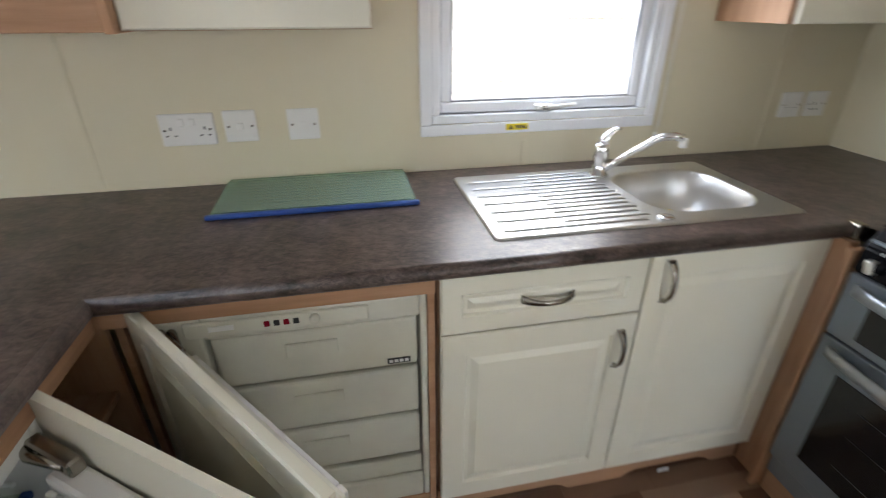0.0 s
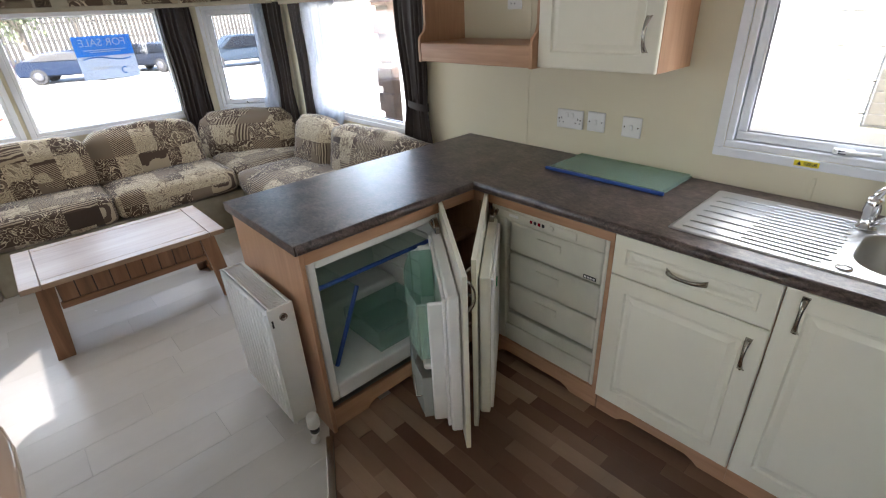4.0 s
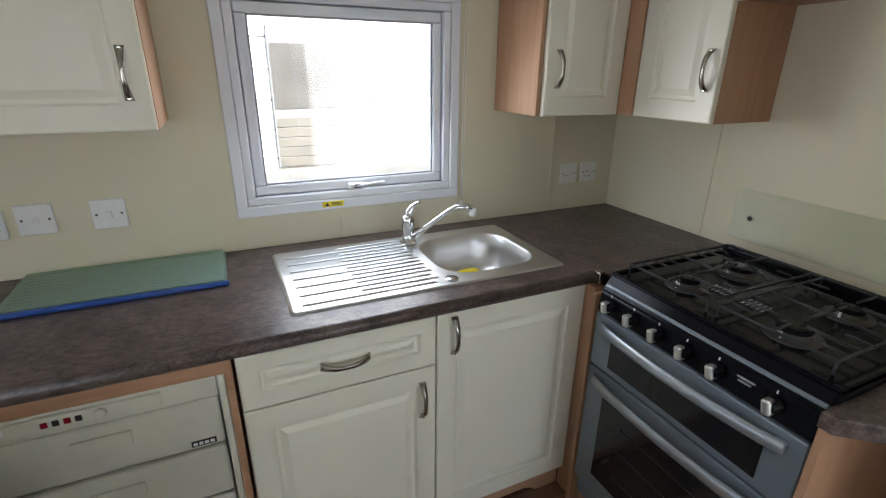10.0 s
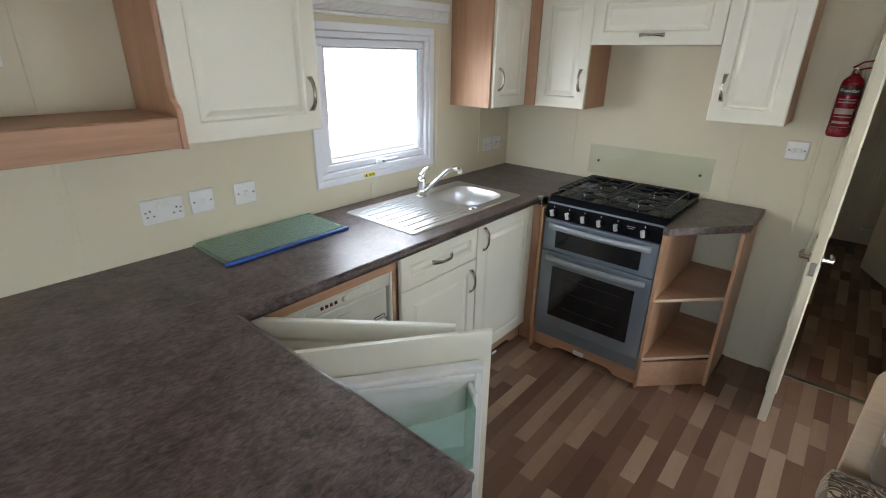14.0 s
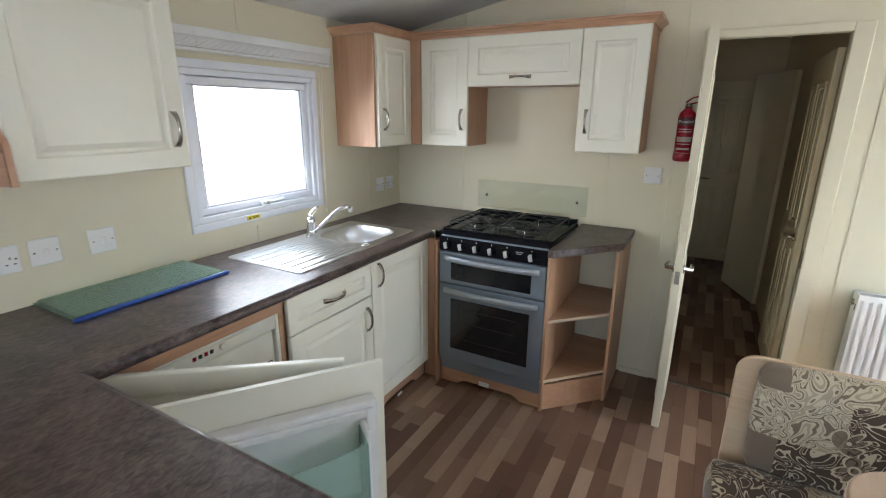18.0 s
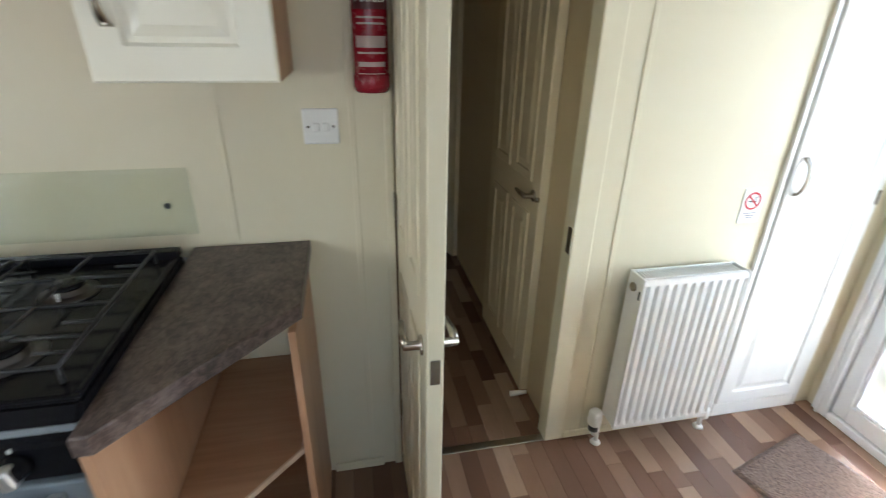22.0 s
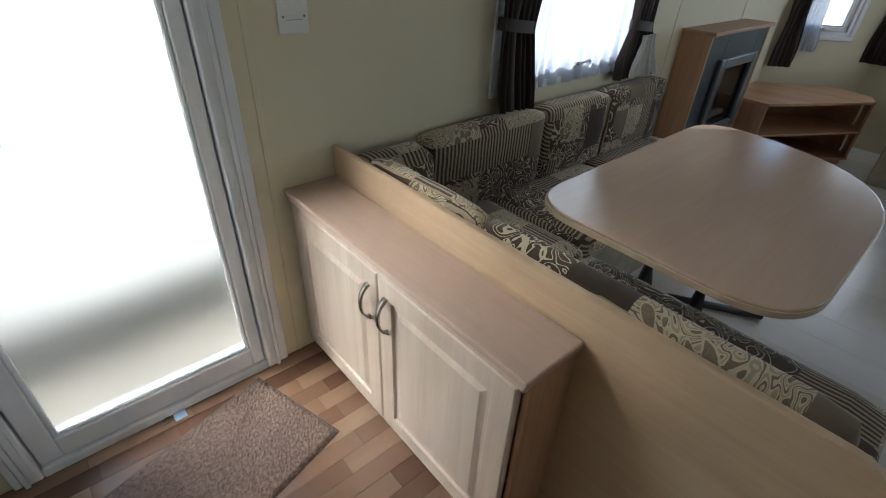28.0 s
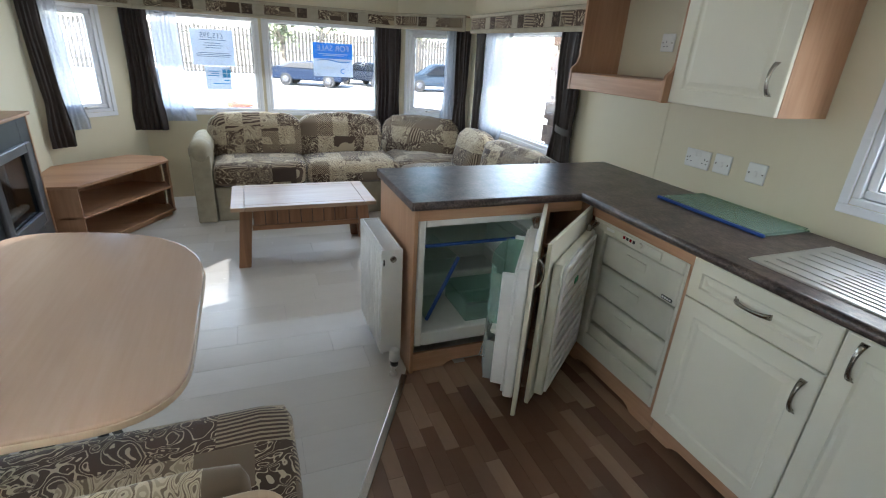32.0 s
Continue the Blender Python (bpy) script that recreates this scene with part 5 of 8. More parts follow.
for y in (4.30, 4.585):
    bm = bmesh.new()
    for yy in (y - 0.128, y + 0.128):
        tube([(5.225, yy, 0.914), (5.225, yy, 0.944), (5.645, yy, 0.944), (5.645, yy, 0.914)], 0.0036, 6, True, bm)
    for x in (5.225, 5.42, 5.645):
        tube([(x, y - 0.128, 0.944), (x, y + 0.128, 0.944)], 0.0036, 6, True, bm)
    for x in (5.31, 5.53):
        for sgn in (-1, 1):
            tube([(x, y + sgn * 0.128, 0.944), (x, y + sgn * 0.022, 0.946)], 0.0034, 6, True, bm)
        tube([(x - 0.085, y, 0.944), (x - 0.022, y, 0.946)], 0.0034, 6, True, bm)
        tube([(x + 0.022, y, 0.946), (x + 0.11, y, 0.944)], 0.0034, 6, True, bm)
        for dx in (-0.045, 0.045):
            for sgn in (-1, 1):
                tube([(x + dx, y + sgn * 0.128, 0.944), (x + dx, y + sgn * 0.075, 0.945)], 0.003, 6, True, bm)
    part("pan_support", bm, BLACK_IRON, hob, "black wire pan support")
GREY_PRINT = plain("grey_print", (0.35, 0.35, 0.35), 0.5)
for y in (4.40, 4.50):
    for k in range(5):
        part("hob_print", slab(5.355, y + 0.013 * k, 0.9125, 5.40, y + 0.007 + 0.013 * k, 0.9132, 0), GREY_PRINT, hob)
for k, y in enumerate((4.685, 4.60, 4.515, 4.43, 4.345, 4.215)):
    p = Vector((CX + 0.004, y, 0.838))
    mk = Matrix.Translation(p) @ Matrix(((0, 0, -1, 0), (-1, 0, 0, 0), (0, 1, 0, 0), (0, 0, 0, 1)))
    kb = part("knob", lathe([(0.021, 0.0), (0.021, 0.006), (0.016, 0.010), (0.015, 0.022), (0.012, 0.025)], 18, mk), BLACK_ENAMEL, ck, "black control knob with pale metal grip")
    part("knob_grip", slab(-0.0095, -0.0175, 0.01, 0.0095, 0.0175, 0.033, 0.005, 2, m=mk @ pose(0, 0, 0, 0, 0, 12)), STEEL, kb)
    part("knob_mark", slab(-0.0015, 0.026, 0.0005, 0.0015, 0.033, 0.0025, 0, m=mk), PAPER, kb)
bm = bmesh.new()
for k in range(2):
    slab(CX + 0.003, 4.26 + 0.008 * k, 0.851 - 0.009 * k, CX + 0.0075, 4.30 - 0.004 * k, 0.854 - 0.009 * k, 0, 1, bm)
part("printed_name", bm, GREY_PRINT, ck, "small unreadable white print")


def oven_door(z0, z1, gz0, gz1, name):
    d = part(name, slab(CX, CY0 + 0.002, z0, CX + 0.022, CY1 - 0.002, z1, 0.005, 2), OVEN_GREY, ck, "silver-grey glass-fronted oven door")
    part("oven_window", slab(CX - 0.0025, CY0 + 0.075, gz0, CX + 0.004, CY1 - 0.075, gz1, 0.004, 2), OVEN_GLASS, d, "dark oven glass")
    bm = bmesh.new()
    n = 12
    pts = []
    for k in range(n + 1):
        u = k / n
        pts.append((CX - 0.012 - 0.024 * math.sin(math.pi * u) ** 0.7, CY0 + 0.035 + u * (CY1 - CY0 - 0.07), z1 - 0.032 + 0.0 * u))
    rings = [[bm.verts.new((x + dx, y, z + dz)) for dx, dz in ((-0.004, -0.014), (0.004, -0.016), (0.006, 0.014), (-0.003, 0.016))] for x, y, z in pts]
    for a, b in zip(rings, rings[1:]):
        for k in range(4):
            bm.faces.new((a[k], a[(k + 1) % 4], b[(k + 1) % 4], b[k])).smooth = True
    bm.faces.new(rings[0])
    bm.faces.new(rings[-1])
    for y in (CY0 + 0.045, CY1 - 0.045):
        slab(CX - 0.014, y - 0.012, z1 - 0.045, CX + 0.002, y + 0.012, z1 - 0.019, 0.003, 1, bm)
    part("oven_handle", bm, HANDLE_GREY, d, "bowed silver-grey handle")
    return d


oven_door(0.622, 0.798, 0.645, 0.745, "grill_door")
low = oven_door(0.165, 0.616, 0.235, 0.535, "oven_door")
# the rack's glints, shaped as thin rods on the front of the oven glass
bm = bmesh.new()
for z in (0.30, 0.40, 0.48):
    tube([(CX - 0.004, CY0 + 0.14, z), (CX - 0.004, CY1 - 0.16, z + 0.002)], 0.0013, 5, True, bm)
part("rack_glint", bm, BLACK_IRON, low, "glints of the oven rack, put on the face of the glass")
ckp = thing("cooker_plinth", (5.2, 4.44, 0), "beech kickboard with arched cut-out under the cooker", "plinth")
part("board", plinth_bm(-CY1, -CY0, lay((0, -1, 0), (1, 0, 0), at=(CX + 0.03, 0, 0)), 0.15), BEECH_Y, ckp)
part("plinth_clip", slab(CX + 0.0075, 4.42, 0.04, CX + 0.0135, 4.48, 0.065, 0.001), WHITE_PLASTIC, ckp, "small white label")

# open corner shelf unit beside the cooker
un = thing("open_shelf_unit", (5.5, 4.0, 0), "beech open end unit with two shelves and tapered worktop", "shelf unit")
AX, UX, UY = CX + 0.0, 5.42, 3.846      # cooker face, the cut-off corner, the outer face of the end panel


def wedge(z0, z1, inset=0.0, bev=0.0):
    return prism([(AX + 0.014 + inset, 4.114), (UX - 0.008, UY + 0.018 + inset), (E - 0.003, UY + 0.018), (E - 0.003, 4.114)], z0, z1, bev)


part("side_panel", slab(AX - 0.004, 4.116, 0.0, E - 0.003, 4.131, TOP - 0.04, 0.001), BEECH_Z, un)
part("end_panel", slab(UX - 0.02, UY, 0.0, E - 0.003, UY + 0.016, TOP - 0.04, 0.001), BEECH_Z, un)
for z in (0.165, 0.50):
    part("shelf", wedge(z, z + 0.016, 0.006), BEECH_Y, un)
    part("shelf_lipping", prism([(AX + 0.014, 4.114), (AX + 0.02, 4.12), (UX - 0.002, UY + 0.022), (UX - 0.008, UY + 0.0165)], z + 0.0005, z + 0.0155), BEECH_EDGE, un, "pale edge strip of the shelf")
part("kickboard", prism([(AX + 0.022, 4.1145), (AX + 0.038, 4.1145), (UX + 0.008, UY + 0.0165), (UX - 0.008, UY + 0.0165)], 0.0, 0.15), BEECH_Y, un)
part("shelf_top", prism([(AX - 0.012, 4.131), (AX - 0.012, 4.105), (UX + 0.025, UY - 0.012), (E - 0.002, UY - 0.012), (E - 0.002, 4.131)], TOP - 0.038, TOP, 0.004), WORKTOP, un, "dark slate laminate top")

# glass splashback
spb = thing("splashback", (E - 0.01, 4.46, 0.94), "clear pale green glass splashback behind the hob", "splashback")
part("glass_sheet", slab(E - 0.012, 4.108, 0.93, E - 0.006, 4.808, 1.105, 0.001), SPLASH_GLASS, spb)
for y in (4.745, 4.167):
    part("screw_cap", lathe([(0.008, 0), (0.008, 0.003), (0.004, 0.005)], 14, pose(E - 0.012, y, 1.01, 0, -90)), BLACK_PLASTIC, spb)


# ---- wall cabinets ----
def crown(bm, pts, z, out_side):
    """A cornice moulding run along level points at height z."""
    prof = [(0.0, 0.0), (0.006, 0.0), (0.010, 0.012), (0.024, 0.026), (0.032, 0.030), (0.032, 0.042), (0.0, 0.042)]
    rings = []
    for i, p in enumerate(pts):
        p = Vector((*p, 0))
        ways = []
        if i:
            ways.append((p - Vector((*pts[i - 1], 0))).normalized())
        if i < len(pts) - 1:
            ways.append((Vector((*pts[i + 1], 0)) - p).normalized())
        ns = [Vector((w.y, -w.x, 0)) * out_side for w in ways]
        n = sum(ns, Vector()) / len(ns)
        n = n / max(n.length_squared, 1e-6)
        rings.append([bm.verts.new(p + n * o + Vector((0, 0, z + h))) for o, h in prof])
    for a, b in zip(rings, rings[1:]):
        for k in range(len(prof)):
            bm.faces.new((a[k], a[(k + 1) % len(prof)], b[(k + 1) % len(prof)], b[k]))
    bm.faces.new(rings[0])
    bm.faces.new(rings[-1][::-1])
    return bm


WY = 5.135
wc = thing("wall_cabinet", (3.4, 5.3, 1.33), "cream wall cabinet joined to an open beech shelf", "wall cabinet", "kitchen wall cabinets")
for a in ((3.533, WY + 0.019, 1.325, 3.548, N - 0.001, 1.915), (4.03, WY + 0.019, 1.325, 4.048, N - 0.001, 1.915), (3.548, WY + 0.019, 1.325, 4.03, N - 0.001, 1.341), (3.548, WY + 0.019, 1.899, 4.03, N - 0.001, 1.915)):
    part("carcass_panel", slab(*a, 0.001, 1), BEECH_Z, wc)
front_door(wc, pose(3.535, WY + 0.018, 1.327), 0.511, 0.587, "cabinet_door", (0.467, 0.13, True))
# scrolled side cheeks of the open shelf
cheek = [(WY - 0.035, 1.322), (N - 0.001, 1.322), (N - 0.001, 1.915), (WY + 0.01, 1.915), (WY + 0.01, 1.50), (WY, 1.465), (WY - 0.03, 1.44), (WY - 0.035, 1.425)]
for x in (2.80, 3.517):
    part("cheek", prism(cheek, 0, 0.016, m=lay((0, 1, 0), (0, 0, 1), (1, 0, 0), (x, 0, 0))), BEECH_Z, wc, "shaped beech side cheek")
part("shelf", slab(2.817, WY - 0.02, 1.398, 3.516, N - 0.001, 1.414, 0.001), BEECH_X, wc)
part("shelf_rail", slab(2.817, WY - 0.032, 1.325, 3.516, WY - 0.016, 1.412, 0.002), BEECH_X, wc)
part("top_rail", slab(2.817, WY + 0.012, 1.835, 3.516, WY + 0.028, 1.915, 0.002), BEECH_X, wc)
part("inner_valance", slab(2.817, N - 0.05, 1.835, 3.516, N - 0.034, 1.915, 0.001), BEECH_X, wc)
part("top_board", slab(2.802, WY + 0.012, 1.9155, 4.047, N - 0.001, 1.928, 0.001), BEECH_X, wc)
bm = crown(bmesh.new(), [(2.80, N - 0.001), (2.80, WY + 0.005), (4.048, WY + 0.005), (4.048, N - 0.001)], 1.9155, 1)
part("cornice", bm, BEECH_X, wc, "beech cornice moulding")

CB, CT = 1.327, 1.915
c1 = thing("wall_cabinet", (5.36, 5.3, CB), "narrow cream wall cabinet in the corner", "wall cabinet", "kitchen wall cabinets")
part("side_panel", slab(5.158, 5.155, CB, 5.174, N - 0.001, CT, 0.001), BEECH_Z, c1)
part("bottom_panel", slab(5.174, 5.155, CB, 5.52, N - 0.001, CB + 0.016, 0.001), BEECH_X, c1)
front_door(c1, pose(5.176, 5.155, CB), 0.325, CT - CB, "cabinet_door", (0.045, 0.15, True))
part("corner_post", slab(5.502, 5.072, CB, 5.525, 5.154, CT, 0.002), BEECH_Z, c1)
EASTF = lay((0, -1, 0), (1, 0, 0), at=(5.526, 0, 0))
c2 = thing("wall_cabinet", (5.7, 4.94, CB), "narrow cream wall cabinet beside the hood space", "wall cabinet", "kitchen wall cabinets")
part("side_panel", slab(5.527, 4.766, CB, E - 0.001, 4.782, CT, 0.001), BEECH_Z, c2)
part("bottom_panel", slab(5.527, 4.782, CB, E - 0.001, 5.154, CB + 0.016, 0.001), BEECH_X, c2)
front_door(c2, EASTF @ pose(-5.07, 0, CB), 0.304, CT - CB, "cabinet_door", (0.271, 0.15, True))
c3 = thing("wall_cabinet", (5.7, 4.46, 1.67), "shallow cream lift-up cabinet over the hob", "wall cabinet", "kitchen wall cabinets")
part("body", slab(5.5275, 4.142, 1.66, E - 0.001, 4.765, CT, 0.001), BEECH_X, c3)
front_door(c3, EASTF @ pose(-4.765, 0, 1.656), 0.622, CT - 1.656, "cabinet_door", (0.309, 0.045, False))
c4 = thing("wall_cabinet", (5.7, 4.0, CB), "cream wall cabinet beside the fire extinguisher", "wall cabinet", "kitchen wall cabinets")
part("body", slab(5.527, 3.829, CB, E - 0.001, 4.141, CT, 0.001), BEECH_Z, c4)
front_door(c4, EASTF @ pose(-4.14, 0, CB), 0.31, CT - CB, "cabinet_door", (0.045, 0.15, True))
part("cornice", crown(bmesh.new(), [(5.153, N - 0.002), (5.153, 5.142), (5.513, 5.142), (5.513, 3.826), (E - 0.002, 3.826)], CT, 1), BEECH_Y, c4, "beech cornice moulding")
part("top_board", slab(5.523, 3.829, CT + 0.0005, E - 0.001, 5.42, CT + 0.012, 0), BEECH_Y, c4)


# ---- sockets and switches ----
def face_plate(name, p, out, along, w, h, kind, label, group=""):
    """A white wall plate centred at p: kind tells what its face carries."""
    o, a = Vector(out), Vector(along)
    m = lay(a, (0, 0, 1), o, p)
    th = thing(name, p, label, name.replace("_", " "), group)
    part("plate", slab(-w / 2, -h / 2, 0.0, w / 2, h / 2, 0.009, 0.004, 2, m=m), WHITE_PLASTIC, th)

    def holes(cx, cy):
        bm = bmesh.new()
        for dx, dy, sx, sy in ((0, 0.012, 0.004, 0.009), (-0.011, -0.008, 0.007, 0.004), (0.011, -0.008, 0.007, 0.004)):
            slab(cx + dx - sx / 2, cy + dy - sy / 2, 0.0085, cx + dx + sx / 2, cy + dy + sy / 2, 0.0096, 0, 1, bm)
        bm.transform(m)
        part("socket_holes", bm, BLACK_PLASTIC, th)

    def rocker(cx, cy):
        part("rocker", slab(cx - 0.008, cy - 0.011, 0.008, cx + 0.008, cy + 0.011, 0.0125, 0.002, m=m @ pose(0, 0, 0, 4)), WHITE_PLASTIC, th)

    if kind == "double":
        holes(-0.045, -0.008), holes(0.045, -0.008), rocker(-0.014, 0.022), rocker(0.014, 0.022)
    elif kind == "single":
        holes(-0.008, -0.01), rocker(0.024, 0.018)
    elif kind == "switch":
        rocker(0.0, 0.0)
    elif kind == "twin":
        rocker(-0.012, 0.0), rocker(0.012, 0.0)
    else:
        part("fuse_carrier", slab(-0.022, -0.007, 0.008, 0.022, 0.007, 0.0115, 0.002, m=m), WHITE_PLASTIC, th)
        part("fuse_lines", slab(-0.024, -0.0086, 0.0085, 0.024, -0.0078, 0.0095, 0, m=m), BLACK_PLASTIC, th)
    for s in (-1, 1):
        part("screw", lathe([(0.0035, 0), (0.003, 0.0012)], 10, m @ pose(s * (w / 2 - 0.013), 0.0, 0.009)), NICKEL, th)
    return th


nx, ex, sx_ = (0, -1, 0), (-1, 0, 0), (0, 1, 0)
face_plate("double_socket", (3.53, N, 1.058), nx, (1, 0, 0), 0.146, 0.09, "double", "white double mains socket on cream wall", "sockets")
face_plate("wall_switch", (3.672, N, 1.062), nx, (1, 0, 0), 0.09, 0.09, "switch", "white fused switch on cream wall", "switches")
face_plate("wall_switch", (3.848, N, 1.06), nx, (1, 0, 0), 0.09, 0.09, "switch", "white fused switch on cream wall", "switches")
face_plate("wall_switch", (5.548, N, 1.052), nx, (1, 0, 0), 0.088, 0.088, "fuse", "white fused outlet on cream wall", "switches")
face_plate("single_socket", (5.655, N, 1.052), nx, (1, 0, 0), 0.088, 0.088, "single", "white single socket in the kitchen corner", "sockets")
face_plate("single_socket", (3.168, N, 1.591), nx, (1, 0, 0), 0.088, 0.088, "single", "white single socket inside the open shelf", "sockets")
face_plate("light_switch", (E, 3.777, 1.197), ex, (0, -1, 0), 0.088, 0.088, "twin", "white twin light switch by the hall door", "switches")
face_plate("fused_outlet", (4.734, S, 1.172), sx_, (-1, 0, 0), 0.088, 0.088, "fuse", "white fused outlet beside the entrance door", "switches")

# slatted blind pulled up over the kitchen window
bl = thing("venetian_blind", (4.62, N - 0.03, 1.79), "white venetian blind raised into a stack", "blind")
part("head_rail", slab(4.12, N - 0.045, 1.805, 5.09, N - 0.002, 1.842, 0.003), WHITE_PAINT, bl)
for k in range(9):
    part("slat", slab(4.125, N - 0.042, 1.765 + k * 0.005, 5.085, N - 0.008, 1.7692 + k * 0.005, 0.001), WHITE_PAINT, bl)
part("bottom_rail", slab(4.125, N - 0.040, 1.75, 5.085, N - 0.010, 1.763, 0.003), WHITE_PAINT, bl)
for x in (4.3, 4.95):
    part("ladder_cord", tube([(x, N - 0.045, 1.76), (x, N - 0.046, 1.83)], 0.0012, 5), WHITE_PLASTIC, bl)
bm = tube([(5.010, N - 0.03, 1.82), (5.013, N - 0.02, 1.4), (5.015, N - 0.018, 0.98)], 0.0013, 5)
tube([(5.030, N - 0.03, 1.82), (5.024, N - 0.02, 1.4), (5.021, N - 0.018, 1.0)], 0.0013, 5, True, bm)
cd = part("pull_cord", bm, WHITE_PLASTIC, bl)
part("cord_bead", lathe([(0.003, 0.0), (0.007, 0.012), (0.004, 0.022)], 10, pose(5.015, N - 0.018, 0.96)), WHITE_PLASTIC, cd)

# fire extinguisher on the partition
fe = thing("fire_extinguisher", (E - 0.05, 3.648, 1.28), "red powder fire extinguisher hung on the wall", "fire extinguisher")
mx = pose(E - 0.055, 3.648, 1.285)
cyl = part("cylinder", lathe([(0.036, 0.0), (0.041, 0.006), (0.041, 0.215), (0.036, 0.238), (0.020, 0.254), (0.016, 0.262)], 26, mx), RED_PAINT, fe)
part("base_band", lathe([(0.0415, 0.0), (0.043, 0.004), (0.043, 0.03), (0.0415, 0.034)], 26, mx @ pose(0, 0, 0.008)), RED_PAINT, fe)
part("neck", lathe([(0.015, 0), (0.017, 0.004), (0.013, 0.02)], 16, mx @ pose(0, 0, 0.262)), NICKEL, fe)
part("valve_lever", tube([(E - 0.06, 3.663, 1.572), (E - 0.06, 3.633, 1.595), (E - 0.06, 3.583, 1.605), (E - 0.06, 3.573, 1.60)], [0.007, 0.006, 0.005, 0.004], 8, True, None, 0.6), RED_PAINT, fe)
part("valve_lever", tube([(E - 0.06, 3.653, 1.562), (E - 0.06, 3.613, 1.572), (E - 0.06, 3.583, 1.575)], [0.007, 0.006, 0.005], 8, True, None, 0.6), RED_PAINT, fe)


def wrap(z0, z1, half, r=0.0413):
    bm = bmesh.new()
    n = 10
    cols = [[bm.verts.new(mx @ Vector((r * math.cos(a), r * math.sin(a), z))) for z in (z0, z1)] for a in (math.pi + half * (2 * k / n - 1) for k in range(n + 1))]
    for a, b in zip(cols, cols[1:]):
        bm.faces.new((a[0], b[0], b[1], a[1]))
    return bm


PALE_LABEL = plain("pale_label", (0.52, 0.40, 0.38), 0.4)
part("label_band", wrap(0.098, 0.122, 0.9), PALE_LABEL, cyl, "white pictogram band")
part("label_band", wrap(0.058, 0.068, 0.8), PALE_LABEL, cyl)
part("label_band", wrap(0.175, 0.215, 1.1), plain("maroon_label", (0.09, 0.01, 0.014), 0.35), cyl, "dark maroon label band")
words("label_words", "Powder", 0.021, lay((0, -1, 0), (0, 0, 1), (-1, 0, 0), (E - 0.0975, 3.648, 1.48)), PAPER, cyl, 0.0012)
for z in (0.145, 0.157, 0.085, 0.04):
    part("label_line", wrap(z, z + 0.004, 0.8, 0.0414), PALE_LABEL, cyl)


# ---- hall doorway and entrance corner ----
dw = thing("door_2", (E - 0.28, 3.6, 0), "cream panelled hall door standing wide open into the kitchen", "door", "", "structure")
m = swung((E - 0.014, 3.576), (E - 0.557, 3.574))
bm = panel_leaf(0.492, 1.84, 0.018, 0.09, False, m @ pose(0, 0, 0.012))
join(bm, panel_leaf(0.492, 1.84, 0.018, 0.09, False, m @ pose(0.492, 0, 0.012, 0, 0, 180)))
leaf = part("door_leaf", bm, CREAM_WALL, dw)
for s in (0, 1):
    for (a, b, c, d) in ((0.075, 0.12, 0.225, 0.80), (0.265, 0.12, 0.415, 0.80), (0.075, 0.92, 0.225, 1.68), (0.265, 0.92, 0.415, 1.68)):
        q = m @ pose(a, -0.0181, b + 0.012) if s == 0 else m @ pose(c, 0.0181, b + 0.012, 0, 0, 180)
        part("raised_panel", panel_leaf(c - a, d - b, 0.005, 0.03, True, q), CREAM_WALL, leaf)
for s in (-1, 1):
    bm = lathe([(0.022, 0), (0.021, 0.005), (0.010, 0.008), (0.009, 0.04)], 18, m @ pose(0.44, s * 0.018, 0.832, -90 * s))
    tube([m @ Vector((0.44, s * 0.05, 0.832)), m @ Vector((0.405, s * 0.055, 0.833)), m @ Vector((0.345, s * 0.05, 0.829))], [0.010, 0.009, 0.007], 10, True, bm)
    part("door_handle", bm, NICKEL, leaf, "satin metal lever handle")
part("latch_plate", slab(0.4925, -0.010, 0.77, 0.495, 0.010, 0.83, 0.001, m=m), NICKEL, leaf)
for z in (0.25, 0.95, 1.62):
    part("hinge", slab(-0.004, -0.026, z, 0.03, -0.0185, z + 0.07, 0.002, m=m), NICKEL, leaf)
jm = thing("door_frame", (E, 3.35, 0), "cream door lining round the hall doorway", "door frame", "", "structure")
bm = bmesh.new()
for a in ((E - 0.012, HD[0] - 0.07, 0.0, E + 0.055, HD[0] + 0.002, 1.905), (E - 0.012, HD[2] - 0.002, 0.0, E + 0.055, HD[2] + 0.02, 1.905), (E - 0.012, HD[0] + 0.002, 1.866, E + 0.055, HD[2] - 0.002, 1.905)):
    slab(*a, 0.004, 2, bm)
part("lining", bm, CREAM_WALL, jm)
part("strike_plate", slab(E - 0.008, HD[0] + 0.002, 0.785, E + 0.02, HD[0] + 0.0045, 0.875, 0.001), NICKEL, jm, "dull metal strike plate")
part("threshold_strip", slab(E - 0.01, HD[0], 0.0, E + 0.025, HD[2], 0.006, 0.003), NICKEL, jm, "metal threshold strip")

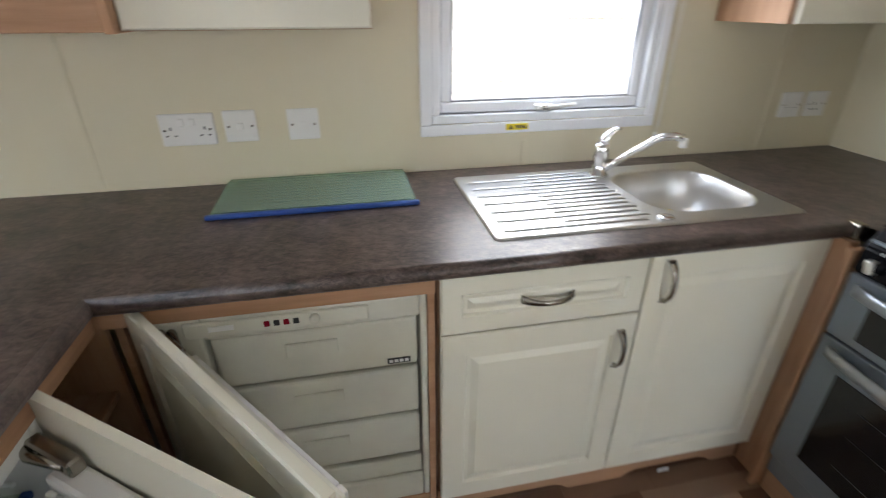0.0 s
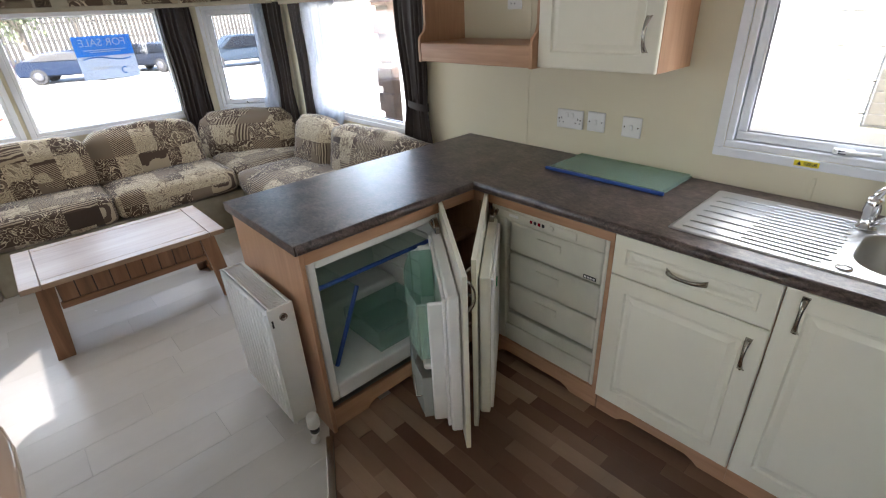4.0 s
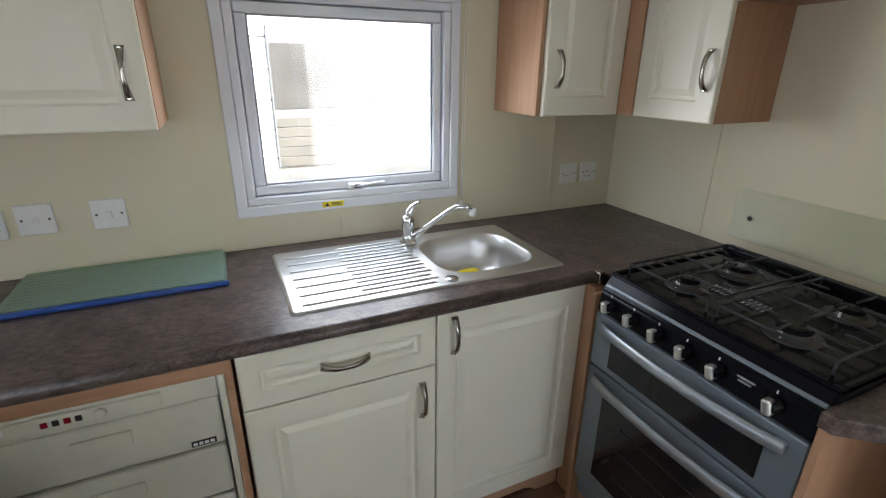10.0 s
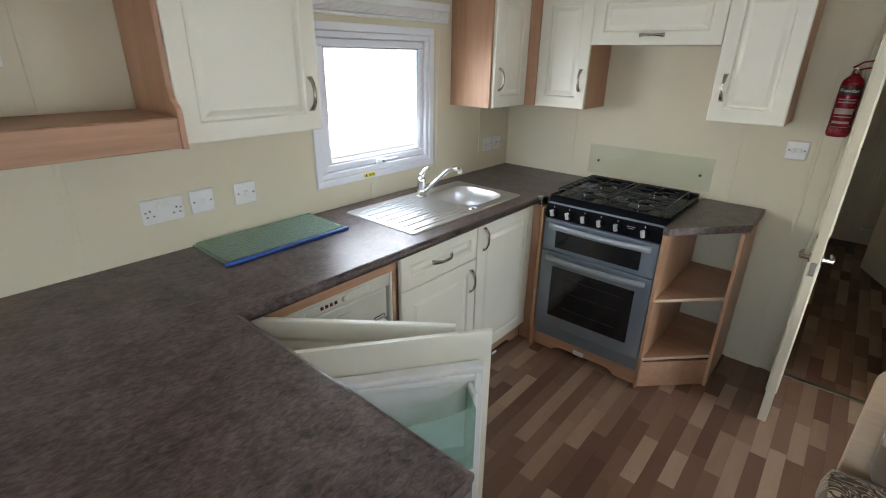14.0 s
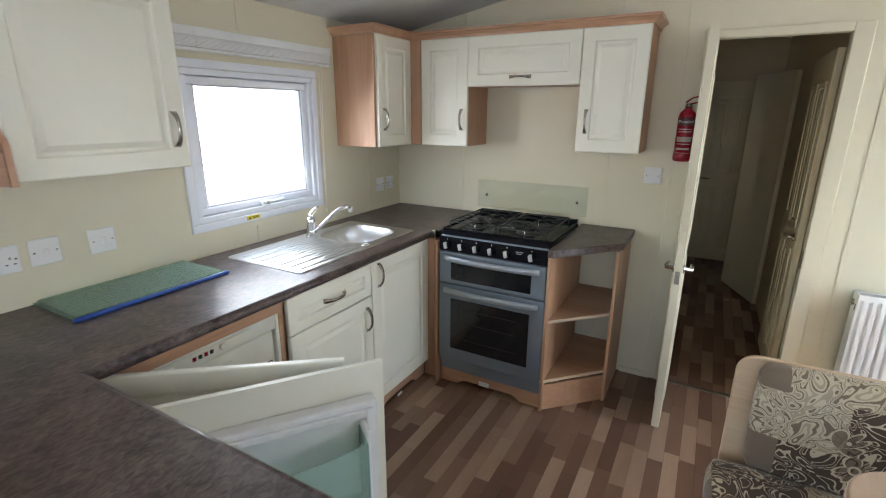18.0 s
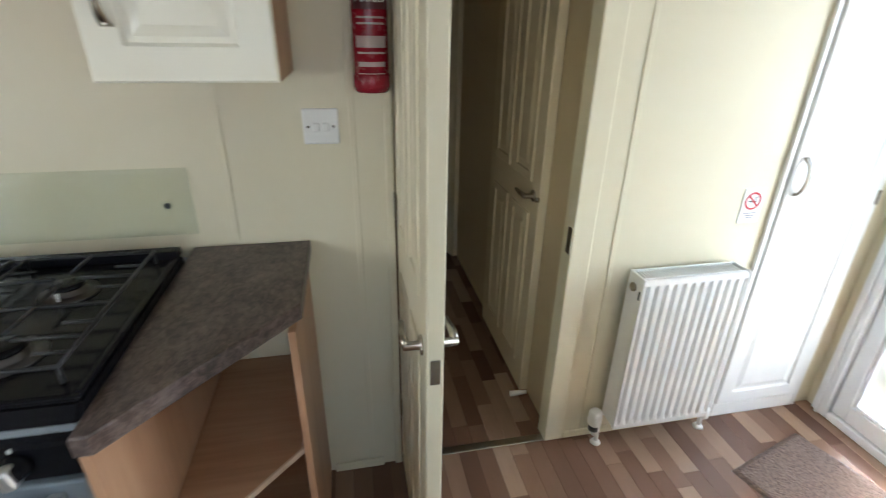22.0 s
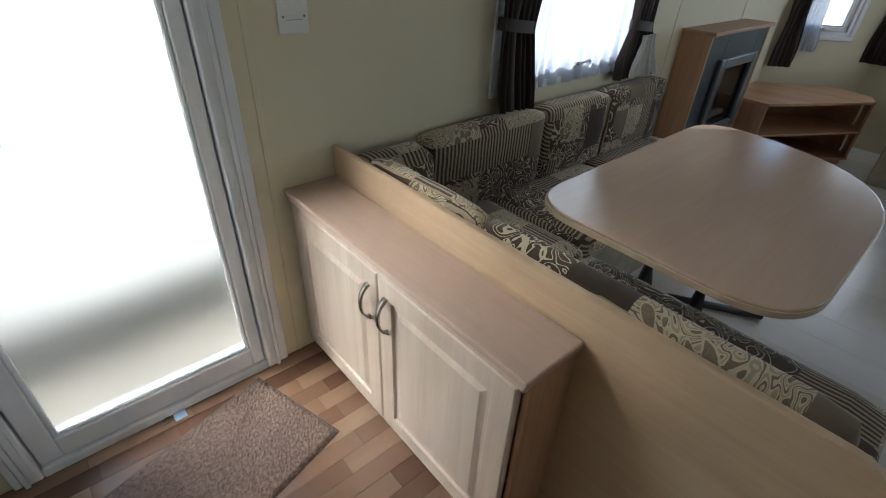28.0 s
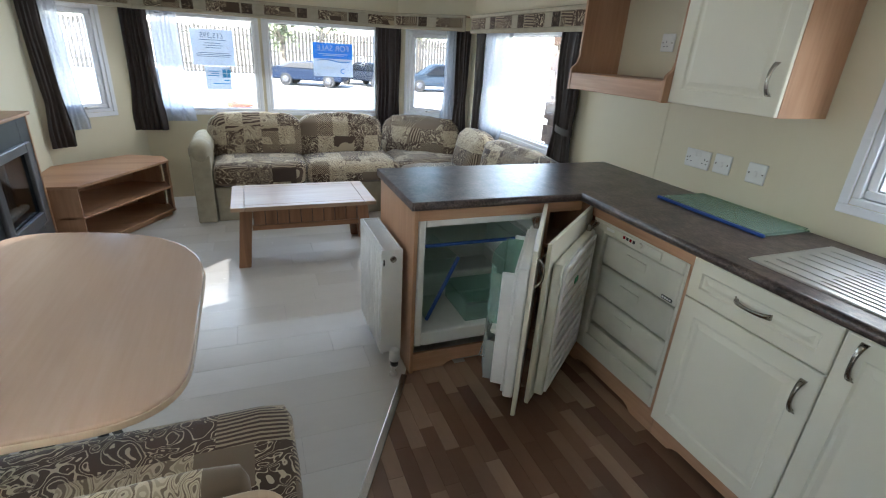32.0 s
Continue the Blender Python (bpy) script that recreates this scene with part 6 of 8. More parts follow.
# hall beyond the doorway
wall("wall_hall_right", (E + 0.046, 3.02, 0), (1, 0, 0), 3.3, 2.4, 0.04, [], HALL_WALL_DIM, "cream hall partition wall")
wall("wall_hall_left", (E + 0.046, 3.75, 0), (1, 0, 0), 2.0, 2.4, -0.04, [], HALL_WALL_DIM, "cream hall partition wall")
wall("wall_hall_end", (8.7, 3.02, 0), (0, 1, 0), N - 3.02, 2.4, 0.04, [], HALL_WALL_DIM, "cream wall at the hall's end")
wall("wall_room_side", (7.836, 3.791, 0), (0, 1, 0), N - 3.791, 2.4, -0.04, [], CREAM_WALL, "cream partition of the far room")
wall("wall_room_north", (7.80, N, 0), (1, 0, 0), 0.94, 2.4, -0.06, [(0.35, 1.1, 0.6, 1.5)], CREAM_WALL, "cream outer wall of the far room with a window opening")


def hall_door(name, m, w, label, handle_u):
    th = thing(name, tuple(m.translation), label, "door", "", "structure")
    leaf = part("door_leaf", slab(0, -0.018, 0.012, w, 0.016, 1.83, 0.003, m=m), HALL_DOOR_DIM, th)
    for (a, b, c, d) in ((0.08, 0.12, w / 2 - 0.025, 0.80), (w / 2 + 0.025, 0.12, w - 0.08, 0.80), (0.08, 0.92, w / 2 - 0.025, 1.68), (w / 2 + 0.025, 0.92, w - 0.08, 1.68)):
        part("raised_panel", panel_leaf(c - a, d - b, 0.006, 0.03, True, m @ pose(a, -0.0182, b)), HALL_DOOR_DIM, leaf)
    bm = lathe([(0.022, 0), (0.021, 0.005), (0.010, 0.008), (0.009, 0.04)], 18, m @ pose(handle_u, -0.018, 0.875, 90))
    s = -1 if handle_u > w / 2 else 1
    tube([m @ Vector((handle_u, -0.05, 0.875)), m @ Vector((handle_u + s * 0.04, -0.055, 0.876)), m @ Vector((handle_u + s * 0.10, -0.05, 0.872))], [0.010, 0.009, 0.007], 10, True, bm)
    part("door_handle", bm, NICKEL, leaf, "satin metal lever handle")
    part("lock_button", lathe([(0.010, 0), (0.009, 0.010), (0.005, 0.014)], 14, m @ pose(handle_u - s * 0.05, -0.018, 0.875, 90)), NICKEL, leaf)
    return th


hall_door("door_3", lay((-1, 0, 0), (0, -1, 0), at=(6.652, 3.039, 0)), 0.60, "cream panelled door closed in the hall", 0.545)
hall_door("door_4", lay((0.85, 0.35, 0), (-0.35, 0.85, 0), at=(7.42, 3.04, 0)) @ pose(0, 0, 0), 0.58, "cream panelled door ajar across the hall", 0.5)
hall_door("door_5", lay((0, -1, 0), (1, 0, 0), at=(8.68, 3.66, 0)), 0.55, "cream panelled door at the hall's end", 0.06)
skv = thing("door_stop", (6.0, 3.2, 0), "small white door stop on the hall skirting", "door stop")
part("stop", tube([(6.02, 3.04, 0.03), (6.02, 3.11, 0.03)], [0.008, 0.012], 10), WHITE_PLASTIC, skv)


def radiator(m, w, h, label, valve_u, d=0.09, z0=0.11):
    """A double-panel steel radiator: m at the wall face, x along it, -y out into the room."""
    th = thing("radiator", tuple(m.translation), label, "radiator", "radiators")
    bm = bmesh.new()
    n = max(6, int(w / 0.034))
    pitch = (w - 0.03) / n
    prof = [(0.0, -d + 0.012)]
    for k in range(n):
        u = 0.015 + k * pitch
        prof += [(u, -d + 0.012), (u + pitch * 0.20, -d + 0.001), (u + pitch * 0.30, -d), (u + pitch * 0.60, -d), (u + pitch * 0.70, -d + 0.001), (u + pitch * 0.90, -d + 0.012)]
    prof.append((w, -d + 0.012))
    zs = ((z0, 0.004), (z0 + 0.02, 0.0), (z0 + 0.035, 0.0), (z0 + h - 0.035, 0.0), (z0 + h - 0.02, 0.0), (z0 + h, 0.004))
    rows = []
    for i, (z, push) in enumerate(zs):
        flat = i in (0, 1, 4, 5)
        rows.append([bm.verts.new((u, (-d + 0.002 if flat else y) + push, z)) for u, y in prof])
    for a, b in zip(rows, rows[1:]):
        for k in range(len(prof) - 1):
            bm.faces.new((a[k], a[k + 1], b[k + 1], b[k]))
    slab(0.0, -d + 0.0125, z0, w, -d + 0.0155, z0 + h, 0, 1, bm)
    bm.transform(m)
    part("front_panel", bm, WHITE_PAINT, th)
    part("rear_panel", slab(0.0, -0.022, z0, w, -0.014, z0 + h, 0.002, 1, m=m), WHITE_PAINT, th)
    for u in (0.0, w - 0.004):
        part("side_cover", slab(u - 0.002, -d + 0.002, z0 + 0.01, u + 0.006, -0.012, z0 + h + 0.002, 0.003, 2, m=m), WHITE_PAINT, th)
    bm = bmesh.new()
    k = 0
    while 0.02 + k * 0.011 < w - 0.02:
        slab(0.02 + k * 0.011, -d + 0.016, z0 + h - 0.012, 0.024 + k * 0.011, -0.024, z0 + h - 0.003, 0, 1, bm)
        k += 1
    slab(0.004, -d + 0.012, z0 + h - 0.004, w - 0.004, -d + 0.018, z0 + h + 0.002, 0.001, 1, bm)
    slab(0.004, -0.026, z0 + h - 0.004, w - 0.004, -0.018, z0 + h + 0.002, 0.001, 1, bm)
    bm.transform(m)
    part("top_grille", bm, WHITE_PAINT, th)
    # added grey sheet whose colour stands in for the shade below the grille
    part("grille_shadow_tray", slab(0.01, -d + 0.02, z0 + h - 0.08, w - 0.01, -0.026, z0 + h - 0.07, 0, m=m), plain("grille_shade_grey", (0.25, 0.25, 0.25), 0.8), th)
    for u in (valve_u, w - valve_u):
        bm = tube([m @ Vector((u, -d / 2, 0.0)), m @ Vector((u, -d / 2, z0 + 0.02))], 0.008, 10)
        lathe([(0.020, 0), (0.016, 0.008), (0.010, 0.012)], 14, m @ pose(u, -d / 2, 0.0), bm)
        pipe = part("pipe_tail", bm, WHITE_PLASTIC, th)
        s = 1 if u > w / 2 else -1
        part("valve", lathe([(0.013, 0), (0.017, 0.006), (0.016, 0.04), (0.010, 0.052)], 16, m @ pose(u + s * 0.012, -d / 2, z0 - 0.055)), WHITE_PLASTIC, pipe)
        if u == valve_u:
            part("valve_collar", lathe([(0.019, 0), (0.019, 0.022), (0.014, 0.026)], 16, m @ pose(u + s * 0.02, -d / 2, z0 - 0.03)), BLACK_PLASTIC, pipe, "dark valve collar")
            part("thermostat_head", lathe([(0.022, 0), (0.026, 0.006), (0.025, 0.05), (0.018, 0.062)], 18, m @ pose(u + s * 0.02, -d / 2, z0 - 0.003)), WHITE_PLASTIC, pipe, "white thermostat head")
    for u in (-0.003, w + 0.003):
        part("bleed_plug", lathe([(0.015, -0.005), (0.015, 0.004), (0.010, 0.006), (0.009, 0.003), (0.004, 0.003)], 16, m @ pose(u, -d / 2, z0 + h - 0.045, 0, 90)), NICKEL, th)
        bm = slab(u - 0.0015, -d + 0.012, z0 + h - 0.075, u + 0.0015, -d + 0.018, z0 + h - 0.045, 0, m=m)
        part("side_slot", bm, BLACK_PLASTIC, th)
    return th


radiator(lay((0, -1, 0), (1, 0, 0), at=(E, 2.832, 0)), 0.385, 0.62, "white panel radiator on the partition beside the cupboard", -0.03, 0.10, 0.10)
radiator(lay((1, 0, 0), (0, 1, 0), at=(2.945, 3.95, 0)), 0.44, 0.55, "white panel radiator on the peninsula's end", 0.475, 0.115, 0.10)

cup = thing("cupboard_door", (E, 2.155, 0.05), "tall white cupboard door with bowed handle, closed", "cupboard door")
mE = lay((0, -1, 0), (1, 0, 0), at=(E - 0.004, 0, 0))
lf = part("door_leaf", panel_leaf(0.378, 1.78, 0.018, 0.055, True, mE @ pose(-2.33, 0, 0.07)), WHITE_PAINT, cup)
part("handle", bow((E - 0.022, 2.30, 1.012), (0, 0, 1), (-1, 0, 0), 0.13), NICKEL, lf)
bm = bmesh.new()
for a in ((E - 0.014, 2.334, 0.0, E - 0.0005, 2.352, 1.90), (E - 0.014, 1.927, 0.0, E - 0.0005, 1.948, 1.90), (E - 0.014, 1.948, 1.862, E - 0.0005, 2.334, 1.90), (E - 0.014, 1.948, 0.0, E - 0.0005, 2.334, 0.065)):
    slab(*a, 0.003, 1, bm)
part("surround", bm, WHITE_PAINT, cup)
part("hinge", slab(E - 0.024, 1.938, 0.90, E - 0.0145, 1.952, 0.95, 0.002), NICKEL, cup)

ns = thing("no_smoking_sign", (E, 2.39, 0.9), "white no-smoking sign with red ring and black cigarette", "sign")
part("paper", slab(E - 0.003, 2.39, 0.855, E - 0.0005, 2.467, 0.975, 0), PAPER, ns)
mS = lay((0, -1, 0), (0, 0, 1), (-1, 0, 0), (E - 0.004, 2.4285, 0.931))
RING = plain("red_print", (0.55, 0.02, 0.03), 0.5)
bm = tube([mS @ Vector((0.027 * math.cos(a), 0.027 * math.sin(a), 0)) for a in [k * math.pi / 14 for k in range(29)]], 0.0035, 6, False, None, 0.2)
bm.faces.ensure_lookup_table()
part("red_ring", bm, RING, ns)
part("red_bar", slab(-0.026, -0.003, 0, 0.026, 0.003, 0.001, 0, m=mS @ pose(0, 0, 0, 0, 0, -45)), RING, ns)
part("cigarette", slab(-0.016, -0.004, -0.0005, 0.014, 0.001, 0.0004, 0, m=mS), BLACK_PLASTIC, ns)
part("smoke_mark", tube([mS @ Vector(p) for p in ((0.010, 0.004, 0), (0.006, 0.010, 0), (0.013, 0.014, 0))], 0.0015, 5), BLACK_PLASTIC, ns)
bm = bmesh.new()
for k in range(3):
    slab(-0.025 + 0.006 * k, -0.043 - 0.008 * k, -0.0004, 0.025 - 0.006 * k, -0.040 - 0.008 * k, 0.0006, 0, 1, bm)
bm.transform(mS)
part("text_lines", bm, plain("grey_ink", (0.25, 0.25, 0.28), 0.6), ns)

mat_ = thing("door_mat", (5.35, 2.3, 0), "brown loop-pile door mat askew before the entrance", "door mat")
mm = pose(5.29, 2.166, 0, 0, 0, 16.2)
bm = bmesh.new()
bmesh.ops.create_grid(bm, x_segments=90, y_segments=60, size=0.5, matrix=Matrix.Diagonal((0.61, 0.40, 1, 1)))
for v in bm.verts:
    edge = max(abs(v.co.x) / 0.305, abs(v.co.y) / 0.20)
    v.co.z = 0.012 * (1 - max(0, (edge - 0.94) / 0.06)) + 0.003 * noise.noise(v.co * 160) + 0.003 * noise.noise(v.co * 9) + 0.001
    if edge > 0.99:
        v.co.z = 0.0005
bm.transform(mm)
part("mat_surface", bm, RUG, mat_)
keys = thing("key_fob", (5.33, 1.885, 0), "small keys with a pale blue tag on the floor", "keys")
part("tag", slab(5.30, 1.868, 0.001, 5.338, 1.905, 0.006, 0.002), plain("pale_tag", (0.55, 0.75, 0.95), 0.4), keys)
part("key", tube([(5.342, 1.885, 0.004), (5.37, 1.895, 0.004), (5.375, 1.875, 0.004), (5.35, 1.87, 0.004)], 0.003, 6), NICKEL, keys)

# ---- low cupboard and dinette ----
dr = thing("low_cupboard", (4.79, 2.3, 0), "pale beech two-door cupboard by the entrance", "cupboard")
DX0, DX1, DY0, DY1, DZ = 4.657, 4.826, S + 0.004, 2.858, 0.683
bm = bmesh.new()
slab(DX0, DY0, 0.0, DX1 - 0.02, DY0 + 0.016, DZ - 0.02, 0.001, 1, bm)
part("side_panel", bm, PALE_BEECH_Z, dr)
part("side_panel", slab(DX0, DY1 - 0.018, 0.0, DX1 - 0.02, DY1 - 0.002, DZ - 0.02, 0.001), BEECH_Z, dr)
part("kickboard", slab(DX1 - 0.05, DY0 + 0.016, 0.0, DX1 - 0.035, DY1 - 0.018, 0.06, 0.001), PALE_BEECH_Y, dr)
part("top", slab(DX0, DY0 - 0.002, DZ - 0.02, DX1 + 0.012, DY1 + 0.008, DZ, 0.005, 2), PALE_BEECH_Y, dr)
part("edge_moulding", slab(DX1 - 0.012, DY0 + 0.002, DZ - 0.042, DX1 + 0.004, DY1, DZ - 0.0205, 0.006, 2), PALE_BEECH_Z, dr, "pale moulding under the top edge")
DF = lay((0, 1, 0), (-1, 0, 0), at=(DX1 - 0.018, 0, 0))
for k in range(2):
    y0 = DY0 + 0.016 + k * 0.485
    front_door(dr, DF @ pose(y0, 0, 0.05), 0.481, 0.585, "cupboard_door", (0.442 if k == 0 else 0.04, 0.47, True), mat=PALE_BEECH_Z)
bd = thing("bench_partition", (4.69, 2.6, 0), "honey-coloured wooden partition board behind the dinette seat", "partition")
outline = [(S + 0.004, 0.0), (3.33, 0.0), (3.35, 0.05), (3.35, 0.715)] + [(3.29 + 0.06 * math.cos(radians(a)), 0.727 + 0.06 * math.sin(radians(a))) for a in range(0, 91, 15)] + [(S + 0.004, 0.787)]
part("board", prism(outline, 0, 0.02, 0.004, 2, m=lay((0, 1, 0), (0, 0, 1), (1, 0, 0), (4.6345, 0, 0))), PLY_Y, bd)
bn = thing("dinette_bench", (4.2, 2.4, 0), "L-shaped dinette bench in brown and cream patchwork fabric", "bench seat")
part("seat_base", slab(4.04, S + 0.02, 0.0, 4.633, 3.33, 0.30, 0.006), BEIGE_FABRIC, bn)
part("seat_base", slab(2.62, S + 0.02, 0.0, 4.038, 2.40, 0.30, 0.006), BEIGE_FABRIC, bn)
for y0, y1 in ((S + 0.03, 2.475), (2.48, 3.385)):
    part("seat_cushion", pad(3.985, y0, 0.30, 4.59, y1, 0.445, 0.045, 0.006, 0.003, seed=y0), FABRIC if y0 < 2.5 else FABRIC_B, bn)
for x0, x1 in ((2.60, 3.30), (3.305, 3.98)):
    part("seat_cushion", pad(x0, S + 0.09, 0.30, x1, 2.43, 0.445, 0.045, 0.006, 0.003, seed=x0), FABRIC_B, bn)
for k, (y0, y1) in enumerate(((2.02, 2.50), (2.505, 3.29))):
    part("back_cushion", pad(4.55, y0, 0.43, 4.6335, y1, 0.795, 0.035, 0.004, 0.004, seed=k), (FABRIC, FABRIC_C)[k], bn)
for k, (x0, x1) in enumerate(((2.60, 3.17), (3.175, 3.67), (3.675, 4.32))):
    part("back_cushion", pad(x0, S + 0.006, 0.42, x1, S + 0.13, 0.765, 0.035, 0.006, 0.004, seed=5 + k), (FABRIC_B, FABRIC, FABRIC_C)[k], bn)
part("corner_cushion", pad(4.315, S + 0.006, 0.42, 4.63, S + 0.16, 0.75, 0.06, 0.012, 0.006, seed=9), FABRIC, bn)

tb = thing("dining_table", (3.72, 2.7, 0), "pale beech dining table with rounded ends on black folding legs", "table")


def round_poly(pts, rs, n=8):
    out = []
    for i, (x, y) in enumerate(pts):
        p, a, b = Vector((x, y)), Vector(pts[i - 1]), Vector(pts[(i + 1) % len(pts)])
        da, db = (a - p).normalized(), (b - p).normalized()
        s, e = p + da * rs[i], p + db * rs[i]
        for k in range(n + 1):
            t = k / n
            out.append(tuple((1 - t) ** 2 * s + 2 * t * (1 - t) * p + t * t * e))
    return out


top = round_poly([(3.02, 2.385), (4.31, 2.40), (4.315, 3.155), (3.16, 3.15)], [0.22, 0.18, 0.2, 0.5], 10)
part("tabletop", prism(top, 0.694, 0.72, 0.006, 3), PALE_BEECH_X, tb, "pale beech top with bevelled edge")
mid = sum((Vector(p) for p in top), Vector((0, 0))) / len(top)
part("edge_band", prism([tuple(Vector(p) + (Vector(p) - mid).normalized() * 0.003) for p in top], 0.6955, 0.7135, 0.002), BEECH_EDGE, tb, "paler rounded edge band")
for y in (2.62, 2.82):
    bm = bmesh.new()
    for s in (-1, 1):
        tube([(3.78 + s * 0.16, y, 0.69), (3.78 - s * 0.16, y, 0.03)], 0.016, 4, True, bm)
    part("folding_leg", bm, BLACK_IRON, tb, "black folding metal leg")
for x, x1 in ((3.52, 3.21), (3.94, 3.94)):
    part("foot", tube([(x, 2.45, 0.02), (x1, 2.95, 0.02)], 0.017, 6), BLACK_IRON, tb, "black tubular foot")

# ---- lounge ----
ct = thing("coffee_table", (1.75, 3.68, 0), "waxed pine coffee table with chunky square legs", "coffee table")
TX0, TX1, TY0, TY1, TZ = 1.45, 2.02, 3.17, 4.15, 0.45
for a, b in ((TY0, TY0 + 0.085), (TY1 - 0.085, TY1)):
    part("top_board", slab(TX0, a, TZ - 0.028, TX1, b, TZ, 0.004, 2), PINE_TOP, ct)
for a, b in ((TX0, TX0 + 0.055), (TX0 + 0.0575, TX1 - 0.0575), (TX1 - 0.055, TX1)):
    part("top_board", slab(a, TY0 + 0.0875, TZ - 0.028, b, TY1 - 0.0875, TZ, 0.0025, 2), PINE_TOP, ct)
part("under_frame", slab(TX0 + 0.06, TY0 + 0.06, TZ - 0.042, TX1 - 0.06, TY1 - 0.06, TZ - 0.0285, 0.001), PINE_Y, ct)
# corner legs: two boards in an L, splayed outwards towards the floor
for sx, x in ((-1, TX0 + 0.045), (1, TX1 - 0.045)):
    for sy, y in ((-1, TY0 + 0.055), (1, TY1 - 0.055)):
        bm = slab(min(x, x - sx * 0.026), min(y, y - sy * 0.080), 0.0, max(x, x - sx * 0.026), max(y, y - sy * 0.080), TZ - 0.029, 0.003, 2)
        slab(min(x - sx * 0.0265, x - sx * 0.095), min(y, y - sy * 0.026), 0.0, max(x - sx * 0.0265, x - sx * 0.095), max(y, y - sy * 0.026), TZ - 0.029, 0.003, 2, bm)
        for v in bm.verts:
            fall = TZ - 0.029 - v.co.z
            v.co.y += sy * 0.10 * fall
            v.co.x += sx * 0.03 * fall
        part("leg", bm, PINE_Z, ct)
for x in (TX0 + 0.052, TX1 - 0.066):
    for k in range(9):
        y = TY0 + 0.135 + k * (TY1 - TY0 - 0.27) / 9
        part("apron_board", slab(x, y + 0.0025, 0.305, x + 0.014, y + (TY1 - TY0 - 0.27) / 9 - 0.0025, TZ - 0.043, 0.004, 2), PINE_Z, ct)
    # added dark sheet that paints the shade in the gaps between apron boards
    part("apron_gap_shade", slab(x + 0.004, TY0 + 0.135, 0.30, x + 0.010, TY1 - 0.135, TZ - 0.043, 0), GAP_SHADE, ct)
    part("apron_rail", slab(x - 0.006, TY0 + 0.125, 0.268, x + 0.020, TY1 - 0.125, 0.304, 0.003), PINE_Y, ct)
for y in (TY0 + 0.062, TY1 - 0.078):
    part("end_apron", slab(TX0 + 0.135, y, 0.272, TX1 - 0.135, y + 0.016, TZ - 0.043, 0.003), PINE_Z, ct)

sf = thing("corner_sofa", (0.9, 4.3, 0), "L-shaped sofa in brown and cream patchwork with beige base", "sofa")
part("base", slab(0.20, 3.015, 0.0, 0.95, N - 0.03, 0.30, 0.012, 2), BEIGE_FABRIC, sf)
part("base", slab(0.952, 4.66, 0.0, 2.74, N - 0.03, 0.30, 0.012, 2), BEIGE_FABRIC, sf)
bm = slab(0.25, 2.86, 0.0, 0.975, 3.01, 0.58, 0.012, 2)
part("arm", bm, BEIGE_FABRIC, sf)
part("arm_roll", pad(0.27, 2.85, 0.50, 0.99, 3.02, 0.69, 0.08, 0.004, 0.003), BEIGE_FABRIC, sf)
for k, (y0, y1) in enumerate(((3.02, 3.78), (3.785, 4.64))):
    part("seat_cushion", pad(0.34, y0, 0.30, 0.99, y1, 0.50, 0.06, 0.018, 0.008, seed=k), (FABRIC_B, FABRIC_C)[k], sf)
part("seat_cushion", pad(0.34, 4.645, 0.30, 0.99, N - 0.05, 0.49, 0.06, 0.018, 0.008, seed=3), FABRIC, sf)
for k, (x0, x1) in enumerate(((0.995, 1.86), (1.865, 2.74))):
    part("seat_cushion", pad(x0, 4.62, 0.30, x1, N - 0.16, 0.49, 0.06, 0.018, 0.008, seed=6 + k), (FABRIC_C, FABRIC_B)[k], sf)
lean = Matrix.Rotation(radians(-12), 4, "Y")
for k, (y0, y1) in enumerate(((3.0, 3.78), (3.785, 4.56))):
    mt = Matrix.Translation((0.47, 0, 0.42)) @ lean
    part("back_cushion", pad(-0.12, y0, 0.0, 0.10, y1, 0.42, 0.085, 0.035, 0.014, mt, seed=10 + k), (FABRIC, FABRIC_B)[k], sf)
mt = Matrix.Translation((0.47, 4.98, 0.41)) @ Matrix.Rotation(radians(-38), 4, "Z") @ lean
part("back_cushion", pad(-0.12, -0.40, 0.0, 0.10, 0.40, 0.41, 0.085, 0.035, 0.014, mt, seed=14), FABRIC_C, sf)
back = Matrix.Rotation(radians(-12), 4, "X")
for k, (x0, x1) in enumerate(((0.98, 1.52), (1.54, 2.70))):
    mt = Matrix.Translation((0, N - 0.22, 0.40)) @ back
    part("back_cushion", pad(x0, -0.09, 0.0, x1, 0.12, 0.41, 0.085, 0.035, 0.014, mt, seed=20 + k), (FABRIC_B, FABRIC)[k], sf)

# corner television stand
tv = thing("corner_stand", (0.9, 2.3, 0), "beech corner television stand with open shelves", "tv stand")
pl = [(1.44, 1.87), (1.44, 2.20), (0.66, 2.66), (0.50, 2.60), (0.40, 2.32), (0.80, 1.87)]
for z0, z1, nm in ((0.465, 0.485, "top"), (0.245, 0.26, "shelf"), (0.035, 0.055, "bottom")):
    part(nm, prism(pl, z0, z1, 0.003), BEECH_Y, tv)
part("kickboard", prism([(1.41, 2.19), (0.67, 2.625), (0.655, 2.605), (1.395, 2.165)], 0.0, 0.035), BEECH_Y, tv)
part("upright", prism([(1.44, 1.88), (1.44, 2.195), (1.422, 2.195), (1.422, 1.88)], 0.055, 0.465), BEECH_Z, tv)
part("upright", prism([(0.66, 2.655), (0.50, 2.595), (0.506, 2.58), (0.67, 2.64)], 0.055, 0.465), BEECH_Z, tv)
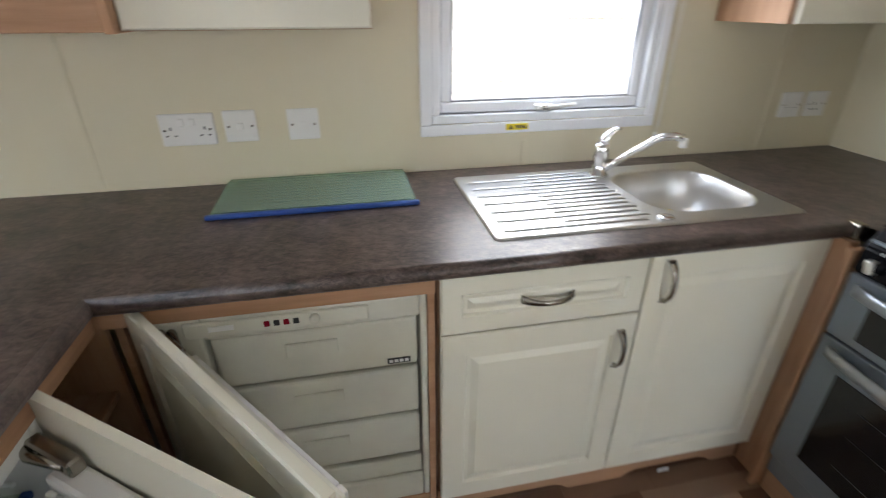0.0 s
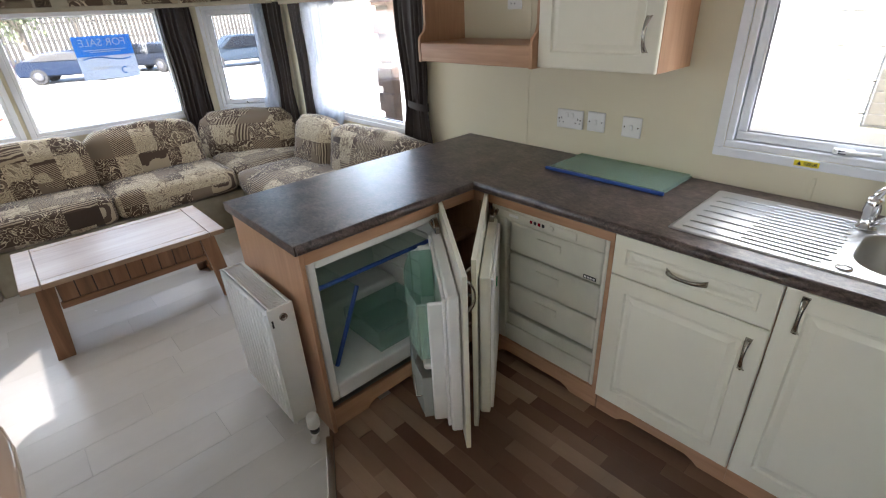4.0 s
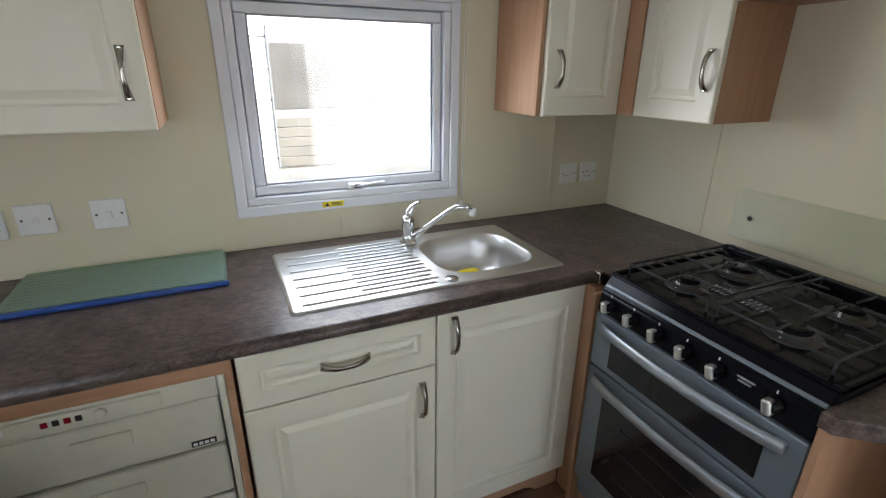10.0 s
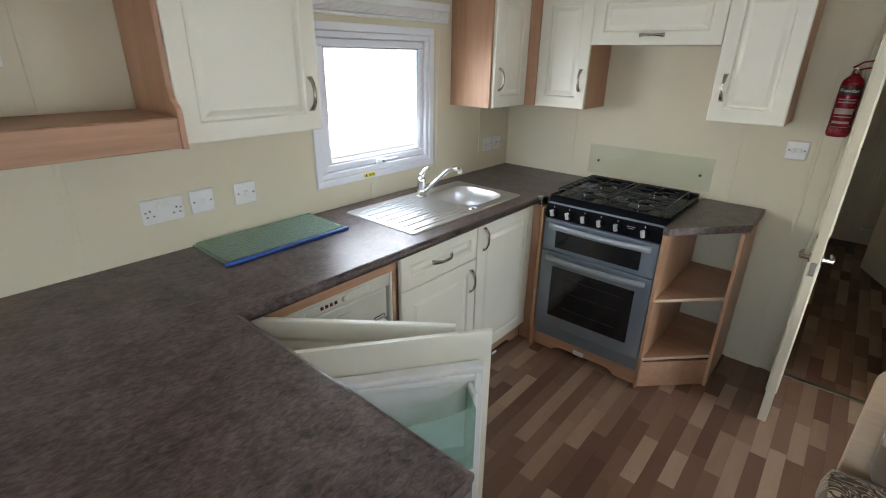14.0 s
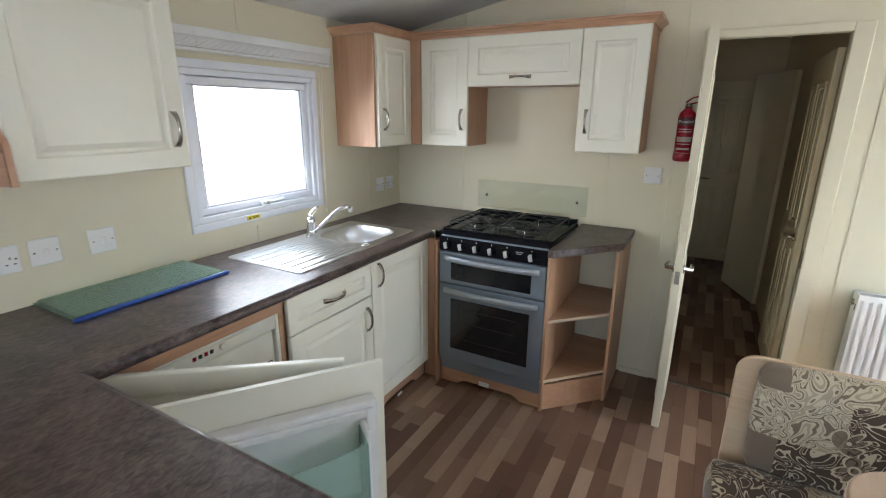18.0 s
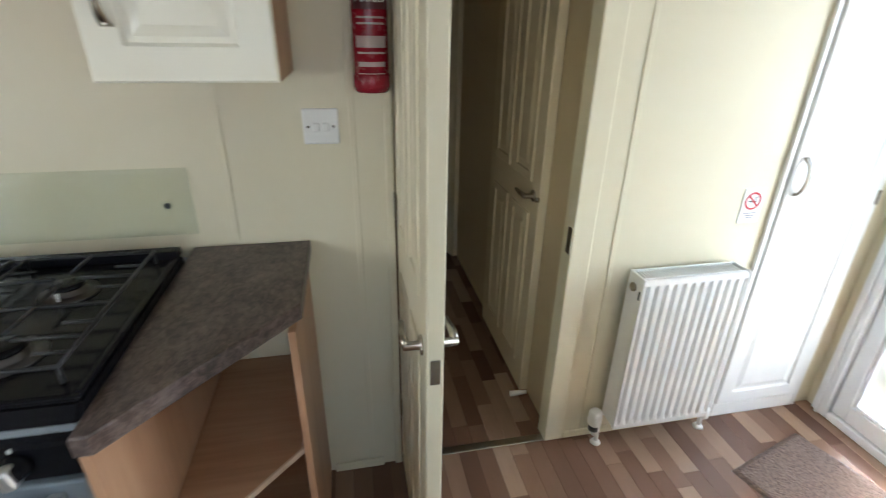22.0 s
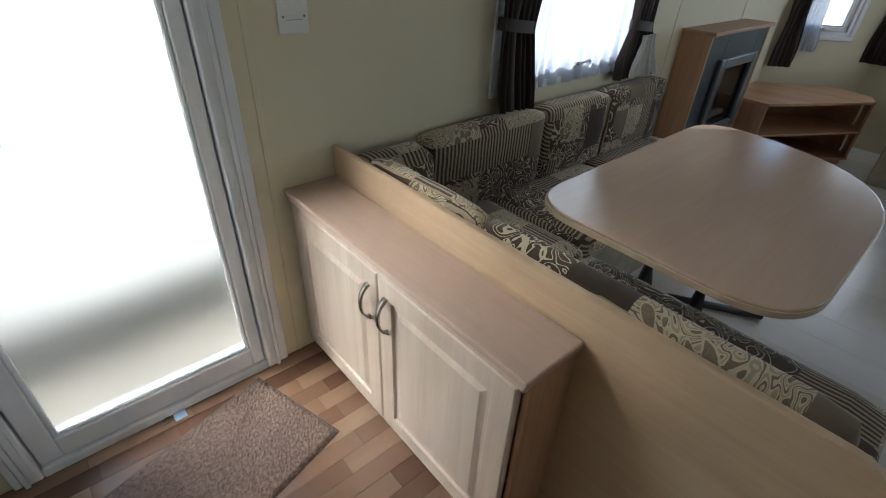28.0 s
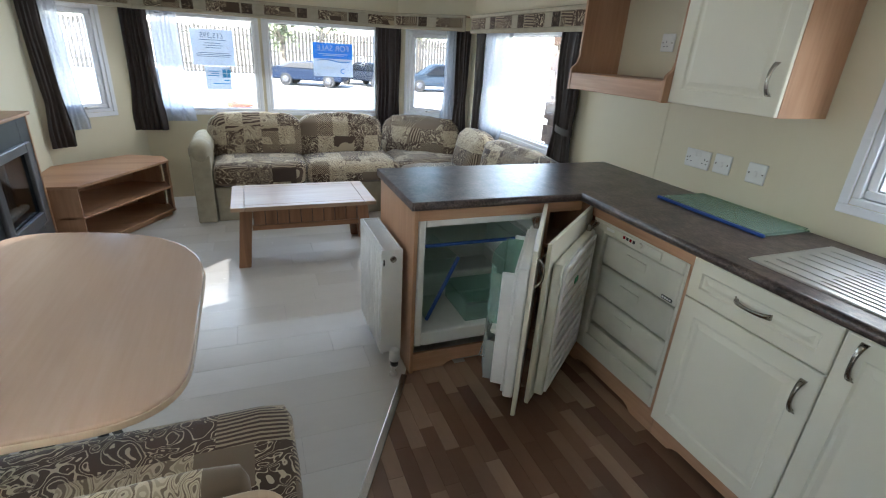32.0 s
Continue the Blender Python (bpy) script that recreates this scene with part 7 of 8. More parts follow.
part("back_board", prism([(0.52, 2.57), (0.42, 2.32), (0.80, 1.90), (0.815, 1.915), (0.44, 2.33), (0.535, 2.56)], 0.055, 0.465), BEECH_Z, tv)

fp = thing("fireplace", (2.17, 2.07, 0), "beech fire surround with grey metal electric fire and pebbles", "fireplace")
FX0, FX1, FYF, FH = 1.455, 2.338, 2.03, 0.985
part("side_panel", slab(FX1 - 0.018, S + 0.002, 0.0, FX1, FYF, FH - 0.022, 0.002), BEECH_Z, fp)
part("side_panel", slab(FX0, S + 0.002, 0.0, FX0 + 0.018, FYF, FH - 0.022, 0.002), BEECH_Z, fp)
part("mantel", slab(FX0 - 0.012, S + 0.002, FH - 0.022, FX1 + 0.012, FYF + 0.02, FH, 0.006, 2), BEECH_X, fp)
bm = bmesh.new()
ox0, ox1, oz0, oz1 = FX0 + 0.16, FX1 - 0.25, 0.36, 0.78
for a in ((FX0 + 0.018, 0.0, ox0, FH - 0.022), (ox1, 0.0, FX1 - 0.018, FH - 0.022), (ox0, oz1, ox1, FH - 0.022), (ox0, 0.0, ox1, oz0)):
    slab(a[0], FYF - 0.03, a[1], a[2], FYF - 0.004, a[3], 0.002, 1, bm)
part("front_plate", bm, GREY_METAL, fp, "dark blue-grey metal front")
bm = bmesh.new()
for a in ((ox0 - 0.05, oz0 - 0.06, ox0 + 0.02, oz1 + 0.04), (ox1 - 0.02, oz0 - 0.06, ox1 + 0.05, oz1 + 0.04), (ox0 + 0.02, oz1 - 0.02, ox1 - 0.02, oz1 + 0.04), (ox0 + 0.02, oz0 - 0.06, ox1 - 0.02, oz0 + 0.02)):
    slab(a[0], FYF - 0.004, a[1], a[2], FYF + 0.022, a[3], 0.008, 2, bm)
part("fire_frame", bm, plain("brushed_grey", (0.16, 0.16, 0.17), 0.38, 0.6), fp, "brushed grey fire frame")
bm = bmesh.new()
for a in ((ox0, S + 0.01, oz0, ox1, S + 0.02, oz1), (ox0, S + 0.02, oz0, ox1, FYF - 0.03, oz0 + 0.01)):
    slab(*a, 0, 1, bm)
part("fire_box", bm, BLACK_IRON, fp)
part("fire_mirror", slab(ox0 + 0.02, S + 0.021, oz0 + 0.16, ox1 - 0.02, S + 0.024, oz1 - 0.03, 0), CHROME, fp)
for k in range(22):
    a = random.random()
    part("pebble", pad(*(lambda c, r: (c[0] - r, c[1] - r, c[2] - r * 0.8, c[0] + r, c[1] + r, c[2] + r * 0.8))((ox0 + 0.04 + (ox1 - ox0 - 0.08) * ((k % 11) / 10), S + 0.07 + 0.04 * (k // 11), oz0 + 0.03 + 0.025 * (k // 11)), 0.022 + 0.008 * a), 0.02, 0.0, 0.004, cuts=3, seed=k), COALS, fp)
part("fire_glass", slab(ox0 + 0.005, FYF - 0.006, oz0 + 0.005, ox1 - 0.005, FYF - 0.0035, oz1 - 0.005, 0), glazing("fire_glass", (0.7, 0.7, 0.7), 0.12), fp)
part("vent_grille", slab(ox0 + 0.05, FYF - 0.003, 0.16, ox1 - 0.05, FYF + 0.004, 0.20, 0.002), BLACK_PLASTIC, fp)
hs = thing("hearth_step", (1.4, 2.1, 0), "low beech hearth board between fire and stand", "hearth")
part("board", slab(1.46, 2.055, 0.0, 1.66, 2.19, 0.09, 0.004), BEECH_X, hs)

pc = thing("framed_mirror", (2.19, S, 1.5), "tall mirror in a narrow wooden frame", "mirror")
bm = bmesh.new()
px0, px1, pz0, pz1 = 1.80, 2.272, 1.138, 1.80
for a in ((px0, pz0, px0 + 0.035, pz1), (px1 - 0.035, pz0, px1, pz1), (px0 + 0.035, pz0, px1 - 0.035, pz0 + 0.035), (px0 + 0.035, pz1 - 0.035, px1 - 0.035, pz1)):
    slab(a[0], S + 0.001, a[1], a[2], S + 0.022, a[3], 0.006, 2, bm)
part("frame", bm, PALE_BEECH_Z, pc)
part("mirror_glass", slab(px0 + 0.03, S + 0.002, pz0 + 0.03, px1 - 0.03, S + 0.008, pz1 - 0.03, 0), plain("mirror_silver", (0.75, 0.80, 0.86), 0.02, 1.0, 0.0), pc)

# ceiling lights
lt = thing("ceiling_light", (1.14, 4.45, 2.17), "shallow frosted glass ceiling light with metal clips, off", "ceiling light", "ceiling lights")
tiltm = Matrix.Translation((1.14, 4.45, ceiling_z(4.45) - 0.004)) @ Matrix.Rotation(math.atan(-PITCH), 4, "X")
part("glass_dish", lathe([(0.03, -0.075), (0.08, -0.066), (0.12, -0.045), (0.148, -0.016), (0.15, -0.012), (0.14, -0.012)], 32, tiltm), plain("frosted_dish", (0.72, 0.70, 0.62), 0.3), lt)
for a in (0, 2.1, 4.2):
    part("clip", slab(0.135, -0.010, -0.03, 0.158, 0.010, -0.001, 0.003, m=tiltm @ Matrix.Rotation(a, 4, "Z")), NICKEL, lt)
part("ceiling_plate", lathe([(0.10, -0.011), (0.10, -0.001)], 24, tiltm), WHITE_PAINT, lt)
sm = thing("ceiling_light", (4.2, 2.9, 2.15), "shallow frosted glass ceiling light with metal clips, off", "ceiling light", "ceiling lights")
t2 = Matrix.Translation((4.3, 2.75, ceiling_z(2.75) - 0.006)) @ Matrix.Rotation(math.atan(PITCH), 4, "X")
part("glass_dish", lathe([(0.03, -0.075), (0.08, -0.066), (0.12, -0.045), (0.148, -0.016), (0.15, -0.012), (0.14, -0.012)], 32, t2), bpy.data.materials["frosted_dish"], sm)


# ---- pelmets and curtains ----
def pelmet(p0, p1, z0, z1, inward, label, deep=0.11, ends=(False, False)):
    p0, p1 = Vector((*p0, 0)), Vector((*p1, 0))
    a = (p1 - p0).normalized()
    L = (p1 - p0).length
    m = lay(a, inward, (0, 0, 1), p0)
    th = thing("pelmet", tuple((p0 + p1) / 2 + Vector((0, 0, z0))), label, "pelmet", "pelmets")
    h = z1 - z0
    part("facing", slab(0, deep - 0.016, z0 + h * 0.20, L, deep, z0 + h * 0.82, 0.003, 1, m=m), PELMET_CLOTH, th)
    k, u = 0, 0.03
    while u < L - 0.1:
        wd = min((0.13, 0.14, 0.09)[k % 3], L - u - 0.02)
        part("fabric_patch", slab(u, deep, z0 + h * 0.22, u + wd, deep + 0.003, z0 + h * 0.80, 0.001, 1, m=m), (STRIPE_PATCH, LEAF_PATCH, PLAIN_PATCH)[k % 3], th)
        u += wd + (0.0, 0.10, 0.015)[k % 3]
        k += 1
    part("moulding", slab(0, deep - 0.018, z0 + h * 0.82, L, deep + 0.010, z1, 0.005, 2, m=m), PELMET_CLOTH, th)
    part("moulding", slab(0, deep - 0.018, z0, L, deep + 0.006, z0 + h * 0.20, 0.005, 2, m=m), PELMET_CLOTH, th)
    part("top_board", slab(0, 0.002, z1 - 0.016, L, deep - 0.018, z1 - 0.004, 0.001, 1, m=m), BEECH_X, th)
    for e, u in zip(ends, (0.0, L - 0.016)):
        if e:
            part("end_block", slab(u - 0.004, 0.002, z0 - 0.004, u + 0.022, deep + 0.012, z1 + 0.004, 0.003, 1, m=m), BEECH_Z, th, "plain beech end block")
    return th


PB0, PB1 = 1.66, 1.80
pelmet((0.85, N), (2.63, N), 1.645, 1.80, (0, -1, 0), "cream pelmet with brown and cream fabric patches", ends=(False, True))
pelmet((W, BAY_N - 0.03), (W, BAY_S + 0.03), PB0, PB1, (1, 0, 0), "long cream pelmet with brown and cream fabric patches")
pelmet((CANT_X + 0.02, N - 0.06), (W + 0.05, BAY_N - 0.0), PB0, PB1, (dn.y, -dn.x, 0), "short cream pelmet with brown and cream fabric patches")
pelmet((W + 0.05, BAY_S + 0.0), (CANT_X + 0.02, S + 0.06), PB0, PB1, (ds.y, -ds.x, 0), "short cream pelmet with brown and cream fabric patches")
pelmet((4.06, S), (2.68, S), 1.70, 1.83, (0, 1, 0), "cream pelmet with brown and cream fabric patches", ends=(True, False))


def drape(p, along, inward, z0, z1, w_top, w_mid, w_low, z_tie, mat, name, label, folds=7, amp=0.016, off=0.05, shift=0.0, lean=0.0):
    """A hanging curtain: its width at the top, at the tie and at the hem; folds deepen where it is gathered."""
    a, n = Vector(along).normalized(), Vector(inward).normalized()
    th = thing(name, tuple(Vector((*p, z0))), label, "curtain", "curtains")
    bm = bmesh.new()
    nu, nv = folds * 8, 28
    rows = []
    for j in range(nv + 1):
        z = z1 + (z0 - z1) * j / nv
        if z > z_tie:
            t = (z1 - z) / max(z1 - z_tie, 1e-6)
            w = w_top + (w_mid - w_top) * t ** 1.6
            sh = shift * t ** 1.6
        else:
            t = (z_tie - z) / max(z_tie - z0, 1e-6)
            w = w_mid + (w_low - w_mid) * min(1, t * 1.6)
            sh = shift + lean * t
        row = []
        for i in range(nu + 1):
            u = i / nu - 0.5
            ph = i / nu + 0.045 * math.sin(7.3 * i / nu + p[0] * 3 + p[1]) + 0.02 * math.sin(17.0 * i / nu + p[1] * 5)
            deep_ = amp * (0.75 + 0.6 * noise.noise(Vector((u * 5, z * 1.2, p[0] * 3 + p[1]))))
            d = deep_ * math.sin(2 * math.pi * folds * ph + 0.6 * math.sin(j * 0.35)) + 0.008 * noise.noise(Vector((u * 6, z * 3, p[0] + p[1])))
            q = Vector((*p, z)) + a * (u * w + sh) + n * (off + d)
            row.append(bm.verts.new(q))
        rows.append(row)
    for r0, r1 in zip(rows, rows[1:]):
        for k in range(nu):
            bm.faces.new((r0[k], r0[k + 1], r1[k + 1], r1[k])).smooth = True
    part("cloth", bm, mat, th)
    return th


def tie(th, p, along, inward, z, w, off=0.05):
    a, n = Vector(along).normalized(), Vector(inward).normalized()
    c = Vector((*p, z))
    pts = [c + a * (w / 2 * math.cos(t)) + n * (off + 0.035 * math.sin(t)) + Vector((0, 0, -0.012 * math.cos(t))) for t in [k * math.pi / 10 for k in range(21)]]
    bm = bmesh.new()
    rings = [[bm.verts.new(q + Vector((0, 0, s * 0.022))) for s in (-1, 1)] for q in pts]
    for r0, r1 in zip(rings, rings[1:]):
        bm.faces.new((r0[0], r1[0], r1[1], r0[1])).smooth = True
    part("tie_back", bm, CURTAIN, th, "dark fabric tie-back")


BROWN = "dark brown satin curtain hanging in folds"
NET = "white net curtain hanging in soft folds"
TIED = "dark brown satin curtain held by a tie-back"
# north lounge window
d = drape((2.41, N), (1, 0, 0), (0, -1, 0), 0.66, 1.66, 0.27, 0.19, 0.27, 1.0, CURTAIN, "curtain", TIED, 6, 0.018, 0.055, 0.02)
tie(d, (2.43, N), (1, 0, 0), (0, -1, 0), 1.02, 0.19)
drape((1.0, N), (1, 0, 0), (0, -1, 0), 0.66, 1.665, 0.16, 0.12, 0.15, 1.0, CURTAIN, "curtain", BROWN, 4, 0.014, 0.06)
drape((1.29, N), (1, 0, 0), (0, -1, 0), 0.76, 1.66, 0.46, 0.46, 0.52, 0.9, VOILE, "net_curtain", NET, 7, 0.014, 0.03, -0.02, -0.10)
# front windows
drape((W, 4.72), (0, 1, 0), (1, 0, 0), 0.62, 1.67, 0.26, 0.24, 0.25, 1.0, CURTAIN, "curtain", BROWN, 6, 0.018, 0.06)
drape((W, 2.50), (0, 1, 0), (1, 0, 0), 0.66, 1.67, 0.20, 0.22, 0.27, 1.0, CURTAIN, "curtain", BROWN, 6, 0.018, 0.06)
drape((W, 2.72), (0, 1, 0), (1, 0, 0), 0.74, 1.67, 0.20, 0.20, 0.26, 1.0, VOILE, "net_curtain", NET, 5, 0.012, 0.03, 0.0, 0.03)
# canted windows
cn0 = cant_n[0] + dn * (LN - 0.07)
drape((cn0.x, cn0.y), dn, (dn.y, -dn.x, 0), 0.62, 1.67, 0.15, 0.12, 0.16, 1.0, CURTAIN, "curtain", BROWN, 4, 0.014, 0.06)
cn1 = cant_n[0] + dn * (LN - 0.20)
drape((cn1.x, cn1.y), dn, (dn.y, -dn.x, 0), 0.76, 1.67, 0.12, 0.14, 0.20, 1.0, VOILE, "net_curtain", NET, 4, 0.012, 0.03)
cs0 = cant_s[0] + ds * 0.06
drape((cs0.x, cs0.y), ds, (ds.y, -ds.x, 0), 0.60, 1.67, 0.14, 0.13, 0.18, 0.95, CURTAIN, "curtain", BROWN, 4, 0.014, 0.06, 0.03)
cs1 = cant_s[0] + ds * 0.20
drape((cs1.x, cs1.y), ds, (ds.y, -ds.x, 0), 0.72, 1.67, 0.14, 0.14, 0.20, 0.9, VOILE, "net_curtain", NET, 4, 0.012, 0.03, 0.03)
# dinette window
d = drape((3.83, S), (-1, 0, 0), (0, 1, 0), 0.73, 1.71, 0.26, 0.17, 0.22, 1.08, CURTAIN, "curtain", TIED, 6, 0.018, 0.055, -0.03, 0.05)
tie(d, (3.86, S), (-1, 0, 0), (0, 1, 0), 1.10, 0.20)
d = drape((2.92, S), (-1, 0, 0), (0, 1, 0), 0.79, 1.71, 0.24, 0.18, 0.36, 1.04, CURTAIN, "curtain", TIED, 6, 0.018, 0.055, 0.0, 0.04)
tie(d, (2.92, S), (-1, 0, 0), (0, 1, 0), 1.04, 0.2)
drape((3.37, S), (-1, 0, 0), (0, 1, 0), 0.83, 1.70, 1.06, 1.04, 1.04, 1.0, VOILE, "net_curtain", NET, 16, 0.010, 0.02)
drape((2.88, S), (-1, 0, 0), (0, 1, 0), 0.80, 1.0, 0.11, 0.17, 0.28, 0.9, LINING, "curtain_lining", "pale lining of the tied curtain turned outwards", 5, 0.012, 0.088, 0.01, 0.03)


# ---- outdoors ----
GZ = -0.75
bm = bmesh.new()
bmesh.ops.create_grid(bm, x_segments=2, y_segments=2, size=1500, matrix=Matrix.Translation((0, 0, GZ)))
tagged(part("ground", bm, GROUND), "pale sunlit gravel and concrete of the sales ground", "ground", "", "structure")

# underside and outer skin of the caravan are left plain
WHITE_CLAD = plain("white_cladding", (0.78, 0.77, 0.72), 0.5)
nb = thing("neighbour_caravan", (4.5, 7.6, GZ), "cream-clad holiday caravan standing alongside, sunlit", "caravan")
NY = 6.75
for k in range(16):
    z = -0.35 + k * 0.165
    part("cladding_board", slab(0.9, NY, z, 12.0, NY + 0.03, z + 0.160, 0.004), WHITE_CLAD, nb)
nw = part("window", slab(4.475, NY - 0.012, 0.91, 4.85, NY - 0.001, 1.69, 0.003), plain("grey_shutter_frame", (0.22, 0.22, 0.22), 0.5), nb)
part("pane", slab(4.488, NY - 0.016, 1.25, 4.837, NY - 0.0125, 1.60, 0), plain("blind_behind_glass", (0.085, 0.082, 0.074), 0.3, 0, 0.3, 4.0), nw, "dark upper pane with a brown blind")
beige_slat = plain("beige_behind_glass", (0.125, 0.118, 0.10), 0.4)
for k in range(5):
    part("slat", slab(4.488, NY - 0.016, 0.920 + k * 0.057, 4.837, NY - 0.0125, 0.972 + k * 0.057, 0.001), beige_slat, nw, "beige slat")
part("body", slab(0.9, NY + 0.031, -0.35, 12.0, 9.9, 2.29, 0.01), CLADDING, nb)
part("roof", prism([(0.8, NY - 0.12), (12.1, NY - 0.12), (12.1, 10.0), (0.8, 10.0)], 2.30, 2.42, 0.02), plain("grey_roof", (0.3, 0.3, 0.3), 0.7), nb)
part("skirt", slab(1.0, NY + 0.06, GZ, 11.9, NY + 0.10, -0.352, 0), plain("dark_skirt", (0.04, 0.035, 0.03), 0.9), nb)

pp = thing("boarded_post", (0.32, 6.7, GZ), "dark brown boarded deck post at the neighbour's corner", "post")
part("post", slab(0.22, 6.70, GZ, 0.43, 6.80, 1.95, 0.006), plain("brown_timber", (0.075, 0.045, 0.03), 0.8, 0, 0.3, 6), pp)
for k in range(9):
    part("board", slab(0.19, 6.665, -0.55 + k * 0.27, 0.46, 6.699, -0.35 + k * 0.27, 0.005), bpy.data.materials["brown_timber"], pp)

st = thing("entrance_step", (5.4, 1.4, GZ), "deck landing outside the entrance door, coloured dark for shade", "step")
# deck colour lowered to stand in for the caravan's shadow on it
part("deck", slab(4.6, 1.15, -0.22, 6.2, S - 0.10, -0.16, 0.01), plain("shade_toned_deck", (0.21, 0.185, 0.15), 0.85), st)
# added rail, near black in place of the shaded ground beyond the deck
part("edge_rail", slab(4.6, 1.04, -0.24, 6.2, 1.145, 0.0, 0.006), plain("shade_band_dark", (0.022, 0.02, 0.014), 0.8), st, "added dark rail standing in for the shaded band past the deck")
for x in (4.65, 6.1):
    for y in (1.2, 1.65):
        part("post", slab(x, y, GZ, x + 0.06, y + 0.06, -0.221, 0.004), FENCE_WOOD, st)

# far fence
fn = thing("fence", (-32, 4, GZ), "tall weathered close-board fence behind the parked cars", "fence")
for k in range(150):
    y = -14 + k * 0.24
    h = 2.9 + 0.05 * math.sin(k * 1.7)
    part("fence_board", slab(-32.0, y, GZ + 0.05, -31.96, y + 0.17, GZ + h, 0), FENCE_WOOD, fn)
for z in (0.5, 1.5, 2.4):
    part("rail", slab(-32.08, -14, GZ + z, -32.01, 22, GZ + z + 0.09, 0), FENCE_WOOD, fn)


def car(p, heading, paint, label, tall=1.45, length=4.3, boxy=0.0):
    """A parked car seen far off: body, cabin glass, wheels and lamps."""
    th = thing("parked_car", (*p, GZ), label, "car", "parked cars")
    m = pose(p[0], p[1], GZ, 0, 0, heading)
    L, Wd = length, 1.75
    side = [(0.0, 0.32), (0.0, 0.62), (0.10, 0.76), (L * 0.22, 0.90), (L * 0.38, tall - 0.04), (L * 0.5, tall), (L * (0.74 + 0.14 * boxy), tall - 0.05), (L * (0.93 + 0.05 * boxy), 0.98), (L, 0.86), (L, 0.34)]

    def hull():
        bm = bmesh.new()
        rings = []
        for x, z in side:
            w = Wd / 2 * (1.0 if z < 0.95 else 1.0 - 0.22 * (z - 0.95) / 0.5)
            rings.append((bm.verts.new((x - L / 2, -w, z)), bm.verts.new((x - L / 2, w, z))))
        for a, b in zip(rings, rings[1:] + rings[:1]):
            bm.faces.new((a[0], b[0], b[1], a[1]))
        bm.faces.new([r[0] for r in rings][::-1])
        bm.faces.new([r[1] for r in rings])
        bmesh.ops.bevel(bm, geom=list(bm.edges), offset=0.05, segments=2, affect="EDGES")
        return bm

    bm = hull()
    bm.transform(m)
    part("car_body", bm, paint, th)
    for s in (-1, 1):
        g = [(L * 0.27, 0.94), (L * 0.40, tall - 0.10), (L * 0.5, tall - 0.07), (L * (0.72 + 0.12 * boxy), tall - 0.12), (L * (0.84 + 0.08 * boxy), 0.96)]
        gm = prism([(x - L / 2, z) for x, z in g], 0.0, 0.02, m=m @ Matrix(((1, 0, 0, 0), (0, -s * 0.28, s, s * (Wd / 2 + 0.27)), (0, 1, 0, 0), (0, 0, 0, 1))))
        part("side_window", gm, CAR_GLASS, th)
    for name, (xa, za), (xb, zb) in (("windscreen", (L * 0.23, 0.93), (L * 0.37, tall - 0.08)), ("rear_window", (L * (0.92 + 0.05 * boxy), 1.0), (L * (0.76 + 0.14 * boxy), tall - 0.10))):
        u = Vector((xb - xa, 0, zb - za))
        out = Vector((-u.z, 0, u.x)).normalized() * (1 if name == "windscreen" else -1)
        pane_m = m @ lay((0, 1, 0), u.normalized(), out, Vector((xa - L / 2, 0, za)) + out * 0.006)
        part(name, prism([(-0.72, 0), (0.72, 0), (0.60, u.length), (-0.60, u.length)], 0.0, 0.012, m=pane_m), CAR_GLASS, th)
    for x in (L * 0.19, L * 0.80):
        for s in (-1, 1):
            w = part("wheel", lathe([(0.30, -0.09), (0.33, -0.06), (0.33, 0.06), (0.30, 0.09)], 20, m @ pose(x - L / 2, s * (Wd / 2 - 0.07), 0.33, 90)), TYRE, th)
            part("rim", lathe([(0.20, -0.005), (0.21, 0.004), (0.10, 0.01)], 16, m @ pose(x - L / 2, s * (Wd / 2 + 0.022), 0.33, -90 * s)), RIM_GREY, w)
    for s in (-1, 1):
        part("headlight", slab(-L / 2 - 0.012, s * 0.55 - 0.16, 0.62, -L / 2 + 0.06, s * 0.55 + 0.18, 0.75, 0.02, m=m), PAPER, th)
        part("rear_light", slab(L / 2 - 0.05, s * 0.62 - 0.14, 0.72, L / 2 + 0.012, s * 0.62 + 0.14, 0.86, 0.02, m=m), RED_PAINT, th)
    part("number_plate", slab(L / 2 - 0.02, -0.26, 0.55, L / 2 + 0.016, 0.26, 0.66, 0.005, m=m), YELLOW, th)
    return th


BLUE_CAR = plain("blue_car_paint", (0.009, 0.016, 0.034), 0.4, 0, 0.05)
NAVY_CAR = plain("dark_car_paint", (0.012, 0.015, 0.022), 0.4, 0, 0.05)
STEEL_CAR = plain("steel_blue_paint", (0.022, 0.032, 0.046), 0.4, 0, 0.05)
for mt in (BLUE_CAR, NAVY_CAR, STEEL_CAR):
    mt.node_tree.nodes["Principled BSDF"].inputs["Specular IOR Level"].default_value = 0.12
car((-23.6, 6.7), -112, BLUE_CAR, "blue hatchback car parked by the fence", 1.3, 3.8)
car((-24.6, 10.3), 30, NAVY_CAR, "dark estate car parked by the fence", 1.35, 4.2, 0.6)
car((-22.2, 13.9), 82, STEEL_CAR, "steel-blue large car parked on the gravel", 1.5, 4.5, 0.5)


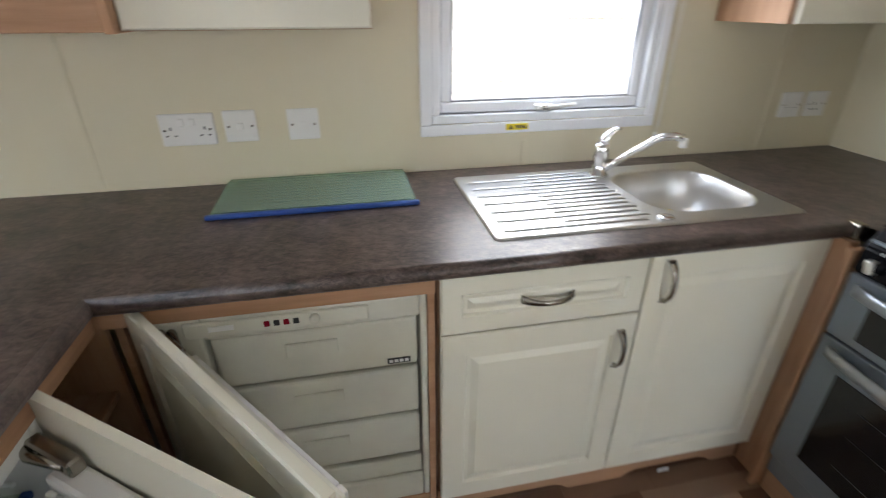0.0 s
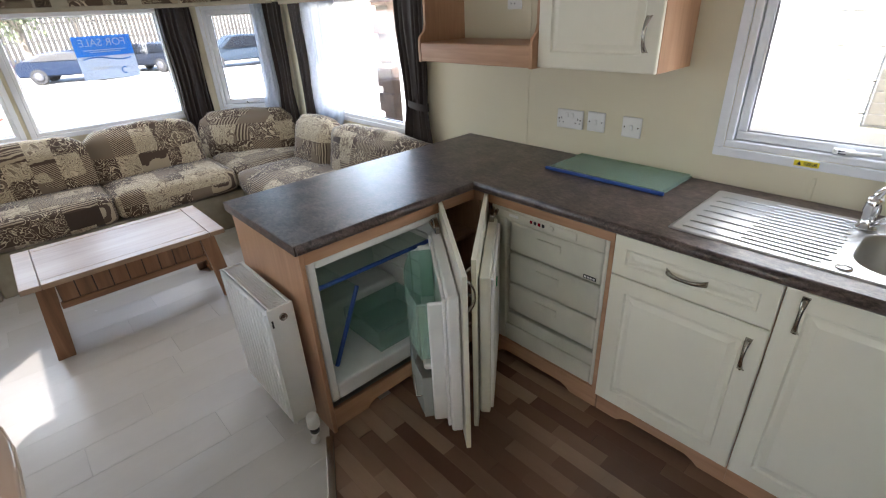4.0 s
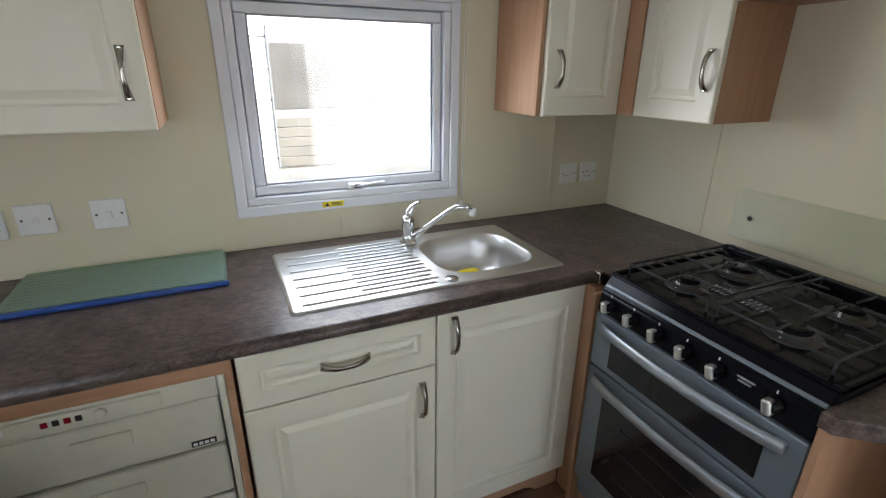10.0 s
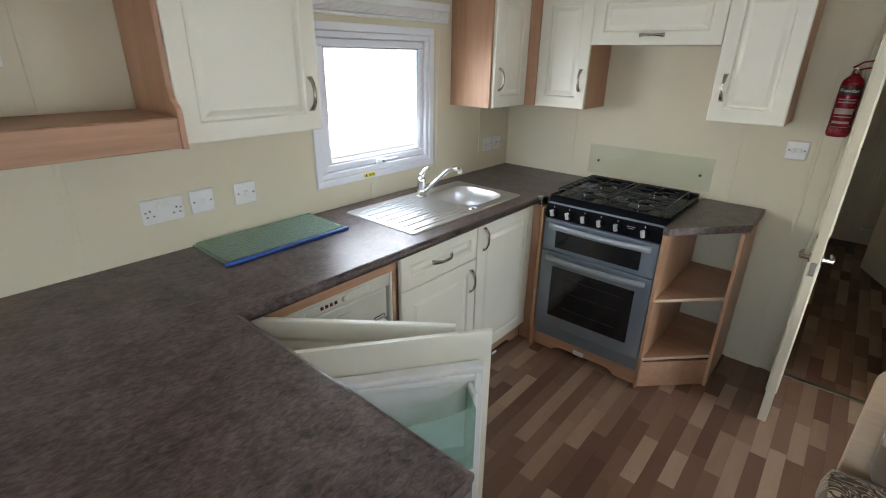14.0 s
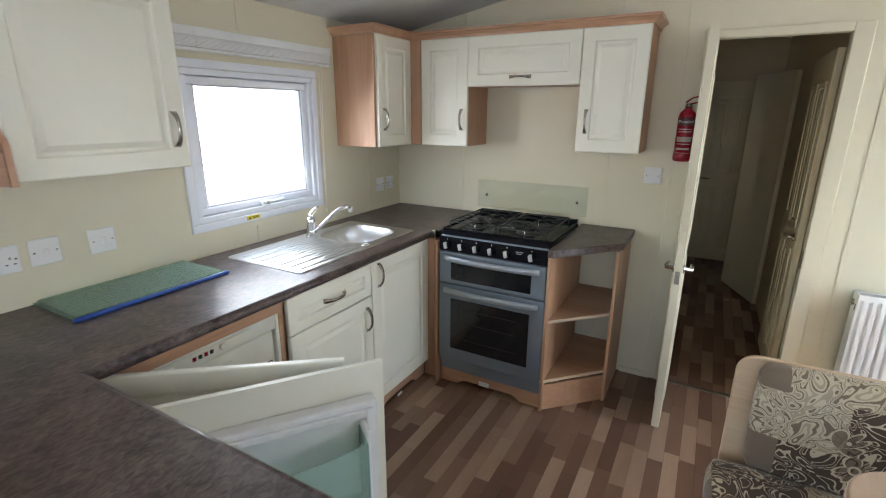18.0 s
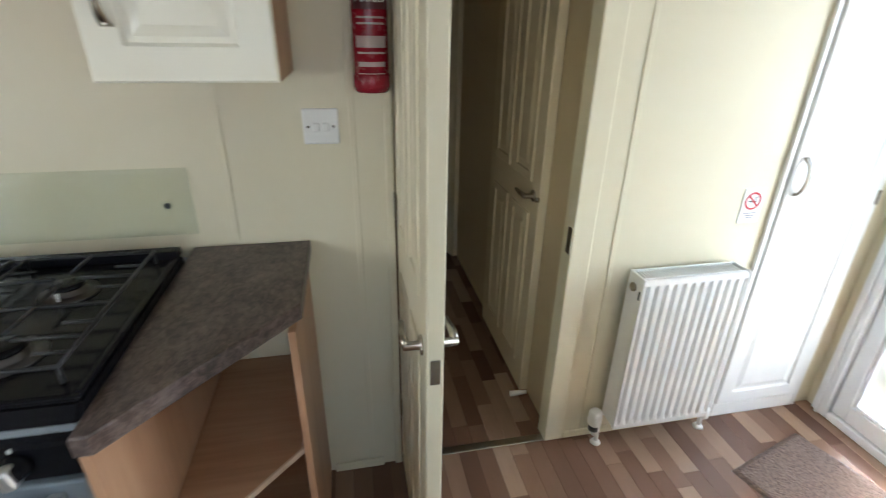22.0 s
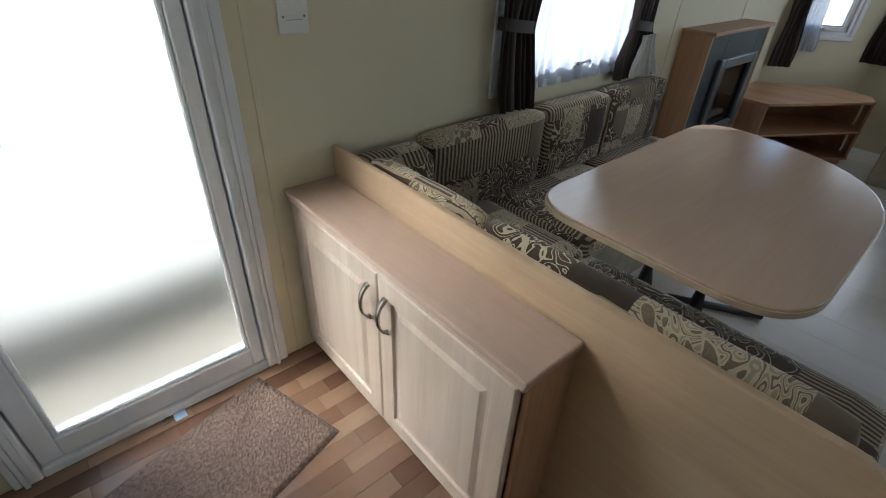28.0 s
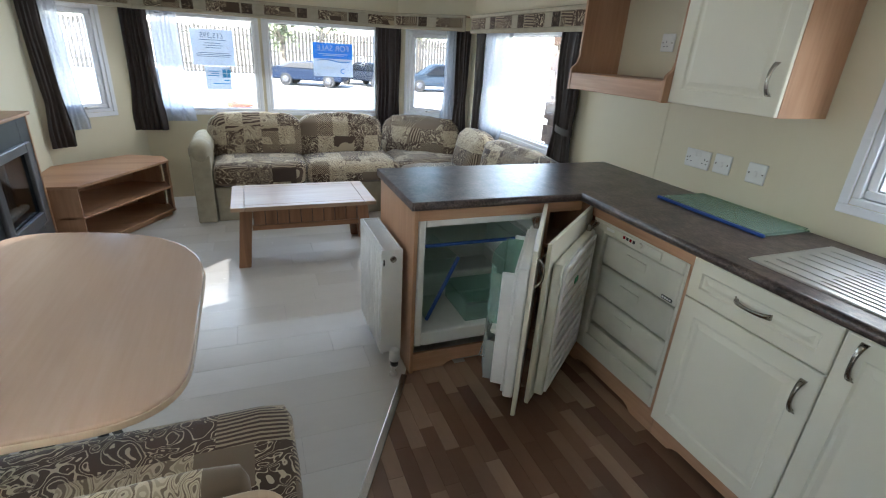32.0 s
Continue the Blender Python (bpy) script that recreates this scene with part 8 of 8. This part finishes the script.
def tree(p, h, label, leafy=True):
    th = thing("tree", (*p, GZ), label, "tree", "trees")
    rnd = random.Random(int(p[1] * 10))
    bm = tube([(p[0] + 0.1 * math.sin(k), p[1] + 0.12 * math.cos(k * 1.3), GZ + h * 0.62 * k / 6) for k in range(7)], [0.22 - 0.022 * k for k in range(7)], 10)
    limbs = []
    for k in range(9):
        a, z = rnd.uniform(0, 6.28), GZ + h * rnd.uniform(0.25, 0.6)
        q = [Vector((p[0], p[1], z))]
        for j in range(4):
            q.append(q[-1] + Vector((math.cos(a) * 0.4, math.sin(a) * 0.4, 0.45)) * h * 0.11 + Vector((rnd.uniform(-0.1, 0.1), rnd.uniform(-0.1, 0.1), 0)))
        tube(q, [0.09, 0.07, 0.05, 0.03, 0.012], 6, True, bm)
        limbs += q[1:]
    part("trunk", bm, BARK, th)
    bm = bmesh.new()
    for q in limbs:
        for j in range(45 if leafy else 14):
            c = q + Vector((rnd.gauss(0, 0.6), rnd.gauss(0, 0.6), rnd.gauss(0.1, 0.5)))
            s = rnd.uniform(0.05, 0.14)
            u, v = Vector((rnd.gauss(0, 1), rnd.gauss(0, 1), rnd.gauss(0, 1))).normalized(), Vector((rnd.gauss(0, 1), rnd.gauss(0, 1), rnd.gauss(0, 1))).normalized()
            bm.faces.new([bm.verts.new(c + d) for d in (u * s, v * s * 0.6, -u * s, -v * s * 0.6)])
    part("crown", bm, LEAF, th)
    return th


tree((-27.0, 5.6), 6.5, "bare-limbed tree with ivy at the fence", True)
tree((-34.5, -5.0), 8.5, "leafy tree behind the fence")
tree((-35.0, 9.0), 9.0, "leafy tree behind the fence")
tree((-34.0, 16.5), 8.0, "leafy tree behind the fence")
hd = thing("house", (-42, 3, GZ), "pale house far behind the fence", "house")
part("wall", slab(-46, -3, GZ, -40, 5, 3.2, 0), plain("render_wall", (0.6, 0.56, 0.5), 0.8), hd)
part("roof", prism([(-46.3, -3.3), (-39.7, -3.3), (-39.7, 5.3), (-46.3, 5.3)], 3.2, 3.6, 0.1), plain("tile_roof", (0.25, 0.12, 0.09), 0.8), hd)

# rubble, sheeting and a cone outside the front
rb = thing("rubble_heap", (-12.0, 2.0, GZ), "heap of brown soil and rubble", "rubble")
bm = bmesh.new()
bmesh.ops.create_grid(bm, x_segments=30, y_segments=30, size=1.6, matrix=Matrix.Translation((-12.4, 2.0, GZ)))
for v in bm.verts:
    r = math.hypot((v.co.x + 12.4) / 1.5, (v.co.y - 2.0) / 1.5)
    v.co.z += max(0, 1 - r * r) * 0.7 * (0.7 + 0.5 * noise.noise(v.co * 1.6)) + 0.05 * noise.noise(v.co * 7) - 0.03
part("heap", bm, SOIL, rb)
for k, (x, y, z) in enumerate(((-11.0, 0.35, 0.35), (-12.6, 0.7, 1.0), (-10.4, 1.3, 0.2))):
    ts = thing("plastic_sheet", (x, y, GZ), "crumpled black plastic sheeting on the rubble", "plastic sheet", "sheeting")
    bm = bmesh.new()
    bmesh.ops.create_grid(bm, x_segments=26, y_segments=26, size=0.75, matrix=Matrix.Translation((x, y, GZ)))
    for v in bm.verts:
        rr = min(1.0, math.hypot(v.co.x - x, v.co.y - y) / 0.75)
        v.co.z = GZ - 0.02 + (z + 0.2) * (1 - rr ** 4) + (1 - rr) * (0.16 * noise.noise(v.co * 2.6 + Vector((k, 0, 0))) + 0.12 * abs(noise.noise(v.co * 8)))
    for f in bm.faces:
        f.smooth = True
    part("sheet", bm, TARP, ts)
cn = thing("traffic_cone", (-11.3, 3.1, GZ), "red traffic cone lying on its side", "traffic cone")
part("cone", lathe([(0.19, 0.0), (0.17, 0.03), (0.03, 0.7), (0.02, 0.72)], 18, pose(-11.3, 2.8, GZ + 0.2, -82, 0, 20)), CONE_RED, cn)

# signs on the front windows, lettered to be read from outside
sg = thing("for_sale_sign", (W - 0.07, 4.18, 1.2), "blue and white for-sale board facing outwards", "sign")
gx = W - 0.075
SBLUE = thin_cloth("sign_blue", (0.13, 0.40, 0.74), 0.6)
part("board", slab(gx - 0.006, 3.985, 1.175, gx, 4.38, 1.345, 0), thin_cloth("white_sign", (0.8, 0.84, 0.9), 0.5), sg)
part("blue_panel", slab(gx - 0.006, 3.985, 1.3455, gx, 4.38, 1.49, 0), SBLUE, sg)
WM = lay((0, 1, 0), (0, 0, 1), (1, 0, 0), (gx + 0.001, 4.182, 1.44)) @ Matrix.Diagonal((-1, 1, 1, 1))
words("sign_words", "FOR SALE", 0.075, WM, PAPER, sg, 0.0005)
bm = bmesh.new()
for z, a, b in ((1.385, 4.04, 4.33), (1.372, 4.08, 4.29), (1.26, 4.05, 4.2), (1.248, 4.05, 4.17)):
    slab(gx + 0.0002, a, z, gx + 0.002, b, z + 0.007, 0, 1, bm)
part("text_lines", bm, PAPER, sg)
part("swoosh", tube([(gx + 0.002, 4.02 + 0.03 * k, 1.325 + 0.012 * math.sin(k * 0.55)) for k in range(12)], 0.005, 6), SBLUE, sg)
part("logo_mark", tube([(gx + 0.002, 4.28 + 0.022 * math.cos(a), 1.23 + 0.022 * math.sin(a)) for a in [0.9 + k * 0.35 for k in range(13)]], 0.005, 6), SBLUE, sg)
pr = thing("price_sign", (W - 0.07, 3.1, 0.9), "white price sheet with blue square, facing outwards", "sign")
part("sheet", slab(gx - 0.006, 2.90, 1.235, gx, 3.26, 1.545, 0), bpy.data.materials["white_sign"], pr)
WP = lay((0, 1, 0), (0, 0, 1), (1, 0, 0), (gx + 0.001, 3.08, 1.49)) @ Matrix.Diagonal((-1, 1, 1, 1))
words("price_words", "£15,395", 0.062, WP, plain("ink_blue", (0.08, 0.16, 0.25), 0.5), pr, 0.0005)
bm = bmesh.new()
for z, a, b in ((1.452, 2.97, 3.2), (1.425, 3.02, 3.15), (1.405, 3.0, 3.17), (1.385, 3.02, 3.15), (1.34, 2.95, 3.22), (1.325, 2.93, 3.23), (1.31, 2.94, 3.22)):
    slab(gx + 0.0002, a, z, gx + 0.002, b, z + 0.005, 0, 1, bm)
part("text_lines", bm, bpy.data.materials["ink_blue"], pr)
part("lower_sheet", slab(gx - 0.006, 2.99, 1.02, gx, 3.21, 1.225, 0), bpy.data.materials["white_sign"], pr)
for a, b in ((3.14, 1.13), (3.178, 1.13), (3.14, 1.168), (3.178, 1.168)):
    part("blue_square", slab(gx, a, b, gx + 0.002, a + 0.034, b + 0.034, 0), plain("sky_blue_print", (0.05, 0.35, 0.62), 0.5) if (a, b) == (3.14, 1.13) else bpy.data.materials["sky_blue_print"], pr)
bm = bmesh.new()
for z, a, b in ((1.18, 3.02, 3.11), (1.16, 3.04, 3.11), (1.14, 3.01, 3.11), (1.10, 3.15, 3.20), (1.07, 3.05, 3.20)):
    slab(gx + 0.0002, a, z, gx + 0.002, b, z + 0.008, 0, 1, bm)
part("text_lines", bm, bpy.data.materials["sky_blue_print"], pr)


# ---- floor pieces, laid last ----
def strip_line(x):
    """Where the metal strip between the two floors runs."""
    return 3.947 - (x - 3.44) * 0.55


def lay_planks(floor_ob, x0, x1, y0, y1, width, lengths, along, mat, keep, side, name="plank", z=0.0, gap=0.0004):
    """Rows of strips with staggered ends, cut from a few shared boards."""
    rnd = random.Random(7)
    meshes = {}
    rows = int(((y1 - y0) if along == "x" else (x1 - x0)) / width) + 1
    n = 0
    for r in range(rows):
        s = (x0 if along == "x" else y0) - rnd.uniform(0, lengths[-1])
        end = x1 if along == "x" else y1
        while s < end:
            L = rnd.choice(lengths)
            a, b = max(s, x0 if along == "x" else y0), min(s + L, end)
            s += L
            if b - a < 0.03:
                continue
            c = ((a + b) / 2, y0 + (r + 0.5) * width) if along == "x" else (x0 + (r + 0.5) * width, (a + b) / 2)
            hx, hy = ((b - a) / 2, width / 2) if along == "x" else (width / 2, (b - a) / 2)
            spots = [(c[0] + i * hx, c[1] + j * hy) for i in (-0.98, 0, 0.98) for j in (-0.98, 0, 0.98)]
            if not any(keep(*s_) for s_ in spots):
                continue
            over = [side * (py - strip_line(px)) for px, py in spots]
            if c[0] < 4.68 and min(over) < 0:
                # boards that meet the metal strip are cut along it
                bm = slab(c[0] - hx + gap, c[1] - hy + gap, z - 0.0045, c[0] + hx - gap, c[1] + hy - gap, z, 0.0004)
                bmesh.ops.bisect_plane(bm, geom=list(bm.verts) + list(bm.edges) + list(bm.faces), plane_co=(3.44, strip_line(3.44), 0), plane_no=(-0.55 * side, -1.0 * side, 0), clear_outer=True)
                bmesh.ops.holes_fill(bm, edges=[e for e in bm.edges if e.is_boundary])
                if len(bm.verts) > 3:
                    part(name, bm, mat, floor_ob)
                else:
                    bm.free()
                continue
            key = round(b - a, 2)
            if key not in meshes:
                l2, w2 = (b - a) / 2 - gap, width / 2 - gap
                bm = slab(-l2, -w2, -0.0045, l2, w2, 0.0, 0.0004) if along == "x" else slab(-w2, -l2, -0.0045, w2, l2, 0.0, 0.0004)
                me = bpy.data.meshes.new(name)
                bm.to_mesh(me)
                bm.free()
                me.materials.append(mat)
                meshes[key] = me
            ob = new(name, meshes[key])
            ob.parent = floor_ob
            ob.location = (c[0], c[1], z)
            n += 1
    return n


def in_kitchen(x, y):
    line = strip_line(x)
    if x < 3.40 or (x < 4.65 and y < line):
        return False
    if x > E + 0.03:
        return (3.02 < y < 3.75 or (x > 7.86 and y < 5.0)) and x < 8.7
    return y < 4.93 and not (x > 5.22 and y > 4.13)


def in_lounge(x, y):
    return x < 4.65 and not in_kitchen(x, y) and not (x > 2.88 and y > 3.98) and not (x < 0.3 and y > 2.95) and not (x < 2.7 and y > 4.72)


lay_planks(floor_kitchen, 3.40, 8.7, S, 4.95, 0.064, (0.22, 0.30, 0.42), "x", KITCHEN_PLANK, in_kitchen, 1, z=0.0)
lay_planks(floor_lounge, 0.10, 4.775, S, N, 0.19, (1.28,), "y", LOUNGE_PLANK, in_lounge, -1, z=-0.001)
